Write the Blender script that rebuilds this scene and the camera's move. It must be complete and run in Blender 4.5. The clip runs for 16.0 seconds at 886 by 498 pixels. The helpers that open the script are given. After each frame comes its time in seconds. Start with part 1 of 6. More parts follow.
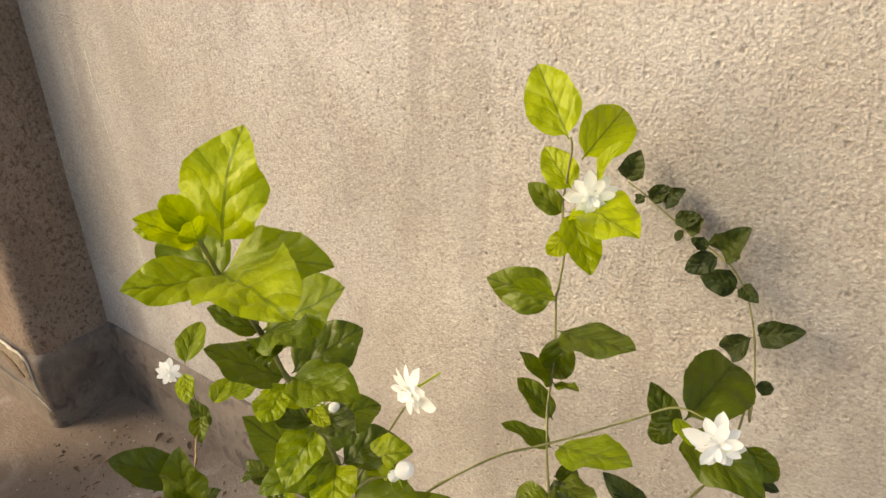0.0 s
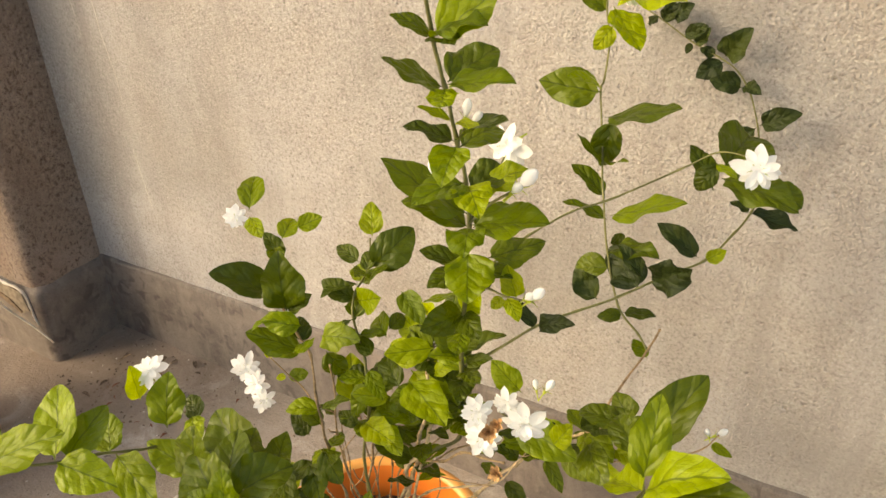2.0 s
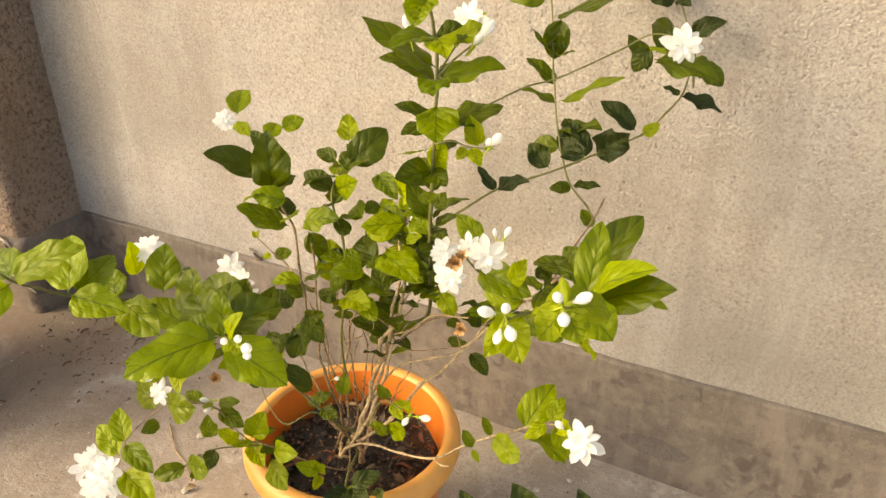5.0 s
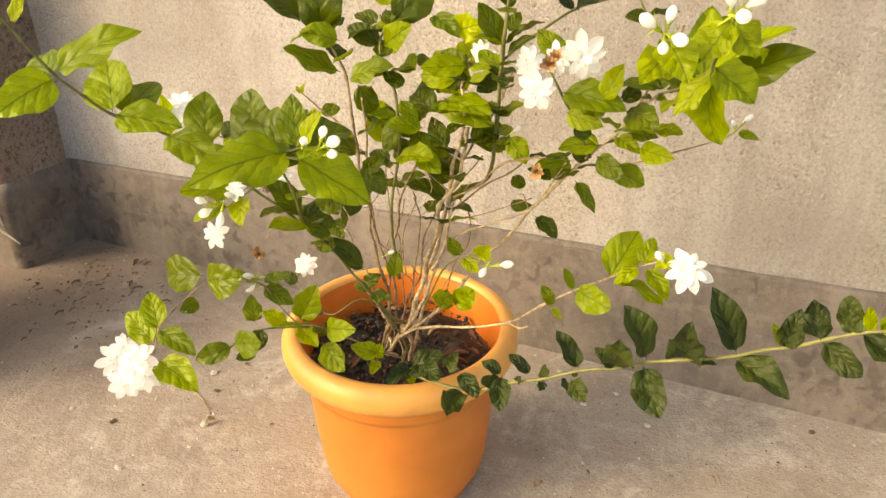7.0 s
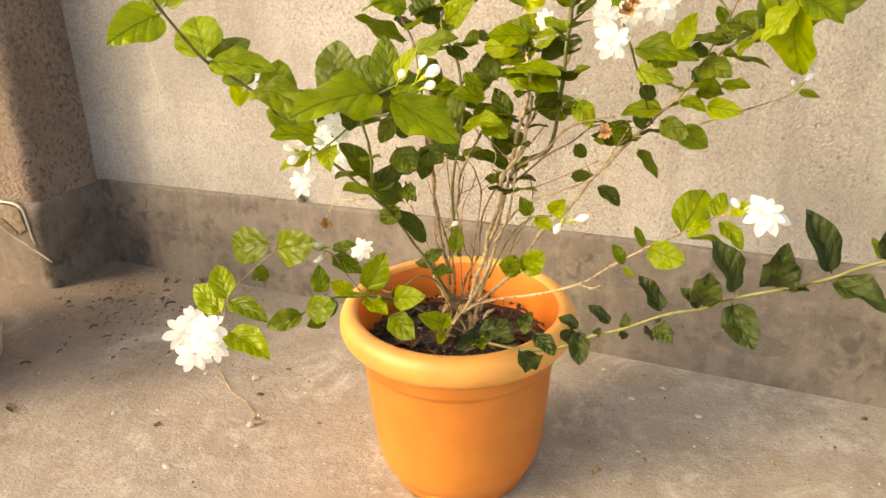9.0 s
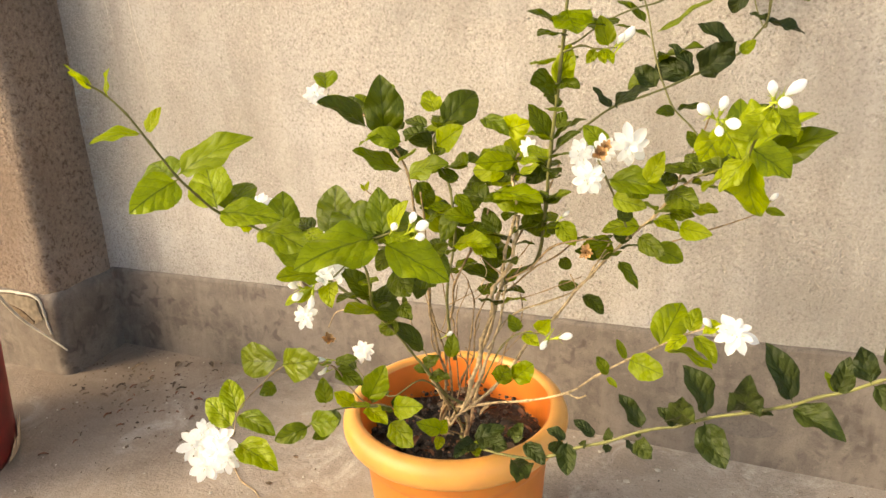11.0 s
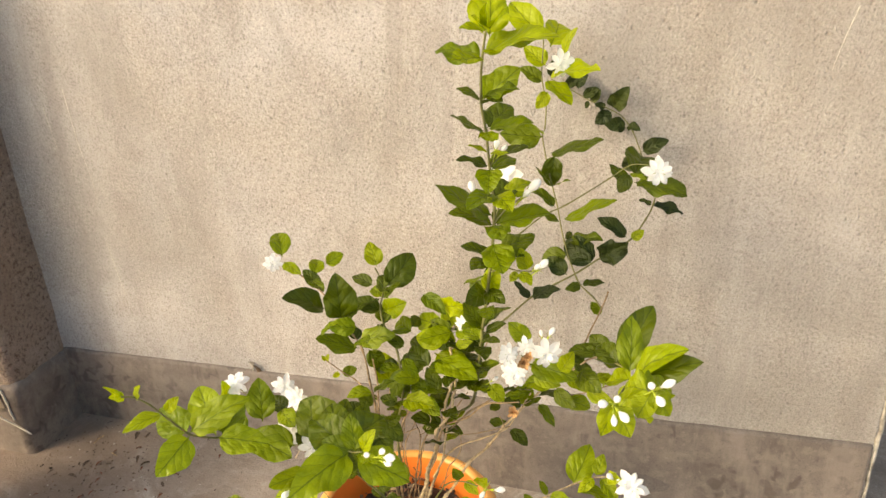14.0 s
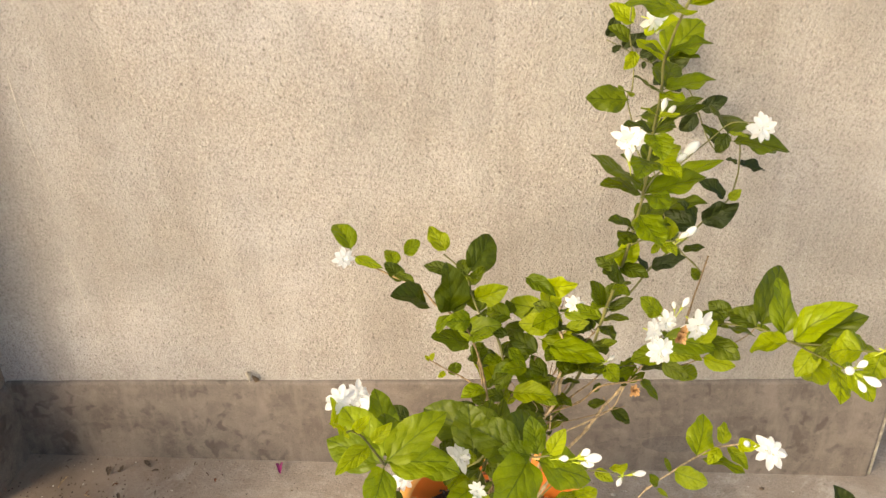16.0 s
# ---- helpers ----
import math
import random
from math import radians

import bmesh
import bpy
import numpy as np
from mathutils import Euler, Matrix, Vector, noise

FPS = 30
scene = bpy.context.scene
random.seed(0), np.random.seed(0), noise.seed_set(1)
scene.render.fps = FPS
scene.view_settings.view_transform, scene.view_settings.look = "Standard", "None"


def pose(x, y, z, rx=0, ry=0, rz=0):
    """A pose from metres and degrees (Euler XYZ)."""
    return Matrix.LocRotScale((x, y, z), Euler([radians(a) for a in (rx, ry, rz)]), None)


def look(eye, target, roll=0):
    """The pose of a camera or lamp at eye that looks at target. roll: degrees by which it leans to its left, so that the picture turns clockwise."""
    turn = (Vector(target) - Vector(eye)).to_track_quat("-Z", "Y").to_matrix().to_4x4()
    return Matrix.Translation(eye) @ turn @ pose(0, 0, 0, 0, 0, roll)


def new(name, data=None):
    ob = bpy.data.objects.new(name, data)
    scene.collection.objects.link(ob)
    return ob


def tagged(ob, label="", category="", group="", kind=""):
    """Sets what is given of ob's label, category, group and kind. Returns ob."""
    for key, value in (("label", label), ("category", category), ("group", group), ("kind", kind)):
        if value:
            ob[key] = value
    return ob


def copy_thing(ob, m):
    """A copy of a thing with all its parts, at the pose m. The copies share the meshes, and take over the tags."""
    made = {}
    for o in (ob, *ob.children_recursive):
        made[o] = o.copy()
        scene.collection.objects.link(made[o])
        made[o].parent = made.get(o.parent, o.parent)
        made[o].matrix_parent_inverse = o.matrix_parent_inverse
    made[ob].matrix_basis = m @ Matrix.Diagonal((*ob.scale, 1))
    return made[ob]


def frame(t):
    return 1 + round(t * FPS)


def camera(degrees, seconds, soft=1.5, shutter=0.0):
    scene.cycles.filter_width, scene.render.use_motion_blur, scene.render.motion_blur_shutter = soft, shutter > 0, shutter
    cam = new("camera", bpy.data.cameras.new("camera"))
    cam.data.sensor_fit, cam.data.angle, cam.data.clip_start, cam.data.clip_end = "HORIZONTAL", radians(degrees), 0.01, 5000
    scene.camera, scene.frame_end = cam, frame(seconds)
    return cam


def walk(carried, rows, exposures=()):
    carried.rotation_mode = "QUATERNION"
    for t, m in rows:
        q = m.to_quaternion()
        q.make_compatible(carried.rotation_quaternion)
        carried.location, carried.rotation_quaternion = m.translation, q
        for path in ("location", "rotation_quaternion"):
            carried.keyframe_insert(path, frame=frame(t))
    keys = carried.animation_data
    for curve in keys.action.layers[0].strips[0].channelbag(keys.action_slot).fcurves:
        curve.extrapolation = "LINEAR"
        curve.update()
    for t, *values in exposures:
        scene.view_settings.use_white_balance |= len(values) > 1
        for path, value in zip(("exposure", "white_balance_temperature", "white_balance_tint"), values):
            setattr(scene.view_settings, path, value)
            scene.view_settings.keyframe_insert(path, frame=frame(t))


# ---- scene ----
cam = camera(57.0, 16.0)
METRES, EYE, TILT, LEAN, TURN = 1.9, 0.983, -35.84, 2.36, 36.98
PATH = [
    (0, (-0.107, 0.172, 1.183), (-1.142, 1.517, 0.125), -0.7),
    (0.5, (-0.11, 0.133, 1.167), (-1.087, 1.495, 0.076), -1.2),
    (1, (-0.118, 0.092, 1.151), (-1.059, 1.47, 0.048), -1.7),
    (1.5, (-0.127, 0.022, 1.13), (-1.016, 1.435, 0.028), -1.6),
    (2, (-0.121, -0.054, 1.091), (-0.984, 1.395, 0.015), -1.3),
    (2.5, (-0.117, -0.111, 1.082), (-0.955, 1.369, 0.029), -0.9),
    (3, (-0.104, -0.154, 1.077), (-0.926, 1.351, 0.047), -0.2),
    (3.2, (-0.102, -0.159, 1.065), (-0.922, 1.351, 0.041), -0.0),
    (5.5, (-0.035, -0.227, 0.963), (-0.832, 1.308, -0.042), 0.1),
    (6, (-0.08, -0.253, 0.895), (-0.843, 1.308, -0.094), 0.1),
    (6.5, (-0.121, -0.269, 0.846), (-0.865, 1.314, -0.124), -0.1),
    (7, (-0.139, -0.277, 0.806), (-0.864, 1.322, -0.153), -0.5),
    (7.5, (-0.157, -0.275, 0.757), (-0.869, 1.339, -0.184), -1.0),
    (8, (-0.182, -0.298, 0.729), (-0.898, 1.33, -0.186), -1.2),
    (8.2, (-0.195, -0.313, 0.717), (-0.914, 1.324, -0.179), -1.1),
    (10.3, (-0.186, -0.381, 0.726), (-0.931, 1.318, -0.019), -2.7),
    (10.5, (-0.182, -0.381, 0.754), (-0.93, 1.318, 0.009), -2.9),
    (11, (-0.17, -0.375, 0.816), (-0.925, 1.329, 0.091), -2.5),
    (11.5, (-0.156, -0.399, 0.915), (-0.896, 1.306, 0.178), -2.4),
    (12, (-0.132, -0.408, 0.996), (-0.859, 1.298, 0.248), -2.3),
    (12.5, (-0.1, -0.412, 1.064), (-0.785, 1.299, 0.288), -2.2),
    (13, (-0.112, -0.442, 1.129), (-0.739, 1.271, 0.309), -2.5),
    (13.5, (-0.145, -0.438, 1.172), (-0.724, 1.273, 0.312), -2.5),
    (14, (-0.18, -0.421, 1.167), (-0.715, 1.288, 0.276), -2.4),
    (14.5, (-0.253, -0.383, 1.155), (-0.736, 1.326, 0.234), -2.2),
    (15, (-0.328, -0.36, 1.151), (-0.747, 1.353, 0.209), -2.1),
    (15.5, (-0.433, -0.362, 1.153), (-0.692, 1.376, 0.199), -1.4),
    (16, (-0.545, -0.396, 1.138), (-0.66, 1.36, 0.187), -1.1),
]
EXPOSURE, TINT = 1.53, 5
walk(cam, [(t, look(eye, target, roll)) for t, eye, target, roll in PATH],
     exposures=[(t, EXPOSURE + stops, kelvin, TINT) for t, stops, kelvin in ((0.0, -0.46, 7700), (1.5, -0.38, 7850), (3.0, -0.32, 8000), (5.5, -0.20, 8350), (8.0, -0.07, 8400), (10.3, -0.08, 8100), (13.0, -0.26, 7550), (16.0, -0.30, 7450))])

# ---- light ----
SUN_AZIMUTH, SUN_HEIGHT = 223.0, 28.0      # degrees; where the sun stands: from +x, anticlockwise
world = bpy.data.worlds.new("sky")
scene.world = world
world.use_nodes = True
wn = world.node_tree.nodes
sky = wn.new("ShaderNodeTexSky")
sky.sky_type, sky.sun_disc = "NISHITA", False
sky.sun_elevation, sky.sun_rotation = radians(SUN_HEIGHT), radians(90 - SUN_AZIMUTH)
sky.air_density, sky.dust_density, sky.ozone_density = 1.0, 3.2, 0.8
wn["Background"].inputs["Strength"].default_value = 0.16
world.node_tree.links.new(sky.outputs[0], wn["Background"].inputs["Color"])
sun = new("sun", bpy.data.lights.new("sun", "SUN"))
sun.data.energy, sun.data.angle, sun.data.color = 0.54, radians(20.0), (1.0, 0.91, 0.79)
away = Vector((math.cos(radians(SUN_AZIMUTH)) * math.cos(radians(SUN_HEIGHT)), math.sin(radians(SUN_AZIMUTH)) * math.cos(radians(SUN_HEIGHT)), math.sin(radians(SUN_HEIGHT))))
sun.matrix_basis = look(away * 10, (0, 0, 0))


# ---- materials ----
def material(name):
    m = bpy.data.materials.new(name)
    m.use_nodes = True
    n, l = m.node_tree.nodes, m.node_tree.links
    return m, n, l, n["Principled BSDF"]


def texture(n, l, kind, scale, coords, detail=4.0, **values):
    node = n.new(kind)
    l.new(coords, node.inputs["Vector"])
    node.inputs["Scale"].default_value = scale
    if "Detail" in node.inputs:
        node.inputs["Detail"].default_value = detail
    for key, value in values.items():
        node.inputs[key].default_value = value
    return node


def ramp(n, l, fac, stops):
    node = n.new("ShaderNodeValToRGB")
    l.new(fac, node.inputs[0])
    e = node.color_ramp.elements
    while len(e) < len(stops):
        e.new(0.5)
    for item, (at, colour) in zip(e, stops):
        item.position = at
        item.color = (*colour, 1) if len(colour) == 3 else colour
    return node.outputs["Color"]


def mix(n, l, fac, a, b, how="MIX"):
    node = n.new("ShaderNodeMix")
    node.data_type, node.blend_type = "RGBA", how
    for value, socket in ((fac, node.inputs[0]), (a, node.inputs[6]), (b, node.inputs[7])):
        if isinstance(value, (int, float)):
            socket.default_value = value
        elif isinstance(value, tuple):
            socket.default_value = (*value, 1)
        else:
            l.new(value, socket)
    return node.outputs[2]


def bump(n, l, height, strength, distance, normal=None):
    node = n.new("ShaderNodeBump")
    l.new(height, node.inputs["Height"])
    node.inputs["Strength"].default_value, node.inputs["Distance"].default_value = strength, distance
    if normal is not None:
        l.new(normal, node.inputs["Normal"])
    return node.outputs["Normal"]


def world_coords(n):
    return n.new("ShaderNodeNewGeometry").outputs["Position"]


def object_coords(n):
    return n.new("ShaderNodeTexCoord").outputs["Object"]


def random_of(n):
    return n.new("ShaderNodeObjectInfo").outputs["Random"]


def slanted(n, l, c):
    """Coordinates stretched along a slanting line, for the strokes of the float and old run marks."""
    node = n.new("ShaderNodeMapping")
    node.inputs["Rotation"].default_value = (0, radians(-28), 0)
    node.inputs["Scale"].default_value = (13.0, 3.0, 2.2)
    l.new(c, node.inputs["Vector"])
    return node.outputs[0]


def plaster_material(name="rough_cement_plaster", tone=(1.0, 1.0, 1.0), rough=1.0, size=235, dark=0.62):
    """Sand-faced cement plaster: grains, pits, trowel clouds and pale run marks."""
    m, n, l, p = material(name)
    c = world_coords(n)
    grain = texture(n, l, "ShaderNodeTexNoise", size, c, 4.0, Roughness=0.70)
    sand = texture(n, l, "ShaderNodeTexVoronoi", size * 1.25, c, 0.0)
    lumps = texture(n, l, "ShaderNodeTexNoise", 60, c, 6.0, Roughness=0.75)
    cloud = texture(n, l, "ShaderNodeTexNoise", 2.6, c, 6.0, Roughness=0.62, Distortion=0.4)
    tint = texture(n, l, "ShaderNodeTexNoise", 11, c, 4.0)
    pits = texture(n, l, "ShaderNodeTexVoronoi", 42, c, 0.0)
    base = ramp(n, l, cloud.outputs[0], [(0.3, (0.338, 0.308, 0.294)), (0.5, (0.420, 0.398, 0.388)), (0.7, (0.52, 0.50, 0.50))])
    warm = texture(n, l, "ShaderNodeTexNoise", 1.7, c, 4.0, Roughness=0.55, Distortion=0.5)
    base = mix(n, l, ramp(n, l, warm.outputs[0], [(0.42, (0, 0, 0)), (0.66, (0.40, 0.40, 0.40))]), base, (0.395, 0.342, 0.272))
    base = mix(n, l, ramp(n, l, tint.outputs[0], [(0.4, (0, 0, 0)), (0.75, (0.5, 0.5, 0.5))]), base, (0.37, 0.32, 0.285))
    base = mix(n, l, ramp(n, l, grain.outputs[0], [(0.36, (dark, dark, dark)), (0.48, (0, 0, 0))]), base, (0.18, 0.15, 0.13))
    base = mix(n, l, ramp(n, l, grain.outputs[0], [(0.55, (0, 0, 0)), (0.68, (0.68, 0.68, 0.68))]), base, (0.60, 0.565, 0.52))
    base = mix(n, l, ramp(n, l, pits.outputs["Distance"], [(0.04, (0.6, 0.6, 0.6)), (0.10, (0, 0, 0))]), base, (0.15, 0.12, 0.09))
    stain = texture(n, l, "ShaderNodeTexNoise", 1.3, c, 6.0, Roughness=0.6, Distortion=1.2)
    base = mix(n, l, ramp(n, l, stain.outputs[0], [(0.46, (0, 0, 0)), (0.62, (0.46, 0.46, 0.46))]), base, (0.25, 0.222, 0.20))
    streak = texture(n, l, "ShaderNodeTexNoise", 1.0, slanted(n, l, c), 5.0, Roughness=0.55)
    base = mix(n, l, ramp(n, l, streak.outputs[0], [(0.50, (0, 0, 0)), (0.66, (0.20, 0.20, 0.20))]), base, (0.54, 0.515, 0.49))
    sweep = texture(n, l, "ShaderNodeTexNoise", 0.8, slanted(n, l, c), 6.0, Roughness=0.6, Distortion=0.8)
    base = mix(n, l, ramp(n, l, sweep.outputs[0], [(0.38, (0.36, 0.36, 0.36)), (0.49, (0, 0, 0))]), base, (0.255, 0.225, 0.205))
    base = mix(n, l, 1.0, base, tone, "MULTIPLY")
    l.new(base, p.inputs["Base Color"])
    p.inputs["Roughness"].default_value = 0.93
    p.inputs["Specular IOR Level"].default_value = 0.2
    h = mix(n, l, 0.2, mix(n, l, 0.4, grain.outputs[0], lumps.outputs[0]), sand.outputs["Distance"])
    h = mix(n, l, ramp(n, l, pits.outputs["Distance"], [(0.05, (1, 1, 1)), (0.14, (0, 0, 0))]), h, (0.2, 0.2, 0.2))
    l.new(bump(n, l, h, 0.9, 0.0078 * rough), p.inputs["Normal"])
    return m


def cement_material(name, dark, light, dirt, grain_scale=420, speck=0.35, dirty=0.0):
    """Trowelled cement: soft blotches, fine grain, dust."""
    m, n, l, p = material(name)
    c = world_coords(n)
    blot = texture(n, l, "ShaderNodeTexNoise", 9, c, 5.0, Roughness=0.62, Distortion=0.6)
    fine = texture(n, l, "ShaderNodeTexNoise", grain_scale, c, 3.0, Roughness=0.7)
    spots = texture(n, l, "ShaderNodeTexNoise", 38, c, 3.0, Roughness=0.5)
    base = ramp(n, l, blot.outputs[0], [(0.32, dark), (0.66, light)])
    base = mix(n, l, ramp(n, l, spots.outputs[0], [(0.5, (0, 0, 0)), (0.66, (0.45, 0.45, 0.45))]), base, dirt)
    base = mix(n, l, ramp(n, l, fine.outputs[0], [(0.36, (speck, speck, speck)), (0.5, (0, 0, 0))]), base, tuple(v * 0.45 for v in dark))
    grit = texture(n, l, "ShaderNodeTexNoise", 110, c, 2.0, Roughness=0.8)
    base = mix(n, l, ramp(n, l, grit.outputs[0], [(0.30, (speck, speck, speck)), (0.40, (0, 0, 0))]), base, tuple(v * 0.5 for v in dark))
    base = mix(n, l, ramp(n, l, grit.outputs[0], [(0.62, (0, 0, 0)), (0.70, (speck, speck, speck))]), base, tuple(min(0.8, v * 1.35) for v in light))
    if dirty:
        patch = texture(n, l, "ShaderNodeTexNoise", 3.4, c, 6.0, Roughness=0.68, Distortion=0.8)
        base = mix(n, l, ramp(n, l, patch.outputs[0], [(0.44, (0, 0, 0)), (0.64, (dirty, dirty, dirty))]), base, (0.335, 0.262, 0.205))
        smear = texture(n, l, "ShaderNodeTexNoise", 7.5, c, 7.0, Roughness=0.75, Distortion=0.9)
        base = mix(n, l, ramp(n, l, smear.outputs[0], [(0.53, (0, 0, 0)), (0.66, (0.62, 0.62, 0.62))]), base, (0.60, 0.54, 0.476))
        crack = texture(n, l, "ShaderNodeTexNoise", 22, c, 6.0, Roughness=0.7, Distortion=1.5)
        base = mix(n, l, ramp(n, l, crack.outputs[0], [(0.485, (0, 0, 0)), (0.5, (0.45, 0.45, 0.45)), (0.515, (0, 0, 0))]), base, (0.25, 0.20, 0.155))
        # brown dirt round the pillar corner, with the corner's shade mixed into its colour
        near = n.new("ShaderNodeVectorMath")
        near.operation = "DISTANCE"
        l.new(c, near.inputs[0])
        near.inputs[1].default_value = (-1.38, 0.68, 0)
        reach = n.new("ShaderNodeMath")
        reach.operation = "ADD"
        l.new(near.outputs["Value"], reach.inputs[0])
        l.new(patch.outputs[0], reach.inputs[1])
        dirt_and_shade = ramp(n, l, reach.outputs[0], [(0.58, (0.75, 0.75, 0.75)), (1.02, (0, 0, 0))])
        base = mix(n, l, dirt_and_shade, base, (0.19, 0.135, 0.096))
    else:
        smudge = texture(n, l, "ShaderNodeTexNoise", 46, c, 1.5, Roughness=0.4, Distortion=0.5)
        where = ramp(n, l, texture(n, l, "ShaderNodeTexNoise", 6, c, 3.0).outputs[0], [(0.42, (0, 0, 0)), (0.60, (1, 1, 1))])
        spots = ramp(n, l, smudge.outputs[0], [(0.54, (0, 0, 0)), (0.66, (0.62, 0.62, 0.62))])
        base = mix(n, l, mix(n, l, 1.0, spots, where, "MULTIPLY"), base, tuple(v * 0.55 for v in dark))
        wiped = texture(n, l, "ShaderNodeTexNoise", 2.6, slanted(n, l, c), 5.0, Roughness=0.6)
        base = mix(n, l, ramp(n, l, wiped.outputs[0], [(0.52, (0, 0, 0)), (0.66, (0.4, 0.4, 0.4))]), base, tuple(v * 1.25 for v in light))
    l.new(base, p.inputs["Base Color"])
    p.inputs["Roughness"].default_value = 0.85
    p.inputs["Specular IOR Level"].default_value = 0.3
    h = mix(n, l, 0.5, mix(n, l, 0.35, blot.outputs[0], fine.outputs[0]), grit.outputs[0])
    l.new(bump(n, l, h, 0.6, 0.002 + 0.004 * speck + 0.005 * dirty), p.inputs["Normal"])
    return m


def plain_material(name, colour, rough=0.6, spread=0.12, scale=60, relief=0.2, depth=0.001, **values):
    """One colour with mottling at two scales and fine relief."""
    m, n, l, p = material(name)
    c = object_coords(n)
    a = texture(n, l, "ShaderNodeTexNoise", scale, c, 4.0)
    b = texture(n, l, "ShaderNodeTexNoise", scale / 8, c, 3.0)
    f = mix(n, l, 0.5, a.outputs[0], b.outputs[0])
    low, high = tuple(max(0, v * (1 - spread * 2)) for v in colour), tuple(min(1, v * (1 + spread * 2)) for v in colour)
    l.new(ramp(n, l, f, [(0.35, low), (0.65, high)]), p.inputs["Base Color"])
    p.inputs["Roughness"].default_value = rough
    for key, value in values.items():
        p.inputs[key].default_value = value
    l.new(bump(n, l, a.outputs[0], relief, depth), p.inputs["Normal"])
    return m


PLASTER = plaster_material()
PILLAR = plaster_material("coarse_brown_plaster", (0.82, 0.675, 0.575), 2.8, 120, 1.0)
SKIRTING = cement_material("grey_cement_skirting", (0.126, 0.104, 0.091), (0.205, 0.172, 0.151), (0.244, 0.205, 0.176))
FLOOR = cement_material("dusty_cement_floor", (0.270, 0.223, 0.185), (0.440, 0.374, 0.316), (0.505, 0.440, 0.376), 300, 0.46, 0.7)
POT = plain_material("orange_plastic", (0.66, 0.262, 0.05), 0.36, 0.07, 25, 0.05, 0.0006, **{"Subsurface Weight": 0.12, "Subsurface Scale": 0.01, "Subsurface Radius": (1.0, 0.35, 0.08)})
SOIL = plain_material("dark_moist_soil", (0.030, 0.020, 0.015), 0.55, 0.45, 220, 0.8, 0.004)
BARK = plain_material("brown_woody_bark", (0.25, 0.17, 0.09), 0.85, 0.32, 170, 0.9, 0.002)
GREEN_STEM = plain_material("green_stem", (0.15, 0.145, 0.045), 0.6, 0.2, 120, 0.3, 0.0006)
PALE_WOOD = plain_material("pale_dry_wood", (0.41, 0.305, 0.18), 0.85, 0.3, 200, 0.9, 0.002)
RIM = plain_material("sun_faded_orange_plastic", (0.72, 0.335, 0.085), 0.38, 0.07, 25, 0.06, 0.0006, **{"Subsurface Weight": 0.12, "Subsurface Scale": 0.01, "Subsurface Radius": (1.0, 0.35, 0.08)})
INNER = plain_material("unfaded_orange_plastic", (0.72, 0.185, 0.025), 0.45, 0.08, 25, 0.06, 0.0006)
# thin orange plastic lets some light through
pn, pl = POT.node_tree.nodes, POT.node_tree.links
glow = pn.new("ShaderNodeBsdfTranslucent")
glow.inputs["Color"].default_value = (1.0, 0.17, 0.01, 1)
blend = pn.new("ShaderNodeMixShader")
blend.inputs[0].default_value = 0.30
pl.new(pn["Principled BSDF"].outputs[0], blend.inputs[1])
pl.new(glow.outputs[0], blend.inputs[2])
pl.new(blend.outputs[0], pn["Material Output"].inputs["Surface"])


# ---- shapes ----
def part(name, bm, mat, parent=None, label="", smooth=True):
    mesh = bpy.data.meshes.new(name)
    bm.normal_update()
    bm.to_mesh(mesh)
    bm.free()
    mesh.materials.append(mat)
    if smooth:
        for f in mesh.polygons:
            f.use_smooth = True
    ob = new(name, mesh)
    ob.parent = parent
    return tagged(ob, label)


def box(bm, x0, y0, z0, x1, y1, z1):
    made = bmesh.ops.create_cube(bm, size=1)["verts"]
    for v in made:
        v.co = Vector(((x0 + x1) / 2 + v.co.x * (x1 - x0), (y0 + y1) / 2 + v.co.y * (y1 - y0), (z0 + z1) / 2 + v.co.z * (z1 - z0)))
    return made


def lathe(bm, profile, turns=64):
    """Turns a profile of (radius, height) round z."""
    rings = [[bm.verts.new((r * math.cos(2 * math.pi * i / turns), r * math.sin(2 * math.pi * i / turns), z)) for i in range(turns)] for r, z in profile]
    for a, b in zip(rings, rings[1:]):
        for i in range(turns):
            bm.faces.new((a[i], a[(i + 1) % turns], b[(i + 1) % turns], b[i]))
    return rings


def smooth_line(points, steps=6):
    """A Catmull-Rom line through the points."""
    p = [Vector(q) for q in points]
    p = [p[0] * 2 - p[1], *p, p[-1] * 2 - p[-2]]
    out = []
    for i in range(1, len(p) - 2):
        for k in range(steps):
            t = k / steps
            a, b, c, d = p[i - 1 : i + 3]
            out.append(0.5 * (2 * b + (c - a) * t + (2 * a - 5 * b + 4 * c - d) * t * t + (3 * b - a - 3 * c + d) * t ** 3))
    out.append(p[-2])
    return out


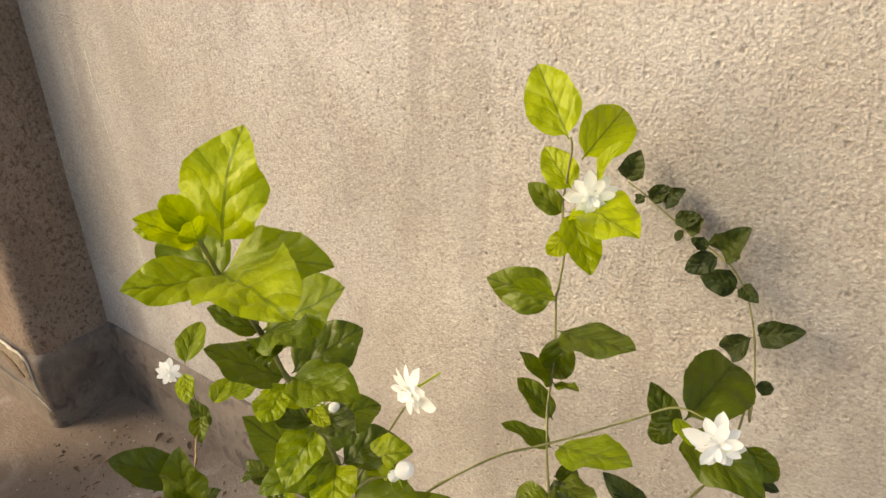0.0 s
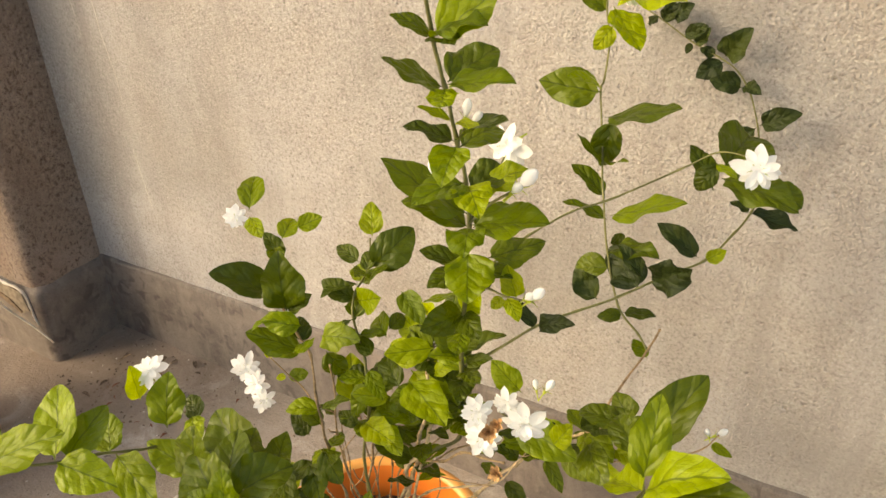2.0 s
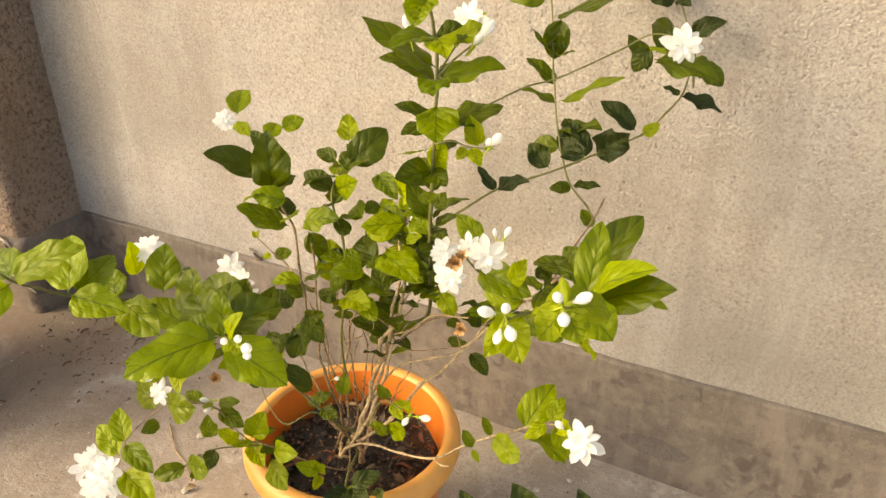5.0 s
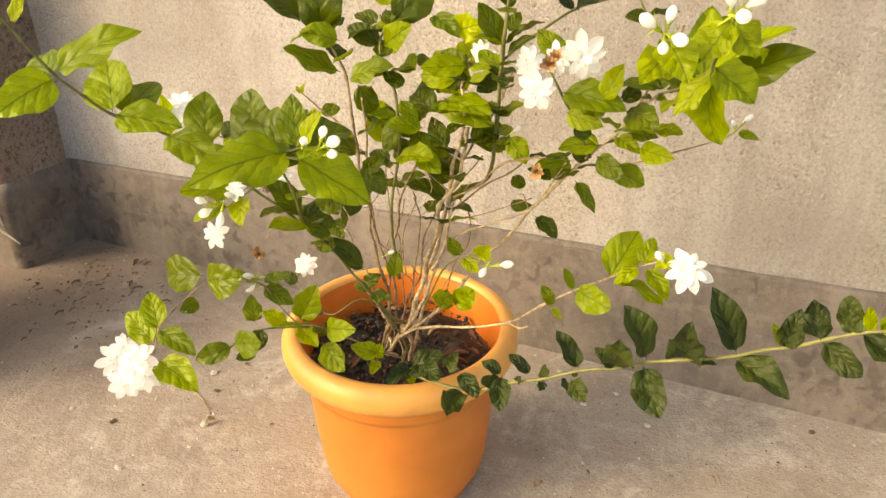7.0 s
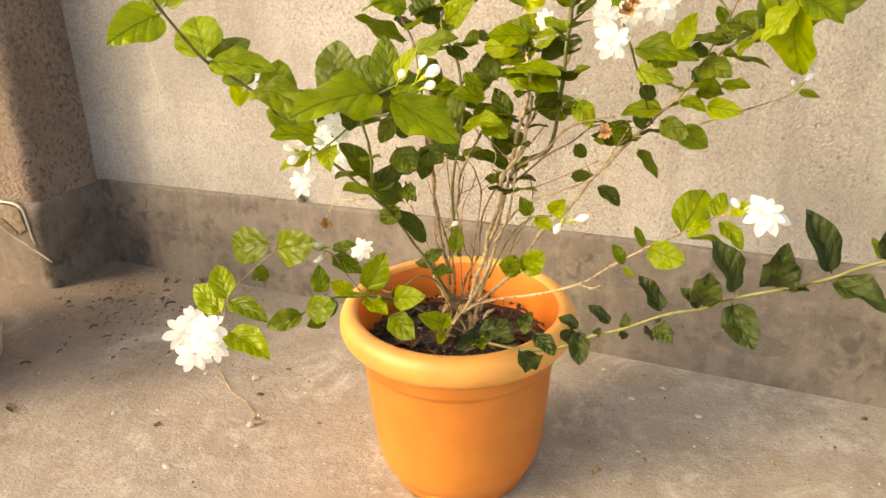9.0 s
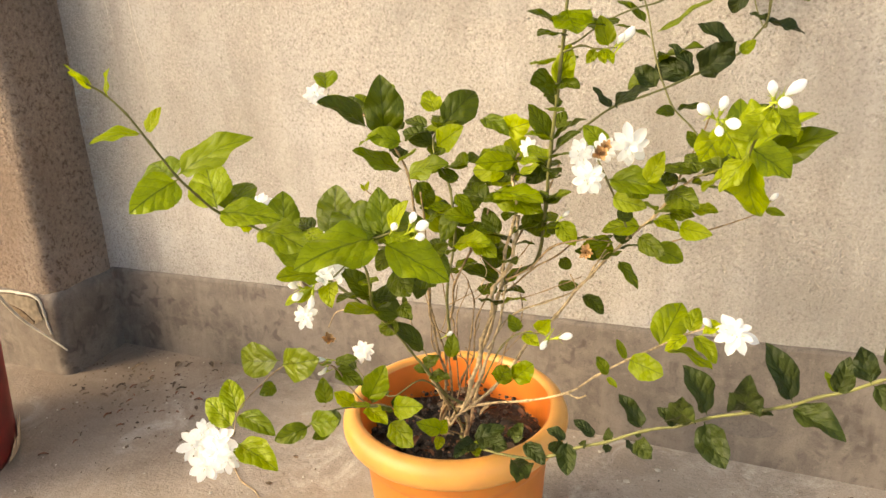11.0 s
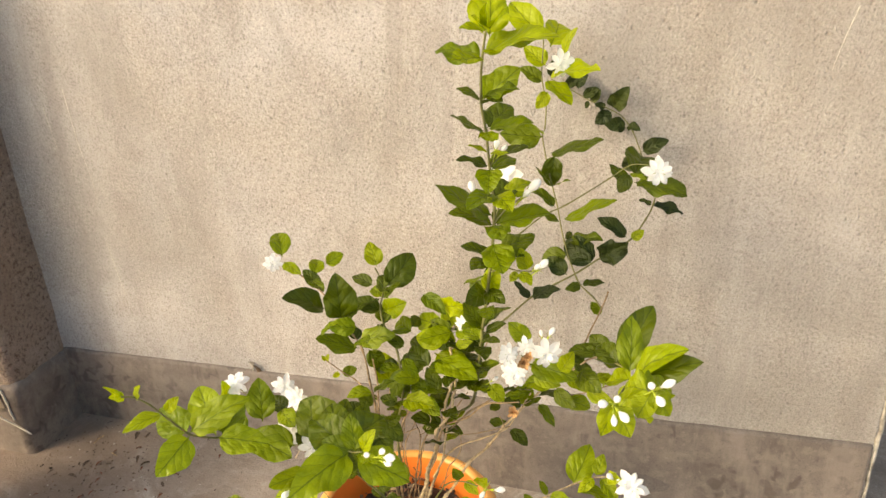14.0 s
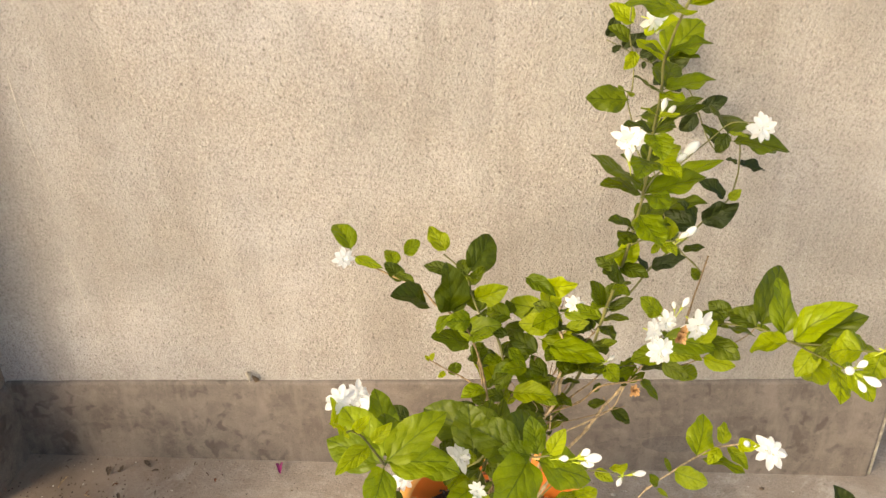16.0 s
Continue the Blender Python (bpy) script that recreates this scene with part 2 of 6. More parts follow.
def tube(bm, line, r0, r1, sides=7, knots=0.0):
    """A tapered round stem along a line, slightly swollen at its nodes."""
    rings, side = [], None
    for i, q in enumerate(line):
        way = (line[min(i + 1, len(line) - 1)] - line[max(i - 1, 0)]).normalized()
        if side is None:
            side = way.orthogonal().normalized()
        side = (side - way * side.dot(way)).normalized()
        up = way.cross(side)
        r = r0 + (r1 - r0) * i / (len(line) - 1)
        if knots:
            r *= 1 + (knots * 1.6 if i % 6 == 0 else 0) + knots * noise.noise(q * 160)
            q = q + Vector((noise.noise(q * 45), noise.noise(q * 45 + Vector((7, 0, 0))), 0)) * r * knots * 3
        rings.append([bm.verts.new(q + (side * math.cos(a) + up * math.sin(a)) * r) for a in (2 * math.pi * k / sides for k in range(sides))])
    for a, b in zip(rings, rings[1:]):
        for k in range(sides):
            bm.faces.new((a[k], a[(k + 1) % sides], b[(k + 1) % sides], b[k]))
    bm.faces.new(rings[0][::-1])
    bm.faces.new(rings[-1])


# ---- the terrace corner ----
WALL_Y, SIDE_X, PILLAR_Y, END_X, SKIRT_Z = 0.82, -1.478, 0.667, 0.185, 0.185


def slab(name, x0, y0, z0, x1, y1, z1, mat, label, bevel=0.006, cuts=0, wobble=0.0):
    bm = bmesh.new()
    box(bm, x0, y0, z0, x1, y1, z1)
    if cuts:
        long = [e for e in bm.edges if abs(e.verts[0].co.x - e.verts[1].co.x) > 0.5]
        bmesh.ops.subdivide_edges(bm, edges=long, cuts=cuts)
    bmesh.ops.bevel(bm, geom=bm.edges[:], offset=bevel, segments=4 if wobble else 2, profile=0.5, affect="EDGES")
    if wobble:
        for axis, step in (((1, 0, 0), 0.02), ((0, 1, 0), 0.02), ((0, 0, 1), 0.03)):
            lo, hi = min(v.co.dot(Vector(axis)) for v in bm.verts), max(v.co.dot(Vector(axis)) for v in bm.verts)
            for k in range(1, int((hi - lo) / step)):
                bmesh.ops.bisect_plane(bm, geom=bm.verts[:] + bm.edges[:] + bm.faces[:], plane_co=Vector(axis) * (lo + k * step), plane_no=axis)
        for v in bm.verts:
            v.co += wobble * (noise.noise_vector(v.co * 9) + 0.6 * noise.noise_vector(v.co * 28))
    return tagged(part(name, bm, mat, None, label, smooth=bool(wobble)), kind="structure")


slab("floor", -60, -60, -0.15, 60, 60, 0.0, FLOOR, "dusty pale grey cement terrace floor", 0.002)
slab("wall_north", SIDE_X - 0.5, WALL_Y, -0.1, END_X, WALL_Y + 0.23, 2.6, PLASTER, "rough sand-faced beige cement plaster wall")
slab("pillar", SIDE_X - 0.32, PILLAR_Y, -0.1, SIDE_X, WALL_Y + 0.1, 1.9, PILLAR, "rough plastered pillar beside the wall", 0.028, 0, 0.0035)
slab("skirting_wall", SIDE_X, WALL_Y - 0.008, -0.05, END_X - 0.004, WALL_Y + 0.05, SKIRT_Z, SKIRTING, "smooth grey cement skirting band along the wall", 0.006, 40)
slab("skirting_pillar", SIDE_X - 0.31, PILLAR_Y - 0.010, -0.05, SIDE_X + 0.010, WALL_Y + 0.04, SKIRT_Z - 0.004, SKIRTING, "smooth grey cement skirting band round the pillar", 0.026, 0, 0.003)

for v in bpy.data.objects["skirting_wall"].data.vertices:
    if v.co.z > 0.1:
        v.co.z += 0.029 * (v.co.x - SIDE_X) - 0.006 + 0.0022 * noise.noise((v.co.x * 3, 0, 0)) + 0.0016 * noise.noise((v.co.x * 17, 3, 0))


# ---- the pot ----
POT_X, POT_Y = -0.536, 0.468
DARK_HOLE = plain_material("dark_hollow", (0.02, 0.012, 0.008), 0.9, 0.2, 40, 0.1, 0.0005)


def flower_pot():
    base = tagged(new("flower_pot"), "glossy orange plastic flower pot with a thick rolled rim", "flower pot")
    base.matrix_basis = pose(POT_X, POT_Y, 0)
    bm = bmesh.new()
    lathe(bm, [(0.001, 0.014), (0.082, 0.014), (0.084, 0.0), (0.0885, 0.0005), (0.0915, 0.010), (0.0935, 0.019), (0.0965, 0.0205), (0.0990, 0.024), (0.1040, 0.034), (0.1080, 0.050), (0.1135, 0.10), (0.1195, 0.176), (0.1202, 0.180), (0.1228, 0.182), (0.1238, 0.186), (0.1250, 0.215)], 80)
    part("body", bm, POT, base)
    bm = bmesh.new()
    lathe(bm, [(0.1235, 0.241), (0.1215, 0.233), (0.116, 0.18), (0.108, 0.12)], 80)
    part("inner_wall", bm, INNER, base, "deeper orange unfaded inner wall")
    bm = bmesh.new()
    lathe(bm, [(0.1245, 0.211), (0.133, 0.208), (0.1395, 0.210), (0.1440, 0.216), (0.1462, 0.224), (0.1458, 0.232), (0.1425, 0.240), (0.1365, 0.2455), (0.1300, 0.247), (0.1250, 0.2445), (0.1228, 0.238)], 80)
    part("rim", bm, RIM, base, "sun-faded rolled rim")
    a0 = radians(277)
    bm = bmesh.new()
    mid = [(0.0, 0.0), (-1, 0.0), (-0.85, 0.55), (-0.45, 0.9), (0, 1.0), (0.45, 0.9), (0.85, 0.55), (1, 0.0)]
    pts = []
    for u, h in mid:
        a, z = a0 + u * 0.19, 0.001 + h * 0.014
        r = 0.0890 + 0.0032 * z / 0.012 + 0.0012
        pts.append(bm.verts.new((r * math.cos(a), r * math.sin(a), z)))
    for p, q in zip(pts[1:], pts[2:]):
        bm.faces.new((pts[0], p, q))
    part("drain_slot", bm, DARK_HOLE, base, "dark drain slot", smooth=False)
    bm = bmesh.new()
    line = []
    for k in range(17):
        u, h = -math.cos(math.pi * k / 16) * 1.08, math.sin(math.pi * k / 16)
        a, z = a0 + u * 0.19, 0.001 + h * 0.0155
        r = 0.0890 + 0.0032 * z / 0.012
        line.append(Vector((r * math.cos(a), r * math.sin(a), z)))
    tube(bm, line, 0.0016, 0.0016, 6)
    part("slot_lip", bm, POT, base)
    return base


flower_pot()

# ---- the jasmine ----
def leaf_material(name, dark, light, vein, clear, gloss, lines=0.34):
    """A thin glossy blade with a pale midrib and side veins; light passes through it."""
    m, n, l, p = material(name)
    c = object_coords(n)
    xyz = n.new("ShaderNodeSeparateXYZ")
    l.new(c, xyz.inputs[0])

    def sums(how, a, b, third=None):
        node = n.new("ShaderNodeMath")
        node.operation = how
        for socket, value in zip(node.inputs, (a, b, third)):
            if value is None:
                continue
            if isinstance(value, (int, float)):
                socket.default_value = value
            else:
                l.new(value, socket)
        return node.outputs[0]

    wob = texture(n, l, "ShaderNodeTexNoise", 5.0, c, 2.0)
    side = sums("ABSOLUTE", xyz.outputs["Y"], 0)
    along = sums("SUBTRACT", xyz.outputs["X"], sums("SUBTRACT", sums("MULTIPLY", side, 0.95), sums("MULTIPLY", sums("MULTIPLY", side, side), 0.5)))
    along = sums("ADD", along, sums("MULTIPLY", wob.outputs[0], 0.16))
    along = sums("ADD", along, sums("MULTIPLY", sums("GREATER_THAN", xyz.outputs["Y"], 0), 0.09))
    wave = sums("PINGPONG", sums("MULTIPLY", along, 4.6), 0.5)
    rib = sums("LESS_THAN", side, 0.018)
    veins = ramp(n, l, wave, [(0.0, (1, 1, 1)), (0.02, (0.7, 0.7, 0.7)), (0.06, (0, 0, 0))])
    mesh_veins = texture(n, l, "ShaderNodeTexVoronoi", 15, c, 0.0)
    mesh_veins.feature = "DISTANCE_TO_EDGE"
    net = ramp(n, l, mesh_veins.outputs["Distance"], [(0.0, (1, 1, 1)), (0.09, (0, 0, 0))])
    big = texture(n, l, "ShaderNodeTexNoise", 2.2, c, 4.0, Roughness=0.6)
    fine = texture(n, l, "ShaderNodeTexNoise", 24, c, 3.0)
    rnd = random_of(n)
    base = ramp(n, l, sums("ADD", sums("MULTIPLY", big.outputs[0], 0.42), sums("MULTIPLY", rnd, 0.58)), [(0.16, dark), (0.80, light)])
    base = mix(n, l, ramp(n, l, fine.outputs[0], [(0.4, (0.08, 0.08, 0.08)), (0.6, (0, 0, 0))]), base, tuple(v * 0.6 for v in dark))
    base = mix(n, l, sums("MULTIPLY", sums("MAXIMUM", sums("MAXIMUM", sums("MULTIPLY", veins, 0.70), sums("MULTIPLY", net, 0.22)), rib), lines), base, vein)
    l.new(base, p.inputs["Base Color"])
    p.inputs["Roughness"].default_value = gloss
    p.inputs["Specular IOR Level"].default_value = 0.26
    groove = ramp(n, l, wave, [(0.0, (0, 0, 0)), (0.30, (1, 1, 1))])
    swell = texture(n, l, "ShaderNodeTexNoise", 4.2, c, 1.0)
    pucker = texture(n, l, "ShaderNodeTexNoise", 9.0, c, 2.0)
    quilt = sums("ADD", sums("ADD", sums("MULTIPLY", groove, 0.33), sums("MULTIPLY", pucker.outputs[0], 0.55)), sums("MULTIPLY", swell.outputs[0], 0.9))
    rel = bump(n, l, quilt, 0.62, 0.0036)
    l.new(rel, p.inputs["Normal"])
    t = n.new("ShaderNodeBsdfTranslucent")
    l.new(mix(n, l, 0.22, mix(n, l, 1.0, base, (1.7, 1.7, 1.3), "MULTIPLY"), tuple(min(1, v * 1.5) for v in light)), t.inputs["Color"])
    both = n.new("ShaderNodeMixShader")
    both.inputs[0].default_value = clear
    l.new(p.outputs[0], both.inputs[1])
    l.new(t.outputs[0], both.inputs[2])
    l.new(both.outputs[0], n["Material Output"].inputs["Surface"])
    return m


def petal_material():
    m, n, l, p = material("white_petal")
    c = object_coords(n)
    a = texture(n, l, "ShaderNodeTexNoise", 3, c, 3.0)
    l.new(ramp(n, l, a.outputs[0], [(0.3, (0.88, 0.88, 0.88)), (0.6, (0.94, 0.94, 0.95))]), p.inputs["Base Color"])
    p.inputs["Roughness"].default_value = 0.6
    t = n.new("ShaderNodeBsdfTranslucent")
    t.inputs["Color"].default_value = (0.93, 0.93, 0.92, 1)
    both = n.new("ShaderNodeMixShader")
    both.inputs[0].default_value = 0.48
    l.new(p.outputs[0], both.inputs[1])
    l.new(t.outputs[0], both.inputs[2])
    l.new(both.outputs[0], n["Material Output"].inputs["Surface"])
    return m


LEAF = {
    "d": leaf_material("dark_green_leaf", (0.029, 0.044, 0.001), (0.120, 0.155, 0.003), (0.022, 0.036, 0.002), 0.24, 0.36, 0.62),
    "g": leaf_material("green_leaf", (0.088, 0.127, 0.002), (0.250, 0.312, 0.004), (0.045, 0.070, 0.003), 0.32, 0.36, 0.66),
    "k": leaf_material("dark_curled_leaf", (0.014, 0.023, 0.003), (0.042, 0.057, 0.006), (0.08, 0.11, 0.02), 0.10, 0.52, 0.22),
    "y": leaf_material("young_yellow_green_leaf", (0.160, 0.208, 0.002), (0.345, 0.402, 0.005), (0.070, 0.105, 0.005), 0.36, 0.38, 0.66),
}
PETAL = petal_material()
CALYX = plain_material("green_calyx", (0.36, 0.42, 0.03), 0.55, 0.2, 40, 0.2, 0.0005)
DRY = plain_material("withered_brown_petal", (0.52, 0.29, 0.12), 0.8, 0.3, 60, 0.5, 0.001)

shaper = random.Random(7)


def leaf_mesh(tone, index):
    """A blade of length 1 and width 1: ovate, folded along the midrib, arched, with a wavy edge and a short stalk."""
    wide = shaper.uniform(0.36, 0.5)
    fold, bow, wave, turn = shaper.uniform(0.08, 0.42), shaper.uniform(-0.08, 0.14), shaper.uniform(0.03, 0.11), shaper.uniform(-0.22, 0.22)
    if tone == "k":
        fold, bow, wave, turn = fold * 1.7, shaper.uniform(-0.15, 0.20), shaper.uniform(0.10, 0.20), turn * 2.2
    phase, lean = shaper.uniform(0, 6.28), shaper.uniform(-0.05, 0.05)
    rows, cols = 29, 9
    bm = bmesh.new()
    grid = []
    blunt = shaper.uniform(0.66, 0.86)
    peak = wide * 1.2 / (wide * 1.2 + blunt)
    top = peak ** (wide * 1.2) * (1 - peak) ** blunt
    for i in range(rows):
        s = i / (rows - 1)
        q = max(0.0, (s - 0.07) / 0.93)
        w = (q ** (wide * 1.2)) * ((1 - q) ** blunt) if q > 0 else 0.0
        w = max(w * 0.5 / top, 0.014 if s < 0.5 else 0.003)
        row = []
        for j in range(cols):
            v = j / (cols - 1) * 2 - 1
            notch = 1 + 0.013 * (1, -0.4, -1)[(i + index) % 3] * (abs(v) == 1) + 0.03 * math.sin(s * 17 + phase) * abs(v)
            y = v * w * notch + lean * math.sin(s * 3.14)
            z = fold * abs(v) * w + bow * math.sin(s * math.pi) - 0.10 * s ** 5 + wave * math.sin(s * 11 + phase + (1.3 if v > 0 else 0)) * v * v * min(1, w * 3) + turn * v * w * (s - 0.4)
            z += 0.08 * w * 2 * noise.noise((s * 6 + phase, v * 2.6, phase)) - 0.07 * w * abs(v) ** 5 + 0.007 * math.cos((s - abs(v) * w * 0.95) * 4.6 * 2 * math.pi) * min(1, w * 4) * (0.3 + abs(v)) * (1 - abs(v) ** 3)
            row.append(bm.verts.new((s, y, z)))
        grid.append(row)
    for a, b in zip(grid, grid[1:]):
        for j in range(cols - 1):
            bm.faces.new((a[j], a[j + 1], b[j + 1], b[j]))
    mesh = bpy.data.meshes.new("leaf")
    bm.normal_update()
    bm.to_mesh(mesh)
    bm.free()
    mesh.materials.append(LEAF[tone])
    for f in mesh.polygons:
        f.use_smooth = True
    return mesh


LEAF_MESHES = {tone: [leaf_mesh(tone, k) for k in range(12)] for tone in "dgyk"}
PLANT = tagged(new("jasmine_plant"), "bushy potted jasmine with glossy green leaves and white double flowers", "plant")
PLANT.matrix_basis = pose(POT_X, POT_Y, 0.195)
UNDO = PLANT.matrix_basis.inverted()
chance = random.Random(3)


def stem(points, r0, r1, mat):
    bm = bmesh.new()
    tube(bm, [UNDO @ q for q in smooth_line(points)], r0 * 0.86, r1 * 0.88, 7, 0.18 if mat is GREEN_STEM else 0.3)
    return part("stem", bm, mat, PLANT, {"green_stem": "thin green stem", "brown_woody_bark": "brown woody stem", "pale_dry_wood": "pale bare woody stem"}[mat.name])


def leaves(on, rows):
    """Rows of tone, base, tip, width and the degrees by which the blade is rolled about its length."""
    for tone, a, b, width, roll in rows:
        a, b = Vector(a), Vector(b)
        way = (b - a).normalized()
        length = (b - a).length
        up = (Vector((0, 0, 1)) - way * way.z).normalized()
        side = way.cross(up)
        r = radians(roll)
        up, side = up * math.cos(r) + side * math.sin(r), None
        side = up.cross(way)
        turn = Matrix((way, side, up)).transposed().to_4x4()
        ob = new("leaf", chance.choice(LEAF_MESHES[tone]))
        ob.parent = on
        ob.matrix_basis = UNDO @ Matrix.Translation(a) @ turn @ Matrix.Diagonal((length * 1.04, width, width, 1))


def petal_mesh(mat):
    """An oblong petal of length 1 with a blunt, slightly notched tip, cupped across and bent along its length."""
    bm = bmesh.new()
    grid = []
    bend, cup, tilt, curl_in = shaper.uniform(-0.20, 0.10), shaper.uniform(0.10, 0.42), shaper.uniform(-0.12, 0.12), shaper.uniform(0.0, 0.22)
    for i in range(9):
        s = i / 8
        w = 0.05 + 0.165 * math.sin(min(1.0, s / 0.62) * math.pi / 2) ** 1.2
        if s > 0.62:
            w *= max(0.04, 1 - ((s - 0.62) / 0.38) ** 2.4)
        grid.append([bm.verts.new((s - 0.03 * (1 - abs(v)) * (i == 8), v * w, bend * s * s + cup * v * v * w + tilt * v * s * 0.3 + curl_in * max(0.0, s - 0.7) ** 2 * 3)) for v in (-1, -0.5, 0, 0.5, 1)])
    for a, b in zip(grid, grid[1:]):
        for j in range(4):
            bm.faces.new((a[j], a[j + 1], b[j + 1], b[j]))
    mesh = bpy.data.meshes.new("petal")
    bm.to_mesh(mesh)
    bm.free()
    mesh.materials.append(mat)
    for f in mesh.polygons:
        f.use_smooth = True
    return mesh


PETALS = [petal_mesh(PETAL) for k in range(8)]
DRY_PETALS = [petal_mesh(DRY) for k in range(3)]


def calyx_shape(bm, size, stalk):
    """A green cup with thin teeth and a short stalk, the mouth at the origin, pointing up z."""
    rings = lathe(bm, [(size * 0.05, -stalk), (size * 0.06, -size * 0.55), (size * 0.13, -size * 0.40), (size * 0.15, -size * 0.12), (size * 0.12, 0.0)], 8)
    for k in range(7):
        a = 2 * math.pi * k / 7
        d = Vector((math.cos(a), math.sin(a), 0))
        s = Vector((-math.sin(a), math.cos(a), 0)) * size * 0.045
        root = d * size * 0.13 - Vector((0, 0, size * 0.1))
        tip = d * size * (0.42 + 0.12 * (k % 3)) + Vector((0, 0, size * (0.42 - 0.16 * (k % 2))))
        q = [bm.verts.new(p) for p in (root - s, root + s, tip)]
        bm.faces.new(q)


def flower(place, size, withered=False):
    """A double flower: three whorls of petals over a green calyx."""
    place = Vector(place)
    open_side = (Vector((-0.2, -0.5, 1.05)) - place).normalized()
    face = (open_side + Vector((chance.uniform(-0.45, 0.45), chance.uniform(-0.35, 0.35), chance.uniform(-0.45, 0.35)))).normalized()
    turn = face.to_track_quat("Z", "Y").to_matrix().to_4x4() @ pose(0, 0, 0, 0, 0, chance.uniform(0, 360))
    ob = new("flower")
    ob.parent = PLANT
    tagged(ob, "withered brown flower" if withered else "white double flower")
    ob.matrix_basis = UNDO @ Matrix.Translation(place) @ turn
    r = size * 0.5
    for count, reach, lift in ((8, 1.28, -6), (7, 1.02, 16), (5, 0.66, 44)):
        for k in range(count):
            p = new("petal", chance.choice(DRY_PETALS if withered else PETALS))
            p.parent = ob
            long = r * reach * chance.uniform(0.82, 1.16)
            p.matrix_basis = pose(0, 0, 0, 0, 0, 360 * (k + chance.uniform(-0.2, 0.2)) / count) @ pose(0, 0, 0, 0, -(lift + (45 if withered else 0) + chance.uniform(-10, 12)), 0) @ Matrix.Diagonal((long, long * chance.uniform(0.95, 1.2), long, 1))
    bm = bmesh.new()
    calyx_shape(bm, r * 0.9, r * 1.5)
    part("calyx", bm, CALYX, ob, "pale green calyx")


def bud(base, tip, width):
    """A closed white bud on a green calyx."""
    base, tip = Vector(base), Vector(tip)
    long = min(max((tip - base).length, width * 1.25), width * 1.7)
    turn = (tip - base).to_track_quat("Z", "Y").to_matrix().to_4x4()
    bm = bmesh.new()
    r = width * 0.42
    lathe(bm, [(r * 0.26, -0.1 * long), (r * 0.34, 0.08 * long), (r * 0.78, 0.32 * long), (r, 0.55 * long), (r * 0.86, 0.76 * long), (r * 0.5, 0.93 * long), (r * 0.08, 1.01 * long)], 12)
    ob = part("bud", bm, PETAL, PLANT, "closed white bud")
    ob.matrix_basis = UNDO @ Matrix.Translation(base + (tip - base).normalized() * long * 0.28) @ turn
    bm = bmesh.new()
    calyx_shape(bm, r * 3.1, long * 1.15)
    part("calyx", bm, CALYX, ob, "pale green calyx")


at = stem([(-0.469, 0.464, 0.420), (-0.450, 0.478, 0.437), (-0.432, 0.493, 0.449), (-0.415, 0.468, 0.527), (-0.404, 0.450, 0.596), (-0.394, 0.436, 0.659), (-0.385, 0.426, 0.721), (-0.380, 0.421, 0.766), (-0.379, 0.415, 0.807), (-0.380, 0.403, 0.846), (-0.380, 0.388, 0.892), (-0.382, 0.377, 0.928), (-0.374, 0.354, 0.978), (-0.366, 0.341, 1.010)], 0.0027, 0.0013, GREEN_STEM)
# the growing tip
leaves(at, [
    ("y", (-0.366, 0.352, 0.998), (-0.371, 0.374, 1.044), 0.041, 12),
    ("y", (-0.366, 0.341, 1.006), (-0.374, 0.321, 1.024), 0.018, -30),
    ("y", (-0.366, 0.341, 1.006), (-0.344, 0.325, 1.032), 0.014, 20),
    ("y", (-0.366, 0.341, 1.008), (-0.364, 0.328, 1.034), 0.013, 60),
    ("y", (-0.368, 0.343, 1.002), (-0.388, 0.327, 1.012), 0.018, -15),
    ("y", (-0.374, 0.354, 0.978), (-0.393, 0.318, 0.985), 0.028, -18),
    ("y", (-0.374, 0.354, 0.980), (-0.300, 0.327, 1.008), 0.042, 12),
    ("y", (-0.374, 0.354, 0.980), (-0.325, 0.374, 0.994), 0.034, 20),
    ("g", (-0.375, 0.356, 0.974), (-0.424, 0.366, 0.982), 0.034, -20),
])
# opposite pairs down the shoot
leaves(at, [
    ("g", (-0.382, 0.377, 0.929), (-0.348, 0.400, 0.958), 0.040, 26),
    ("g", (-0.382, 0.377, 0.927), (-0.343, 0.372, 0.944), 0.030, 8),
    ("d", (-0.382, 0.377, 0.928), (-0.403, 0.364, 0.943), 0.017, -20),
    ("d", (-0.382, 0.379, 0.923), (-0.356, 0.358, 0.934), 0.020, 4),
    ("d", (-0.381, 0.389, 0.890), (-0.408, 0.362, 0.916), 0.028, -14),
    ("g", (-0.379, 0.388, 0.893), (-0.331, 0.388, 0.905), 0.033, 10),
    ("d", (-0.379, 0.390, 0.894), (-0.362, 0.427, 0.910), 0.034, 24),
    ("g", (-0.379, 0.386, 0.891), (-0.366, 0.358, 0.893), 0.022, 5),
    ("d", (-0.381, 0.403, 0.845), (-0.412, 0.387, 0.858), 0.021, -12),
    ("d", (-0.379, 0.402, 0.847), (-0.337, 0.391, 0.876), 0.025, 14),
    ("y", (-0.380, 0.397, 0.864), (-0.398, 0.383, 0.876), 0.010, -20),
    ("y", (-0.379, 0.400, 0.862), (-0.356, 0.392, 0.866), 0.010, 10),
    ("g", (-0.380, 0.403, 0.842), (-0.374, 0.370, 0.829), 0.030, 0),
    ("d", (-0.379, 0.405, 0.840), (-0.362, 0.438, 0.846), 0.030, 12),
])
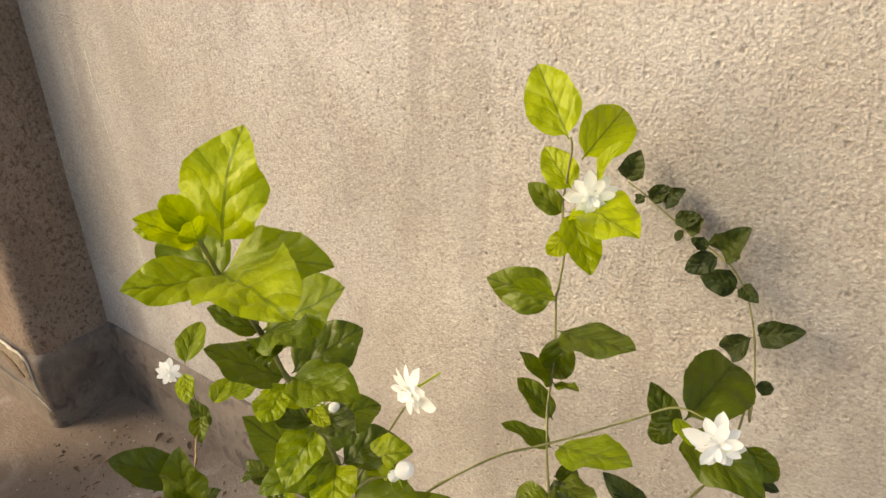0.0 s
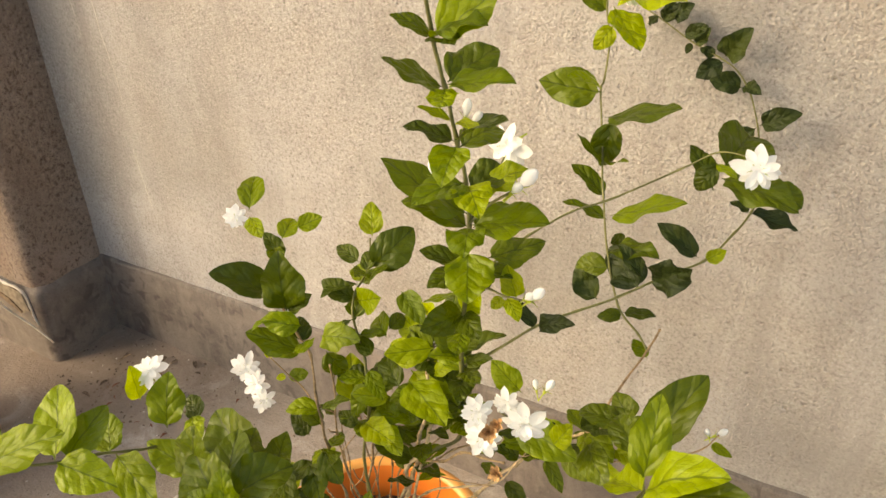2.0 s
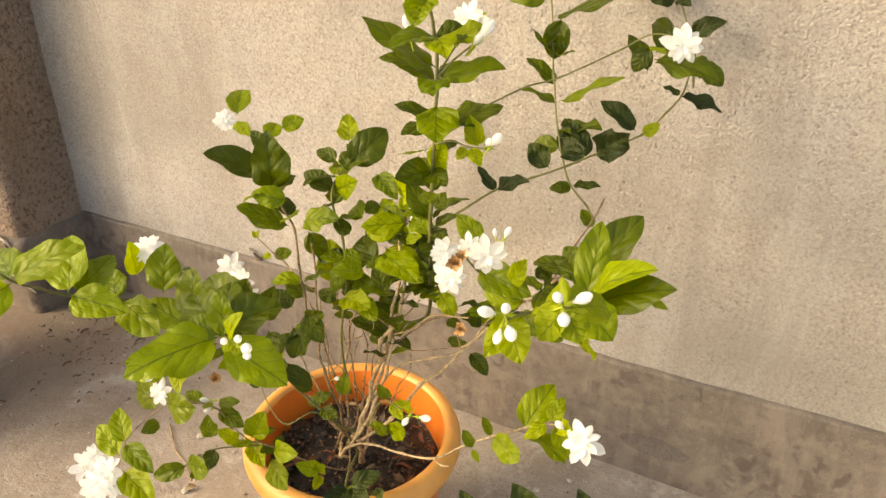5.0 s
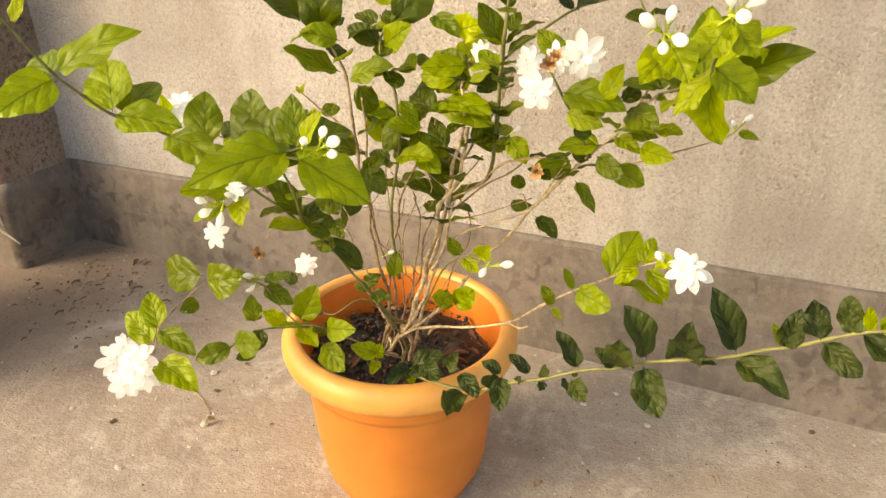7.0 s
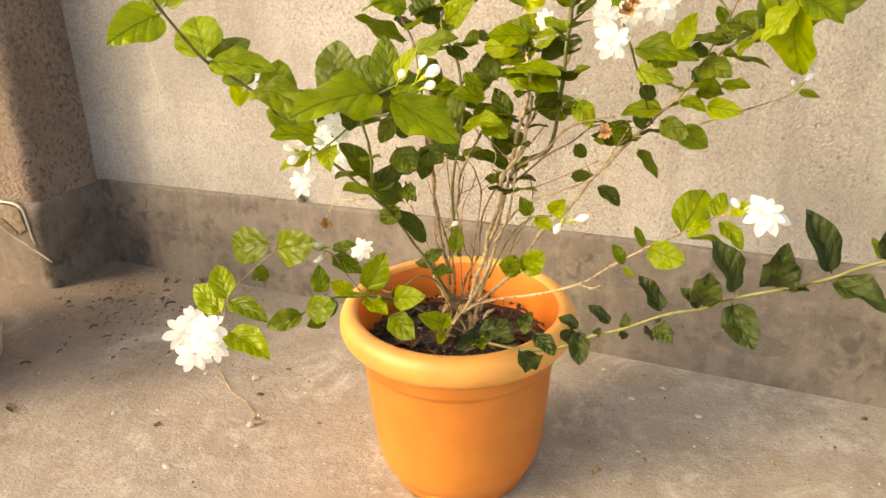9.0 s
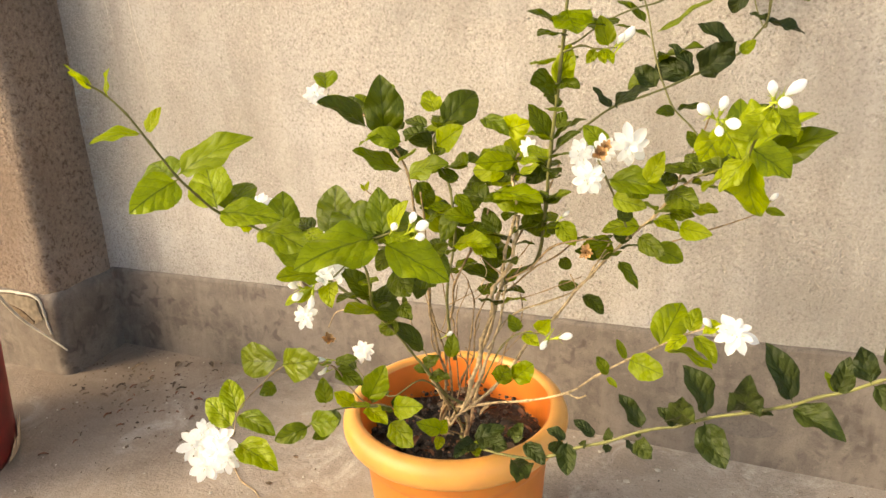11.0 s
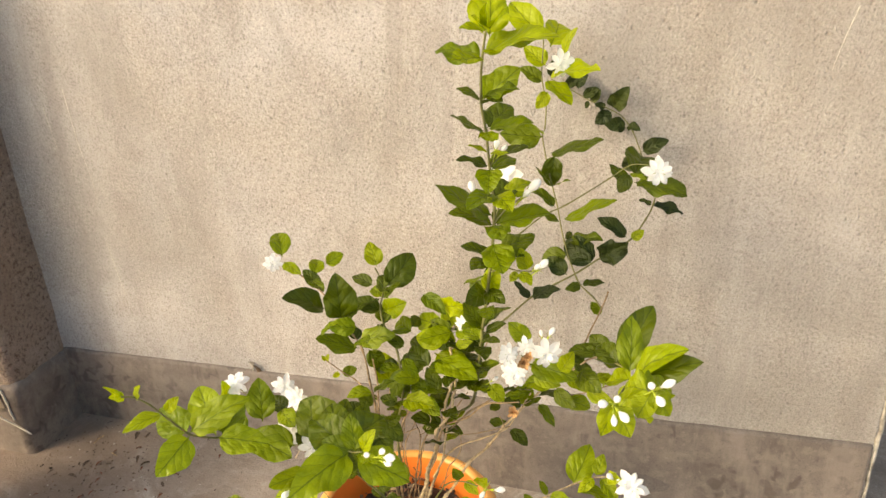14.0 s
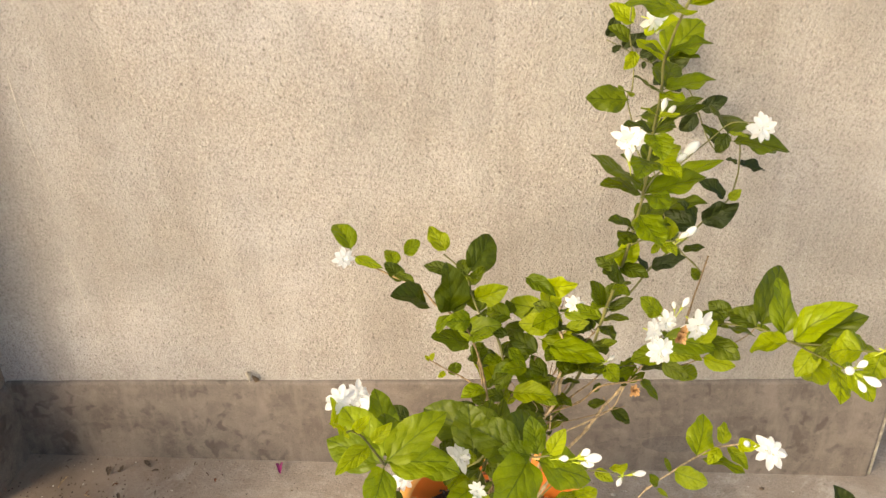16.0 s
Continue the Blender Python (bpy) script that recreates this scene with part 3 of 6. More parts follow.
leaves(at, [
    ("d", (-0.380, 0.419, 0.778), (-0.438, 0.398, 0.822), 0.038, -14),
    ("g", (-0.379, 0.414, 0.808), (-0.397, 0.370, 0.809), 0.031, -8),
    ("y", (-0.370, 0.430, 0.796), (-0.343, 0.442, 0.815), 0.028, 24),
    ("y", (-0.378, 0.414, 0.806), (-0.352, 0.384, 0.803), 0.030, 6),
    ("d", (-0.379, 0.418, 0.800), (-0.358, 0.452, 0.806), 0.032, 10),
    ("g", (-0.378, 0.421, 0.768), (-0.318, 0.423, 0.788), 0.042, 16),
    ("d", (-0.380, 0.422, 0.764), (-0.427, 0.404, 0.786), 0.030, -12),
    ("g", (-0.378, 0.420, 0.766), (-0.362, 0.380, 0.770), 0.030, 4),
    ("d", (-0.378, 0.424, 0.764), (-0.364, 0.462, 0.770), 0.034, 10),
    ("d", (-0.376, 0.446, 0.724), (-0.345, 0.488, 0.728), 0.032, 18),
    ("g", (-0.383, 0.424, 0.742), (-0.362, 0.384, 0.727), 0.040, 4),
    ("d", (-0.385, 0.426, 0.722), (-0.415, 0.407, 0.742), 0.022, -20),
    ("d", (-0.384, 0.426, 0.720), (-0.346, 0.427, 0.727), 0.021, 10),
    ("d", (-0.385, 0.428, 0.716), (-0.400, 0.392, 0.722), 0.026, -6),
])
leaves(at, [
    ("g", (-0.396, 0.440, 0.663), (-0.381, 0.430, 0.706), 0.026, 111),
    ("d", (-0.396, 0.440, 0.665), (-0.406, 0.391, 0.676), 0.029, -60),
    ("d", (-0.403, 0.450, 0.603), (-0.424, 0.440, 0.643), 0.025, -60),
    ("d", (-0.399, 0.450, 0.617), (-0.391, 0.458, 0.634), 0.015, 51),
    ("d", (-0.401, 0.452, 0.596), (-0.374, 0.450, 0.615), 0.015, 35),
    ("d", (-0.416, 0.470, 0.526), (-0.386, 0.460, 0.546), 0.016, 40),
    ("g", (-0.422, 0.480, 0.481), (-0.414, 0.491, 0.490), 0.011, 43),
    ("g", (-0.423, 0.480, 0.490), (-0.451, 0.509, 0.506), 0.029, 2),
    ("d", (-0.423, 0.480, 0.490), (-0.398, 0.453, 0.506), 0.027, 20),
    ("g", (-0.421, 0.476, 0.502), (-0.417, 0.512, 0.503), 0.022, 12),
    ("d", (-0.421, 0.476, 0.502), (-0.423, 0.448, 0.506), 0.017, 15),
    ("d", (-0.415, 0.468, 0.527), (-0.424, 0.491, 0.526), 0.015, -14),
    ("d", (-0.415, 0.468, 0.527), (-0.402, 0.433, 0.547), 0.026, -15),
    ("d", (-0.408, 0.457, 0.571), (-0.425, 0.498, 0.570), 0.032, 20),
    ("d", (-0.408, 0.457, 0.571), (-0.395, 0.427, 0.573), 0.023, -12),
    ("g", (-0.406, 0.454, 0.583), (-0.436, 0.473, 0.592), 0.023, -10),
    ("d", (-0.406, 0.454, 0.583), (-0.379, 0.436, 0.596), 0.021, -1),
    ("d", (-0.403, 0.448, 0.604), (-0.375, 0.477, 0.624), 0.031, -24),
    ("g", (-0.403, 0.448, 0.604), (-0.424, 0.427, 0.616), 0.023, -2),
    ("d", (-0.398, 0.439, 0.643), (-0.407, 0.462, 0.656), 0.020, 22),
    ("g", (-0.398, 0.439, 0.643), (-0.386, 0.410, 0.646), 0.020, -2),
    ("d", (-0.396, 0.436, 0.666), (-0.420, 0.455, 0.669), 0.022, -20),
    ("d", (-0.396, 0.436, 0.666), (-0.367, 0.412, 0.669), 0.023, 21),
    ("d", (-0.395, 0.435, 0.691), (-0.379, 0.459, 0.693), 0.019, 11),
    ("g", (-0.395, 0.435, 0.691), (-0.414, 0.406, 0.694), 0.020, 24),
])
at = stem([(-0.379, 0.420, 0.770), (-0.367, 0.429, 0.785), (-0.350, 0.430, 0.799), (-0.345, 0.430, 0.803)], 0.0014, 0.0009, GREEN_STEM)
at = stem([(-0.380, 0.404, 0.844), (-0.375, 0.404, 0.855), (-0.373, 0.404, 0.863)], 0.0012, 0.0008, GREEN_STEM)
at = stem([(-0.379, 0.420, 0.772), (-0.378, 0.450, 0.788), (-0.382, 0.485, 0.797)], 0.0013, 0.0009, GREEN_STEM)
at = stem([(-0.289, 0.510, 0.523), (-0.282, 0.530, 0.545), (-0.263, 0.560, 0.588), (-0.256, 0.569, 0.610)], 0.0016, 0.0010, BARK)
at = stem([(-0.263, 0.560, 0.588), (-0.275, 0.565, 0.600), (-0.298, 0.567, 0.624), (-0.320, 0.585, 0.670), (-0.336, 0.603, 0.724), (-0.353, 0.640, 0.752), (-0.366, 0.660, 0.795), (-0.362, 0.655, 0.809), (-0.362, 0.660, 0.844), (-0.369, 0.665, 0.875), (-0.370, 0.670, 0.902), (-0.369, 0.672, 0.923), (-0.371, 0.672, 0.932)], 0.0013, 0.0009, GREEN_STEM)
leaves(at, [
    ("g", (-0.263, 0.565, 0.575), (-0.277, 0.560, 0.595), 0.014, -81),
    ("d", (-0.293, 0.567, 0.618), (-0.263, 0.570, 0.623), 0.014, 18),
    ("d", (-0.293, 0.567, 0.616), (-0.311, 0.550, 0.618), 0.014, -61),
    ("y", (-0.372, 0.672, 0.930), (-0.419, 0.700, 0.970), 0.042, -32),
    ("y", (-0.360, 0.672, 0.917), (-0.358, 0.733, 0.938), 0.041, 33),
    ("y", (-0.364, 0.668, 0.892), (-0.395, 0.677, 0.915), 0.028, -42),
    ("d", (-0.368, 0.665, 0.870), (-0.397, 0.660, 0.890), 0.020, -58),
    ("y", (-0.357, 0.665, 0.886), (-0.290, 0.620, 0.904), 0.046, 14),
    ("y", (-0.363, 0.665, 0.875), (-0.324, 0.630, 0.854), 0.031, 4),
    ("y", (-0.360, 0.662, 0.859), (-0.374, 0.654, 0.837), 0.019, -69),
])
leaves(at, [
    ("y", (-0.341, 0.660, 0.909), (-0.324, 0.660, 0.945), 0.018, 41),
    ("d", (-0.364, 0.655, 0.796), (-0.420, 0.640, 0.804), 0.039, -54),
    ("g", (-0.363, 0.655, 0.799), (-0.384, 0.620, 0.821), 0.020, -18),
    ("d", (-0.355, 0.645, 0.776), (-0.282, 0.620, 0.811), 0.038, 14),
    ("d", (-0.347, 0.645, 0.775), (-0.350, 0.639, 0.731), 0.030, -43),
    ("d", (-0.345, 0.630, 0.734), (-0.366, 0.610, 0.771), 0.021, -15),
    ("d", (-0.347, 0.630, 0.733), (-0.320, 0.620, 0.749), 0.014, -5),
    ("d", (-0.339, 0.620, 0.706), (-0.373, 0.620, 0.733), 0.024, -12),
    ("d", (-0.329, 0.605, 0.691), (-0.368, 0.590, 0.709), 0.020, -4),
    ("g", (-0.327, 0.605, 0.696), (-0.257, 0.580, 0.743), 0.039, 16),
])
leaves(at, [
    ("d", (-0.320, 0.595, 0.665), (-0.270, 0.570, 0.688), 0.033, 11),
    ("d", (-0.322, 0.595, 0.672), (-0.312, 0.620, 0.663), 0.018, 43),
    ("d", (-0.315, 0.585, 0.652), (-0.351, 0.586, 0.638), 0.027, -46),
])
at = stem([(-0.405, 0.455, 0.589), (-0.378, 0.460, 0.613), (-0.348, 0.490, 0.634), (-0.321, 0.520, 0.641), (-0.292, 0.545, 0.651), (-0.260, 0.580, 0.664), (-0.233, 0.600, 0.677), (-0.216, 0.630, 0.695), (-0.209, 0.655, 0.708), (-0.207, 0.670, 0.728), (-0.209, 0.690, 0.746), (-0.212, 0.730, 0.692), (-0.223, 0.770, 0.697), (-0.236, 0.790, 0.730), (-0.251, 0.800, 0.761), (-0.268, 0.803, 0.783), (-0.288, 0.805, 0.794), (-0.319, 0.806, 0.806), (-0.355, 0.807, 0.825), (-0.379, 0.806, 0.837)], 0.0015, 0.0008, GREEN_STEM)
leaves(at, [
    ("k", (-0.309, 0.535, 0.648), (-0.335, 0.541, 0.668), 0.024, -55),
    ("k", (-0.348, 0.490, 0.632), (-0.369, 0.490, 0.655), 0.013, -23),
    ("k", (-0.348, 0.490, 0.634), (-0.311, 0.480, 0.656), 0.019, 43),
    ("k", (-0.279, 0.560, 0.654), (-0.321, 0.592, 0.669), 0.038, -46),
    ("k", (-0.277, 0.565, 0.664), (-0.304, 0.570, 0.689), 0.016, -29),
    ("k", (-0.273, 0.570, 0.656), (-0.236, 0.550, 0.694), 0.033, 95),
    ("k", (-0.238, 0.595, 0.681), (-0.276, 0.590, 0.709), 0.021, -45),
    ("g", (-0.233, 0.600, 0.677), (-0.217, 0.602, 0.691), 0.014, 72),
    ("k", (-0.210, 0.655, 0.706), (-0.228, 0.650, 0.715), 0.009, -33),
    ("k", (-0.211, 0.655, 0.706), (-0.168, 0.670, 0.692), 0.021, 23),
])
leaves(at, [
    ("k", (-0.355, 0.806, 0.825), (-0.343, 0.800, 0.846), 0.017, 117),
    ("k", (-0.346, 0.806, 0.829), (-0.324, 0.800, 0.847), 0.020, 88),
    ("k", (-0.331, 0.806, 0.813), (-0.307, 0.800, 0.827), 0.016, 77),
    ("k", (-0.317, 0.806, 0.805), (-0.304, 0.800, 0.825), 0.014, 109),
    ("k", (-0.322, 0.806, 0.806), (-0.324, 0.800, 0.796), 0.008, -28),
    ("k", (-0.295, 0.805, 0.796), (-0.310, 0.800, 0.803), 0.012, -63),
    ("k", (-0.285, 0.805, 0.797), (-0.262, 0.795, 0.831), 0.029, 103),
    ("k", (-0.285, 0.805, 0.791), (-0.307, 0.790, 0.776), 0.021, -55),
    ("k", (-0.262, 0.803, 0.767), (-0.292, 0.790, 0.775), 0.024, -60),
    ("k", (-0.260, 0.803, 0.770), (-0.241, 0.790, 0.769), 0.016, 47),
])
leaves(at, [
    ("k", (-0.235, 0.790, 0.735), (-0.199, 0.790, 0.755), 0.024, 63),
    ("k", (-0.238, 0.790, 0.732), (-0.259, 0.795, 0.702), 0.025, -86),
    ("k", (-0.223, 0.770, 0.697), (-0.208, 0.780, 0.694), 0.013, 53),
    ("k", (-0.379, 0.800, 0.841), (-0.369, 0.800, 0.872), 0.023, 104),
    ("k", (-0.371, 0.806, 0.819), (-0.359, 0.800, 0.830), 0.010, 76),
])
at = stem([(-0.395, 0.442, 0.703), (-0.384, 0.460, 0.704), (-0.365, 0.500, 0.719), (-0.341, 0.540, 0.730), (-0.316, 0.565, 0.736), (-0.267, 0.600, 0.762), (-0.240, 0.615, 0.778), (-0.210, 0.615, 0.779)], 0.0013, 0.0008, GREEN_STEM)
leaves(at, [
    ("d", (-0.237, 0.630, 0.756), (-0.231, 0.716, 0.757), 0.054, 21),
    ("d", (-0.240, 0.620, 0.738), (-0.268, 0.640, 0.768), 0.025, -1),
    ("d", (-0.240, 0.620, 0.764), (-0.253, 0.613, 0.739), 0.020, -59),
    ("d", (-0.235, 0.620, 0.752), (-0.168, 0.600, 0.749), 0.039, 14),
    ("d", (-0.194, 0.640, 0.748), (-0.167, 0.640, 0.730), 0.022, 50),
    ("g", (-0.241, 0.620, 0.765), (-0.220, 0.600, 0.766), 0.013, 4),
])
at = stem([(-0.386, 0.428, 0.700), (-0.370, 0.430, 0.706), (-0.353, 0.431, 0.703), (-0.334, 0.430, 0.705)], 0.0014, 0.0008, GREEN_STEM)
leaves(at, [
    ("y", (-0.342, 0.430, 0.705), (-0.350, 0.428, 0.734), 0.020, -88),
    ("y", (-0.354, 0.430, 0.703), (-0.362, 0.426, 0.690), 0.011, -76),
    ("y", (-0.350, 0.430, 0.703), (-0.344, 0.427, 0.690), 0.010, 56),
    ("y", (-0.350, 0.430, 0.703), (-0.335, 0.420, 0.692), 0.014, 16),
])
at = stem([(-0.558, 0.474, 0.196), (-0.553, 0.467, 0.230), (-0.544, 0.457, 0.263), (-0.535, 0.440, 0.305), (-0.540, 0.432, 0.333), (-0.541, 0.427, 0.365), (-0.545, 0.423, 0.389), (-0.543, 0.421, 0.423), (-0.545, 0.412, 0.452), (-0.546, 0.408, 0.488), (-0.551, 0.409, 0.523), (-0.562, 0.422, 0.563), (-0.572, 0.419, 0.588), (-0.588, 0.423, 0.605), (-0.610, 0.441, 0.608), (-0.626, 0.462, 0.613), (-0.647, 0.480, 0.615), (-0.685, 0.510, 0.614), (-0.718, 0.525, 0.625)], 0.0021, 0.0011, BARK)
leaves(at, [
    ("g", (-0.725, 0.530, 0.632), (-0.754, 0.576, 0.648), 0.031, 1),
    ("g", (-0.721, 0.525, 0.628), (-0.683, 0.500, 0.626), 0.020, 7),
    ("g", (-0.672, 0.520, 0.614), (-0.679, 0.550, 0.624), 0.023, 20),
    ("g", (-0.657, 0.530, 0.628), (-0.637, 0.550, 0.637), 0.021, 62),
    ("d", (-0.654, 0.500, 0.606), (-0.677, 0.500, 0.631), 0.020, -51),
    ("d", (-0.619, 0.440, 0.609), (-0.655, 0.400, 0.646), 0.036, -39),
    ("d", (-0.593, 0.430, 0.601), (-0.594, 0.430, 0.669), 0.045, -61),
    ("g", (-0.566, 0.420, 0.600), (-0.597, 0.400, 0.610), 0.025, -63),
    ("d", (-0.567, 0.420, 0.568), (-0.609, 0.390, 0.597), 0.032, -27),
    ("g", (-0.596, 0.420, 0.521), (-0.579, 0.432, 0.525), 0.015, 58),
])
leaves(at, [
    ("y", (-0.598, 0.420, 0.523), (-0.607, 0.414, 0.519), 0.008, -59),
    ("d", (-0.668, 0.500, 0.615), (-0.640, 0.480, 0.614), 0.019, -1),
    ("g", (-0.546, 0.416, 0.447), (-0.554, 0.444, 0.443), 0.020, -11),
    ("g", (-0.546, 0.416, 0.447), (-0.536, 0.380, 0.454), 0.026, 23),
    ("d", (-0.548, 0.410, 0.505), (-0.523, 0.426, 0.519), 0.020, -11),
    ("g", (-0.548, 0.410, 0.505), (-0.577, 0.392, 0.507), 0.023, -8),
    ("d", (-0.568, 0.420, 0.579), (-0.587, 0.440, 0.591), 0.021, 9),
    ("g", (-0.568, 0.420, 0.579), (-0.543, 0.393, 0.599), 0.025, 24),
    ("d", (-0.588, 0.426, 0.604), (-0.577, 0.450, 0.616), 0.020, 12),
    ("g", (-0.588, 0.426, 0.604), (-0.604, 0.391, 0.603), 0.025, 22),
])
at = stem([(-0.530, 0.460, 0.312), (-0.538, 0.460, 0.394), (-0.524, 0.460, 0.476), (-0.532, 0.470, 0.534), (-0.558, 0.490, 0.566), (-0.568, 0.510, 0.582), (-0.578, 0.550, 0.588), (-0.609, 0.600, 0.590)], 0.0022, 0.0011, GREEN_STEM)
leaves(at, [
    ("y", (-0.606, 0.600, 0.594), (-0.630, 0.634, 0.617), 0.029, -10),
    ("d", (-0.574, 0.550, 0.589), (-0.545, 0.592, 0.625), 0.044, 51),
    ("d", (-0.598, 0.560, 0.584), (-0.634, 0.570, 0.590), 0.021, -26),
    ("g", (-0.598, 0.550, 0.585), (-0.565, 0.530, 0.585), 0.021, 16),
    ("d", (-0.568, 0.510, 0.575), (-0.603, 0.500, 0.592), 0.025, -61),
    ("g", (-0.566, 0.510, 0.573), (-0.524, 0.490, 0.603), 0.031, 89),
    ("g", (-0.588, 0.470, 0.544), (-0.532, 0.460, 0.568), 0.034, 41),
    ("d", (-0.521, 0.470, 0.544), (-0.551, 0.480, 0.555), 0.018, -27),
    ("d", (-0.566, 0.450, 0.547), (-0.553, 0.461, 0.514), 0.026, 85),
    ("y", (-0.537, 0.455, 0.480), (-0.561, 0.483, 0.520), 0.037, -13),
])
leaves(at, [
    ("d", (-0.530, 0.460, 0.513), (-0.509, 0.459, 0.494), 0.020, 48),
    ("d", (-0.482, 0.460, 0.524), (-0.518, 0.486, 0.534), 0.028, -33),
    ("d", (-0.491, 0.460, 0.517), (-0.528, 0.483, 0.522), 0.031, -39),
    ("d", (-0.549, 0.410, 0.483), (-0.569, 0.408, 0.507), 0.021, -53),
    ("d", (-0.558, 0.400, 0.473), (-0.582, 0.402, 0.489), 0.020, -44),
    ("d", (-0.526, 0.460, 0.460), (-0.531, 0.487, 0.472), 0.019, 4),
    ("g", (-0.526, 0.460, 0.460), (-0.522, 0.433, 0.467), 0.017, 11),
    ("d", (-0.529, 0.466, 0.511), (-0.571, 0.469, 0.510), 0.027, -16),
    ("d", (-0.529, 0.466, 0.511), (-0.503, 0.464, 0.511), 0.016, 8),
    ("d", (-0.529, 0.466, 0.514), (-0.505, 0.485, 0.525), 0.021, -11),
])
leaves(at, [
    ("g", (-0.529, 0.466, 0.514), (-0.551, 0.450, 0.517), 0.017, -23),
    ("g", (-0.547, 0.482, 0.553), (-0.518, 0.491, 0.560), 0.020, -7),
    ("g", (-0.547, 0.482, 0.553), (-0.579, 0.472, 0.551), 0.022, -7),
    ("d", (-0.557, 0.489, 0.565), (-0.569, 0.530, 0.575), 0.029, -7),
    ("d", (-0.557, 0.489, 0.565), (-0.550, 0.468, 0.576), 0.016, 21),
    ("d", (-0.571, 0.524, 0.584), (-0.554, 0.552, 0.599), 0.023, -14),
    ("d", (-0.571, 0.524, 0.584), (-0.594, 0.486, 0.586), 0.028, 18),
    ("d", (-0.576, 0.543, 0.587), (-0.585, 0.571, 0.598), 0.020, -9),
    ("d", (-0.576, 0.543, 0.587), (-0.567, 0.513, 0.604), 0.021, -24),
])
at = stem([(-0.518, 0.462, 0.196), (-0.513, 0.465, 0.228), (-0.506, 0.463, 0.255), (-0.500, 0.467, 0.291), (-0.495, 0.462, 0.328), (-0.483, 0.464, 0.361), (-0.477, 0.465, 0.389), (-0.468, 0.464, 0.421), (-0.461, 0.461, 0.466), (-0.447, 0.459, 0.517), (-0.454, 0.469, 0.550), (-0.462, 0.491, 0.561), (-0.453, 0.490, 0.576)], 0.0033, 0.0016, PALE_WOOD)
leaves(at, [
    ("g", (-0.516, 0.490, 0.556), (-0.549, 0.522, 0.552), 0.026, -38),
    ("d", (-0.520, 0.500, 0.558), (-0.518, 0.526, 0.562), 0.018, 36),
    ("g", (-0.472, 0.500, 0.564), (-0.519, 0.527, 0.558), 0.033, -53),
    ("y", (-0.470, 0.500, 0.562), (-0.460, 0.542, 0.583), 0.033, 34),
    ("y", (-0.463, 0.480, 0.556), (-0.506, 0.481, 0.556), 0.030, -58),
    ("d", (-0.450, 0.480, 0.560), (-0.480, 0.479, 0.549), 0.020, -65),
    ("y", (-0.452, 0.470, 0.551), (-0.422, 0.460, 0.574), 0.017, 34),
    ("d", (-0.414, 0.480, 0.569), (-0.439, 0.471, 0.549), 0.023, -64),
    ("g", (-0.471, 0.460, 0.539), (-0.407, 0.420, 0.547), 0.042, 11),
    ("g", (-0.483, 0.440, 0.485), (-0.507, 0.467, 0.499), 0.026, -17),
])
leaves(at, [
    ("y", (-0.516, 0.440, 0.477), (-0.468, 0.420, 0.491), 0.030, 26),
    ("g", (-0.494, 0.440, 0.485), (-0.459, 0.420, 0.477), 0.023, 37),
    ("d", (-0.471, 0.460, 0.483), (-0.489, 0.470, 0.514), 0.023, -31),
    ("d", (-0.496, 0.500, 0.542), (-0.527, 0.509, 0.522), 0.021, -77),
    ("d", (-0.432, 0.460, 0.529), (-0.408, 0.450, 0.544), 0.016, 39),
    ("d", (-0.481, 0.510, 0.566), (-0.496, 0.500, 0.532), 0.023, -66),
    ("g", (-0.519, 0.455, 0.518), (-0.533, 0.440, 0.478), 0.025, -32),
    ("d", (-0.524, 0.440, 0.470), (-0.550, 0.440, 0.475), 0.018, -51),
    ("g", (-0.501, 0.500, 0.614), (-0.463, 0.480, 0.601), 0.024, 21),
    ("y", (-0.476, 0.500, 0.600), (-0.438, 0.480, 0.615), 0.030, 98),
])
leaves(at, [
    ("y", (-0.455, 0.485, 0.570), (-0.489, 0.450, 0.574), 0.027, -45),
    ("d", (-0.455, 0.485, 0.569), (-0.487, 0.490, 0.579), 0.021, -70),
    ("g", (-0.452, 0.485, 0.569), (-0.491, 0.489, 0.538), 0.035, -96),
    ("g", (-0.452, 0.485, 0.569), (-0.413, 0.470, 0.579), 0.019, 43),
    ("g", (-0.481, 0.480, 0.534), (-0.417, 0.450, 0.525), 0.039, 37),
    ("d", (-0.435, 0.470, 0.519), (-0.425, 0.481, 0.481), 0.029, 116),
    ("g", (-0.521, 0.460, 0.533), (-0.497, 0.450, 0.511), 0.019, 13),
    ("y", (-0.495, 0.460, 0.505), (-0.527, 0.440, 0.512), 0.021, -51),
    ("g", (-0.471, 0.470, 0.488), (-0.495, 0.478, 0.464), 0.022, -106),
    ("d", (-0.489, 0.460, 0.470), (-0.472, 0.479, 0.441), 0.025, 99),
])
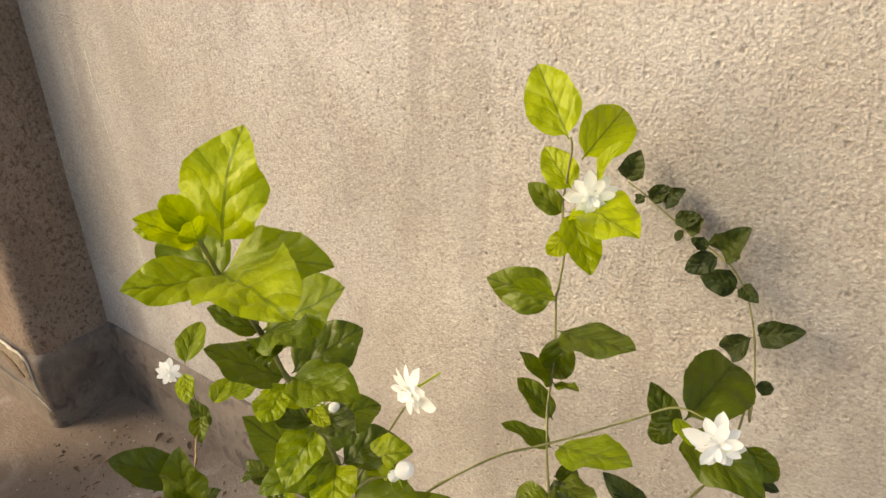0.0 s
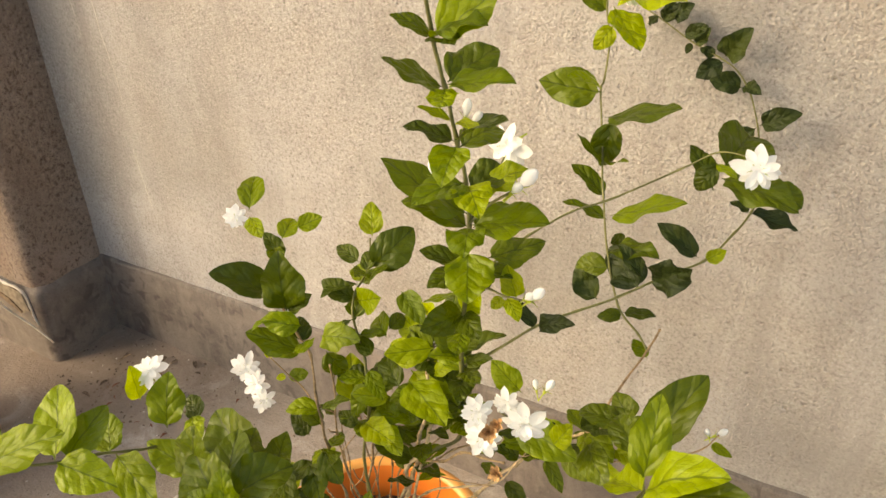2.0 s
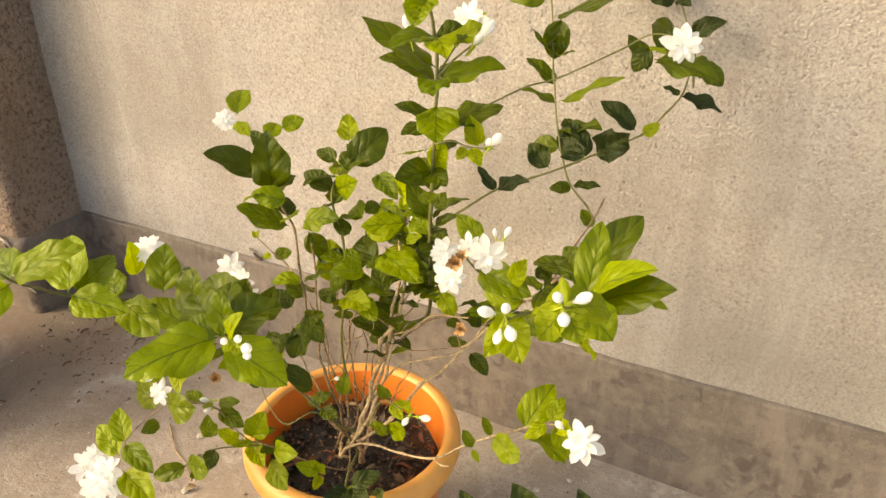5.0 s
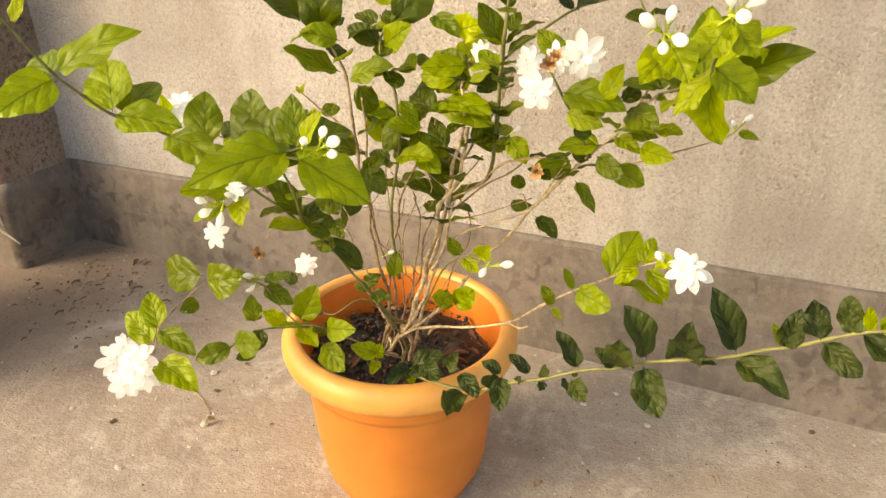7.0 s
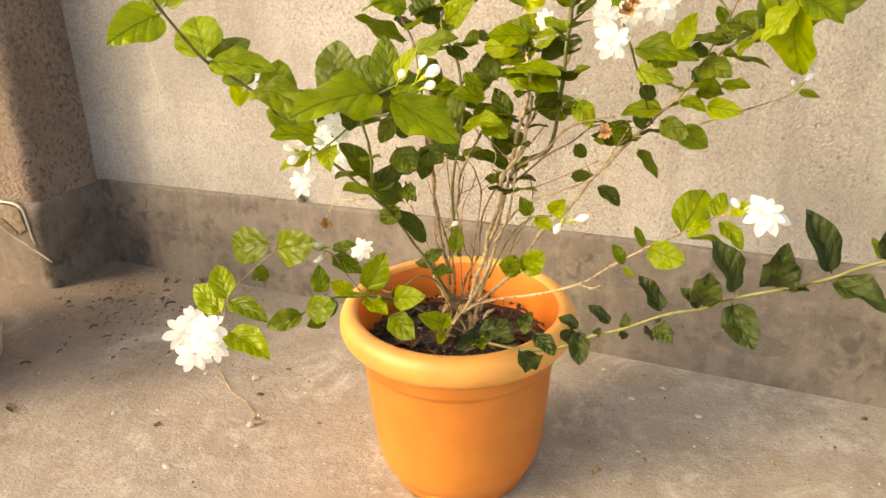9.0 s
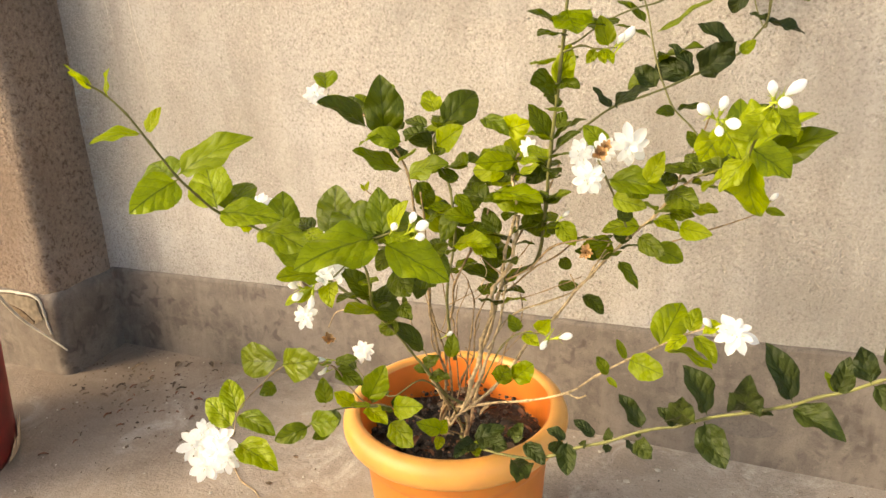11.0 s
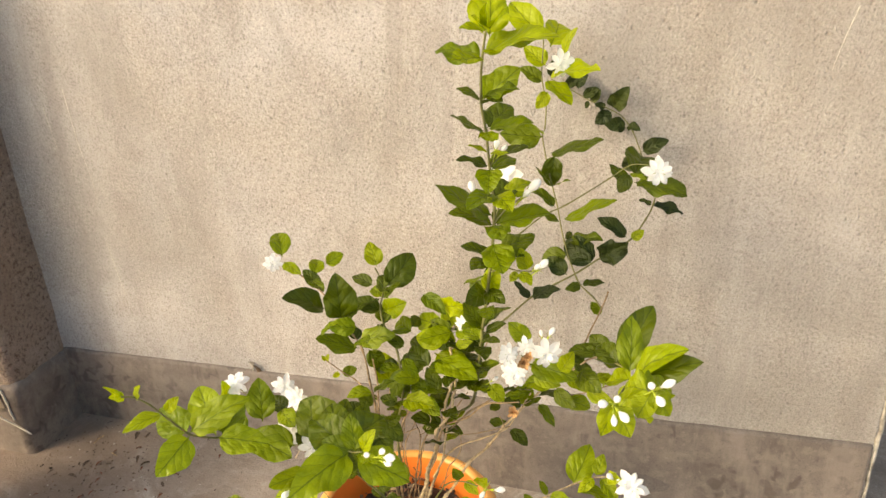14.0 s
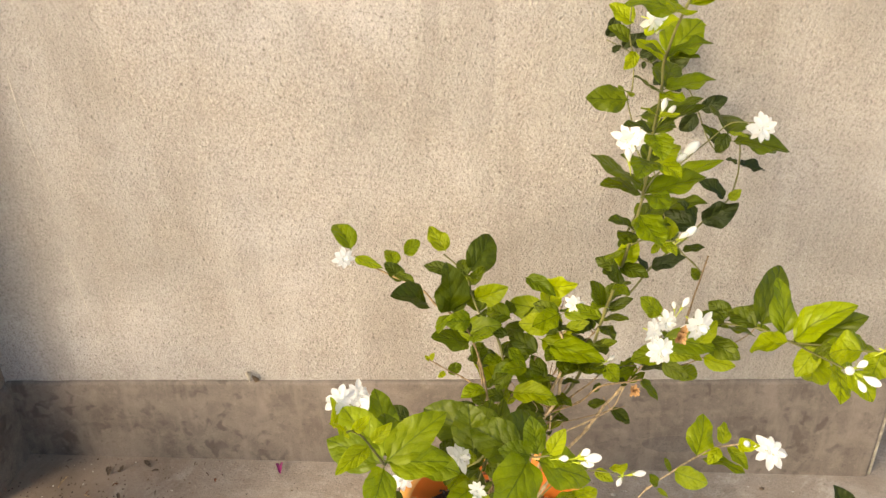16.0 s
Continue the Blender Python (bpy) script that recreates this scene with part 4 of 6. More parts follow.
leaves(at, [
    ("d", (-0.513, 0.470, 0.478), (-0.537, 0.460, 0.480), 0.016, -74),
    ("d", (-0.472, 0.464, 0.411), (-0.500, 0.468, 0.412), 0.020, -24),
    ("d", (-0.472, 0.464, 0.411), (-0.439, 0.460, 0.419), 0.023, -13),
    ("g", (-0.468, 0.464, 0.426), (-0.441, 0.478, 0.443), 0.025, 1),
    ("d", (-0.468, 0.464, 0.426), (-0.506, 0.444, 0.446), 0.028, -19),
    ("d", (-0.463, 0.463, 0.452), (-0.489, 0.496, 0.464), 0.028, -7),
    ("d", (-0.463, 0.463, 0.452), (-0.440, 0.432, 0.466), 0.024, 3),
    ("d", (-0.456, 0.461, 0.487), (-0.427, 0.471, 0.497), 0.022, -4),
    ("g", (-0.456, 0.461, 0.487), (-0.496, 0.447, 0.497), 0.029, 18),
    ("d", (-0.449, 0.460, 0.515), (-0.446, 0.502, 0.529), 0.028, 13),
])
leaves(at, [
    ("d", (-0.449, 0.460, 0.515), (-0.451, 0.432, 0.517), 0.019, 7),
    ("d", (-0.451, 0.464, 0.531), (-0.426, 0.500, 0.529), 0.031, 2),
    ("d", (-0.451, 0.464, 0.531), (-0.473, 0.431, 0.537), 0.024, -13),
    ("g", (-0.459, 0.480, 0.557), (-0.480, 0.497, 0.565), 0.018, -22),
    ("d", (-0.459, 0.480, 0.557), (-0.428, 0.457, 0.562), 0.027, -14),
    ("d", (-0.458, 0.490, 0.569), (-0.487, 0.494, 0.579), 0.021, -3),
    ("d", (-0.458, 0.490, 0.569), (-0.426, 0.485, 0.568), 0.019, -14),
])
at = stem([(-0.526, 0.481, 0.196), (-0.521, 0.468, 0.241), (-0.524, 0.450, 0.258), (-0.537, 0.439, 0.274), (-0.546, 0.415, 0.315), (-0.562, 0.397, 0.353), (-0.577, 0.380, 0.390), (-0.612, 0.345, 0.445), (-0.646, 0.305, 0.498), (-0.640, 0.260, 0.538), (-0.642, 0.225, 0.564), (-0.643, 0.189, 0.587), (-0.639, 0.162, 0.611), (-0.635, 0.137, 0.635), (-0.640, 0.118, 0.668), (-0.645, 0.104, 0.694), (-0.650, 0.092, 0.711), (-0.652, 0.078, 0.722)], 0.0023, 0.0009, GREEN_STEM)
leaves(at, [
    ("y", (-0.653, 0.084, 0.718), (-0.650, 0.062, 0.733), 0.010, -72),
    ("y", (-0.652, 0.080, 0.720), (-0.662, 0.070, 0.737), 0.007, -20),
    ("y", (-0.650, 0.093, 0.709), (-0.635, 0.084, 0.732), 0.010, 90),
    ("y", (-0.642, 0.114, 0.677), (-0.664, 0.082, 0.676), 0.017, -21),
    ("y", (-0.641, 0.116, 0.677), (-0.624, 0.118, 0.697), 0.012, 76),
    ("y", (-0.635, 0.137, 0.636), (-0.584, 0.172, 0.664), 0.034, 35),
    ("g", (-0.636, 0.137, 0.635), (-0.690, 0.166, 0.637), 0.036, -22),
    ("g", (-0.635, 0.137, 0.633), (-0.644, 0.090, 0.620), 0.034, -44),
    ("g", (-0.643, 0.190, 0.587), (-0.584, 0.198, 0.584), 0.036, 26),
    ("g", (-0.643, 0.190, 0.589), (-0.688, 0.235, 0.616), 0.042, -16),
    ("g", (-0.640, 0.196, 0.585), (-0.650, 0.250, 0.598), 0.036, 10),
    ("g", (-0.640, 0.240, 0.552), (-0.575, 0.222, 0.548), 0.036, 24),
    ("g", (-0.641, 0.235, 0.556), (-0.672, 0.262, 0.568), 0.030, -14),
    ("d", (-0.560, 0.250, 0.550), (-0.566, 0.268, 0.594), 0.044, -20),
])
at = stem([(-0.577, 0.380, 0.390), (-0.577, 0.345, 0.432), (-0.555, 0.300, 0.490), (-0.545, 0.265, 0.535), (-0.525, 0.245, 0.552), (-0.500, 0.228, 0.564), (-0.484, 0.222, 0.572)], 0.0018, 0.0009, GREEN_STEM)
leaves(at, [
    ("g", (-0.503, 0.230, 0.562), (-0.536, 0.152, 0.562), 0.048, -30),
    ("g", (-0.497, 0.228, 0.560), (-0.438, 0.238, 0.528), 0.046, 28),
    ("g", (-0.494, 0.227, 0.566), (-0.502, 0.238, 0.606), 0.026, -12),
    ("g", (-0.500, 0.228, 0.566), (-0.533, 0.226, 0.574), 0.024, -40),
    ("g", (-0.490, 0.225, 0.568), (-0.462, 0.212, 0.572), 0.018, 16),
    ("d", (-0.512, 0.240, 0.556), (-0.562, 0.262, 0.574), 0.046, -30),
    ("d", (-0.520, 0.250, 0.548), (-0.490, 0.300, 0.560), 0.044, 16),
    ("d", (-0.530, 0.256, 0.545), (-0.560, 0.310, 0.560), 0.040, -10),
    ("y", (-0.484, 0.222, 0.572), (-0.470, 0.228, 0.600), 0.018, 40),
])
at = stem([(-0.545, 0.270, 0.530), (-0.555, 0.240, 0.515), (-0.566, 0.218, 0.505)], 0.0012, 0.0007, GREEN_STEM)
leaves(at, [
    ("y", (-0.559, 0.230, 0.520), (-0.585, 0.190, 0.530), 0.026, -30),
    ("y", (-0.556, 0.230, 0.512), (-0.542, 0.205, 0.500), 0.020, 20),
    ("y", (-0.566, 0.222, 0.505), (-0.592, 0.205, 0.495), 0.017, -20),
    ("d", (-0.577, 0.340, 0.442), (-0.599, 0.322, 0.482), 0.025, -62),
    ("d", (-0.554, 0.367, 0.411), (-0.591, 0.355, 0.441), 0.028, -66),
    ("d", (-0.551, 0.347, 0.478), (-0.515, 0.311, 0.470), 0.029, 27),
    ("d", (-0.521, 0.359, 0.476), (-0.524, 0.352, 0.445), 0.023, -74),
    ("d", (-0.565, 0.380, 0.399), (-0.593, 0.386, 0.374), 0.023, -98),
    ("d", (-0.546, 0.406, 0.348), (-0.576, 0.390, 0.390), 0.025, -38),
    ("d", (-0.547, 0.355, 0.435), (-0.527, 0.338, 0.427), 0.017, 32),
])
leaves(at, [
    ("d", (-0.546, 0.263, 0.520), (-0.549, 0.243, 0.539), 0.016, -107),
    ("d", (-0.531, 0.308, 0.520), (-0.545, 0.303, 0.495), 0.018, -77),
    ("d", (-0.523, 0.379, 0.485), (-0.496, 0.372, 0.504), 0.017, 90),
    ("g", (-0.578, 0.375, 0.396), (-0.593, 0.404, 0.411), 0.025, 12),
    ("d", (-0.578, 0.375, 0.396), (-0.559, 0.343, 0.414), 0.021, 9),
    ("d", (-0.576, 0.351, 0.424), (-0.554, 0.398, 0.439), 0.037, -17),
    ("g", (-0.576, 0.351, 0.424), (-0.588, 0.305, 0.443), 0.029, -14),
    ("d", (-0.575, 0.340, 0.440), (-0.551, 0.366, 0.452), 0.027, 18),
    ("d", (-0.575, 0.340, 0.440), (-0.592, 0.298, 0.457), 0.028, 8),
    ("g", (-0.559, 0.311, 0.474), (-0.582, 0.348, 0.466), 0.022, -6),
])
at = stem([(-0.531, 0.300, 0.523), (-0.568, 0.310, 0.517), (-0.610, 0.325, 0.512), (-0.646, 0.330, 0.515), (-0.678, 0.335, 0.519), (-0.705, 0.340, 0.534)], 0.0016, 0.0008, GREEN_STEM)
leaves(at, [
    ("g", (-0.660, 0.310, 0.513), (-0.672, 0.335, 0.559), 0.038, 9),
    ("d", (-0.543, 0.310, 0.512), (-0.616, 0.335, 0.534), 0.052, -36),
    ("d", (-0.562, 0.320, 0.516), (-0.542, 0.314, 0.562), 0.035, 119),
    ("d", (-0.635, 0.330, 0.520), (-0.663, 0.345, 0.527), 0.022, -30),
    ("g", (-0.606, 0.290, 0.500), (-0.652, 0.280, 0.523), 0.034, -49),
    ("y", (-0.721, 0.330, 0.506), (-0.722, 0.330, 0.550), 0.025, -11),
    ("d", (-0.539, 0.330, 0.505), (-0.527, 0.337, 0.546), 0.027, 77),
    ("g", (-0.645, 0.330, 0.520), (-0.611, 0.301, 0.523), 0.025, 24),
    ("d", (-0.581, 0.300, 0.500), (-0.595, 0.280, 0.529), 0.026, -81),
    ("d", (-0.523, 0.380, 0.491), (-0.494, 0.366, 0.470), 0.025, 31),
])
leaves(at, [
    ("d", (-0.536, 0.370, 0.473), (-0.498, 0.338, 0.472), 0.028, 28),
])
at = stem([(-0.552, 0.410, 0.503), (-0.577, 0.420, 0.515), (-0.593, 0.420, 0.524), (-0.618, 0.420, 0.541)], 0.0011, 0.0007, BARK)
leaves(at, [
    ("y", (-0.617, 0.420, 0.539), (-0.623, 0.420, 0.547), 0.006, -27),
    ("y", (-0.617, 0.420, 0.539), (-0.612, 0.420, 0.551), 0.007, 64),
])
at = stem([(-0.558, 0.482, 0.196), (-0.527, 0.445, 0.235), (-0.498, 0.400, 0.247), (-0.510, 0.370, 0.272), (-0.536, 0.345, 0.299), (-0.569, 0.335, 0.312), (-0.587, 0.330, 0.313), (-0.604, 0.320, 0.340), (-0.617, 0.315, 0.364), (-0.653, 0.305, 0.367), (-0.673, 0.290, 0.364), (-0.697, 0.265, 0.340), (-0.708, 0.250, 0.322), (-0.705, 0.235, 0.301)], 0.0013, 0.0007, BARK)
leaves(at, [
    ("d", (-0.670, 0.290, 0.375), (-0.740, 0.306, 0.354), 0.041, -72),
    ("d", (-0.669, 0.290, 0.370), (-0.615, 0.278, 0.392), 0.039, 78),
    ("d", (-0.669, 0.275, 0.352), (-0.673, 0.252, 0.353), 0.017, -59),
    ("g", (-0.707, 0.250, 0.321), (-0.731, 0.270, 0.350), 0.028, -10),
    ("g", (-0.708, 0.240, 0.310), (-0.746, 0.248, 0.334), 0.029, -35),
    ("g", (-0.707, 0.250, 0.322), (-0.650, 0.235, 0.318), 0.026, 17),
    ("g", (-0.701, 0.235, 0.294), (-0.641, 0.220, 0.286), 0.035, 15),
    ("g", (-0.629, 0.310, 0.315), (-0.631, 0.312, 0.347), 0.021, -12),
    ("g", (-0.585, 0.330, 0.317), (-0.563, 0.334, 0.362), 0.031, 94),
    ("y", (-0.599, 0.325, 0.311), (-0.617, 0.312, 0.331), 0.019, -72),
])
leaves(at, [
    ("y", (-0.588, 0.330, 0.309), (-0.552, 0.310, 0.307), 0.022, 6),
    ("d", (-0.619, 0.320, 0.365), (-0.595, 0.330, 0.371), 0.015, 32),
    ("d", (-0.620, 0.320, 0.358), (-0.585, 0.320, 0.345), 0.021, 30),
    ("g", (-0.559, 0.340, 0.309), (-0.518, 0.330, 0.323), 0.027, 69),
    ("g", (-0.561, 0.335, 0.292), (-0.522, 0.310, 0.284), 0.027, 35),
    ("g", (-0.507, 0.360, 0.277), (-0.528, 0.340, 0.293), 0.021, -70),
    ("g", (-0.513, 0.360, 0.270), (-0.498, 0.352, 0.295), 0.017, 119),
    ("y", (-0.509, 0.360, 0.267), (-0.505, 0.340, 0.264), 0.013, -15),
    ("d", (-0.558, 0.338, 0.308), (-0.557, 0.355, 0.314), 0.011, 22),
    ("d", (-0.558, 0.338, 0.308), (-0.559, 0.318, 0.318), 0.014, -17),
])
leaves(at, [
    ("d", (-0.582, 0.331, 0.313), (-0.571, 0.360, 0.316), 0.020, -19),
    ("g", (-0.582, 0.331, 0.313), (-0.593, 0.307, 0.324), 0.018, -1),
    ("g", (-0.633, 0.311, 0.366), (-0.664, 0.318, 0.369), 0.018, -2),
    ("g", (-0.633, 0.311, 0.366), (-0.615, 0.306, 0.374), 0.013, -2),
])
at = stem([(-0.569, 0.335, 0.310), (-0.590, 0.310, 0.319), (-0.607, 0.290, 0.323), (-0.621, 0.260, 0.319), (-0.640, 0.250, 0.314)], 0.0014, 0.0007, GREEN_STEM)
leaves(at, [
    ("d", (-0.620, 0.260, 0.318), (-0.648, 0.235, 0.310), 0.022, -61),
    ("g", (-0.620, 0.260, 0.322), (-0.577, 0.248, 0.342), 0.029, 73),
    ("d", (-0.607, 0.280, 0.304), (-0.614, 0.257, 0.307), 0.015, -58),
    ("d", (-0.603, 0.290, 0.327), (-0.604, 0.269, 0.310), 0.019, -31),
])
at = stem([(-0.542, 0.440, 0.264), (-0.548, 0.434, 0.297), (-0.553, 0.431, 0.322), (-0.567, 0.427, 0.357), (-0.574, 0.421, 0.384), (-0.604, 0.421, 0.387), (-0.643, 0.419, 0.384), (-0.676, 0.426, 0.372), (-0.693, 0.430, 0.346)], 0.0013, 0.0007, PALE_WOOD)
leaves(at, [
    ("d", (-0.576, 0.420, 0.387), (-0.577, 0.420, 0.413), 0.012, -3),
])
at = stem([(-0.518, 0.462, 0.196), (-0.532, 0.443, 0.259), (-0.558, 0.420, 0.299), (-0.595, 0.400, 0.280), (-0.662, 0.440, 0.285), (-0.670, 0.470, 0.291)], 0.0013, 0.0007, GREEN_STEM)
leaves(at, [
    ("d", (-0.662, 0.440, 0.285), (-0.686, 0.440, 0.294), 0.016, -54),
])
at = stem([(-0.558, 0.466, 0.196), (-0.537, 0.443, 0.235), (-0.520, 0.415, 0.246), (-0.508, 0.420, 0.262), (-0.479, 0.420, 0.281), (-0.418, 0.400, 0.310), (-0.367, 0.385, 0.339), (-0.337, 0.400, 0.358), (-0.307, 0.410, 0.378), (-0.278, 0.420, 0.393), (-0.251, 0.420, 0.412), (-0.219, 0.400, 0.438)], 0.0020, 0.0010, PALE_WOOD)
leaves(at, [
    ("g", (-0.325, 0.400, 0.360), (-0.337, 0.400, 0.381), 0.013, -50),
    ("g", (-0.326, 0.400, 0.359), (-0.313, 0.390, 0.354), 0.008, 13),
    ("g", (-0.306, 0.410, 0.379), (-0.268, 0.389, 0.379), 0.029, 61),
    ("g", (-0.307, 0.410, 0.378), (-0.318, 0.410, 0.400), 0.011, -33),
    ("g", (-0.276, 0.420, 0.393), (-0.260, 0.464, 0.428), 0.038, 27),
    ("y", (-0.248, 0.420, 0.413), (-0.266, 0.400, 0.402), 0.016, -22),
    ("y", (-0.246, 0.420, 0.416), (-0.240, 0.442, 0.435), 0.019, 21),
    ("y", (-0.241, 0.420, 0.414), (-0.216, 0.400, 0.397), 0.020, 9),
    ("g", (-0.272, 0.420, 0.393), (-0.220, 0.400, 0.391), 0.025, -11),
    ("y", (-0.232, 0.410, 0.426), (-0.213, 0.390, 0.443), 0.018, 55),
])
at = stem([(-0.367, 0.385, 0.339), (-0.353, 0.380, 0.339), (-0.343, 0.378, 0.345)], 0.0012, 0.0009, PALE_WOOD)
at = stem([(-0.478, 0.420, 0.311), (-0.447, 0.400, 0.374), (-0.416, 0.375, 0.409), (-0.391, 0.360, 0.420)], 0.0014, 0.0008, GREEN_STEM)
leaves(at, [
    ("g", (-0.418, 0.380, 0.409), (-0.427, 0.373, 0.430), 0.015, -98),
    ("y", (-0.394, 0.365, 0.419), (-0.378, 0.354, 0.440), 0.018, 113),
    ("y", (-0.413, 0.375, 0.411), (-0.391, 0.360, 0.407), 0.015, 30),
    ("g", (-0.434, 0.400, 0.334), (-0.407, 0.385, 0.366), 0.027, 104),
    ("d", (-0.451, 0.400, 0.325), (-0.437, 0.388, 0.357), 0.025, 133),
    ("g", (-0.528, 0.440, 0.324), (-0.527, 0.450, 0.353), 0.019, 25),
    ("d", (-0.561, 0.430, 0.316), (-0.539, 0.430, 0.331), 0.016, 79),
])
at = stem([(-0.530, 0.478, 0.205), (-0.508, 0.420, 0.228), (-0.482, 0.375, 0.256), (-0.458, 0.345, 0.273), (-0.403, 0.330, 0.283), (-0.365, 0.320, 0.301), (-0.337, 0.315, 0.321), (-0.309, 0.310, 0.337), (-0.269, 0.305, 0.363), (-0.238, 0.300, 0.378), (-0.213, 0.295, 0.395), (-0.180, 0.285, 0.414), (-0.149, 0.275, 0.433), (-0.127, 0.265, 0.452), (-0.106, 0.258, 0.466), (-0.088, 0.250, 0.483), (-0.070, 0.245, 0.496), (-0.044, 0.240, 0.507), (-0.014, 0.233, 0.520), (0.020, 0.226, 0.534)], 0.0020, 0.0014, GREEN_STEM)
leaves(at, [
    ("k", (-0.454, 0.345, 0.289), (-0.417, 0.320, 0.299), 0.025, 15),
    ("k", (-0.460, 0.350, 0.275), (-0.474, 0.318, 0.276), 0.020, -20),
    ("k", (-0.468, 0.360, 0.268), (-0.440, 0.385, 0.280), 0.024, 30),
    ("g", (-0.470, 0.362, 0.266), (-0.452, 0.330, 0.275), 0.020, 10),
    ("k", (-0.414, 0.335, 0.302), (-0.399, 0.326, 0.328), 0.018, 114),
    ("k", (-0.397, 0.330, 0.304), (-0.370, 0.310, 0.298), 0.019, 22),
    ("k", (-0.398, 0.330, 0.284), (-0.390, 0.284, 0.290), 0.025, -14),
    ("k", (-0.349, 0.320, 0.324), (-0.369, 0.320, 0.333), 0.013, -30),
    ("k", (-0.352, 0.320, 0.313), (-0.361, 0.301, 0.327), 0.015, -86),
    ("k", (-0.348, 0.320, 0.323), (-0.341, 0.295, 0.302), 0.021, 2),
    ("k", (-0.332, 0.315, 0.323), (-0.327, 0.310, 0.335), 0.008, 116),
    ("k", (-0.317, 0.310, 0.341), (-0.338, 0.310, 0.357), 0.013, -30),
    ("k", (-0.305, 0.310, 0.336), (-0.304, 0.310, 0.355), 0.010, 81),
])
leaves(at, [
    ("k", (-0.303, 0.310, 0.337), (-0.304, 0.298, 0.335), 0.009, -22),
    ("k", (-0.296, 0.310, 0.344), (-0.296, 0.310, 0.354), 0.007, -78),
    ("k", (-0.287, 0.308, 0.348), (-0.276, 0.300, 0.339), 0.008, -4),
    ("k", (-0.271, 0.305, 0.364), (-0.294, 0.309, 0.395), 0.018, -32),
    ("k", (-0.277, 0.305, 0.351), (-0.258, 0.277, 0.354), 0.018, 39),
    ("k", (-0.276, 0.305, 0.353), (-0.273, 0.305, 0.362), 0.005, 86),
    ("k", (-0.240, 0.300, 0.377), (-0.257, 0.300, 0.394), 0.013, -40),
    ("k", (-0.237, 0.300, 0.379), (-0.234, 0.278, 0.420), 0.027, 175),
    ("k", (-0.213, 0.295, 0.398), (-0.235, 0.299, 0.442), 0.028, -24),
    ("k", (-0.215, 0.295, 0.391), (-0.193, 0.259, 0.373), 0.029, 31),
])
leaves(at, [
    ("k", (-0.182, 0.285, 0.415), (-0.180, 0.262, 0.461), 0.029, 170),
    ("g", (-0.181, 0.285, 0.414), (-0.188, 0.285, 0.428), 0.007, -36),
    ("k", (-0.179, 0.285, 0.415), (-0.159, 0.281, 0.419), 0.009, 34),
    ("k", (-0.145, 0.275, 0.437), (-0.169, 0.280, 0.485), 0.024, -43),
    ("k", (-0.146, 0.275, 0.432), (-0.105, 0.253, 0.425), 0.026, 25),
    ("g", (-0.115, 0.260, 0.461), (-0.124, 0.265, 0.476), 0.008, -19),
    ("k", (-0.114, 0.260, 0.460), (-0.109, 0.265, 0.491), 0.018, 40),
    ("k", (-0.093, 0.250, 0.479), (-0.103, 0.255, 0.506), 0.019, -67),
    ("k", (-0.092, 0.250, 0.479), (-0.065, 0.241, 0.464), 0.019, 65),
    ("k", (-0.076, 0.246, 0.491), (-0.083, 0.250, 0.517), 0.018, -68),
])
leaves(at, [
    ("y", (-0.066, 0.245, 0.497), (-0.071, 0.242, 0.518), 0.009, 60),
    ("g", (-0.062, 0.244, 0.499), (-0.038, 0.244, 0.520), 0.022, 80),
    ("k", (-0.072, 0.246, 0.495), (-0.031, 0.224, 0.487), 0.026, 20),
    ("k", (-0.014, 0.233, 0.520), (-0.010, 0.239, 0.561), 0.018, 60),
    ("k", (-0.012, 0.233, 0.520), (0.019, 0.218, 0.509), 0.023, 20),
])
at = stem([(-0.547, 0.462, 0.201), (-0.523, 0.450, 0.248), (-0.498, 0.433, 0.267), (-0.466, 0.456, 0.299), (-0.451, 0.463, 0.321), (-0.436, 0.476, 0.349), (-0.407, 0.489, 0.378), (-0.386, 0.498, 0.411), (-0.370, 0.503, 0.431), (-0.351, 0.511, 0.455), (-0.328, 0.512, 0.481), (-0.301, 0.501, 0.511), (-0.277, 0.487, 0.546), (-0.257, 0.471, 0.568)], 0.0028, 0.0014, PALE_WOOD)
leaves(at, [
    ("g", (-0.339, 0.430, 0.572), (-0.278, 0.417, 0.569), 0.034, 37),
    ("g", (-0.336, 0.440, 0.550), (-0.299, 0.428, 0.546), 0.023, 72),
    ("d", (-0.334, 0.469, 0.515), (-0.324, 0.490, 0.524), 0.018, 46),
    ("d", (-0.327, 0.509, 0.476), (-0.349, 0.523, 0.484), 0.019, -57),
    ("d", (-0.317, 0.500, 0.487), (-0.285, 0.479, 0.477), 0.023, 58),
    ("g", (-0.298, 0.489, 0.481), (-0.266, 0.499, 0.463), 0.026, 81),
    ("g", (-0.299, 0.500, 0.510), (-0.271, 0.479, 0.506), 0.019, 27),
    ("g", (-0.271, 0.479, 0.510), (-0.236, 0.457, 0.513), 0.022, 73),
    ("y", (-0.261, 0.479, 0.531), (-0.232, 0.468, 0.535), 0.016, 35),
    ("d", (-0.290, 0.489, 0.542), (-0.266, 0.486, 0.536), 0.017, 74),
])
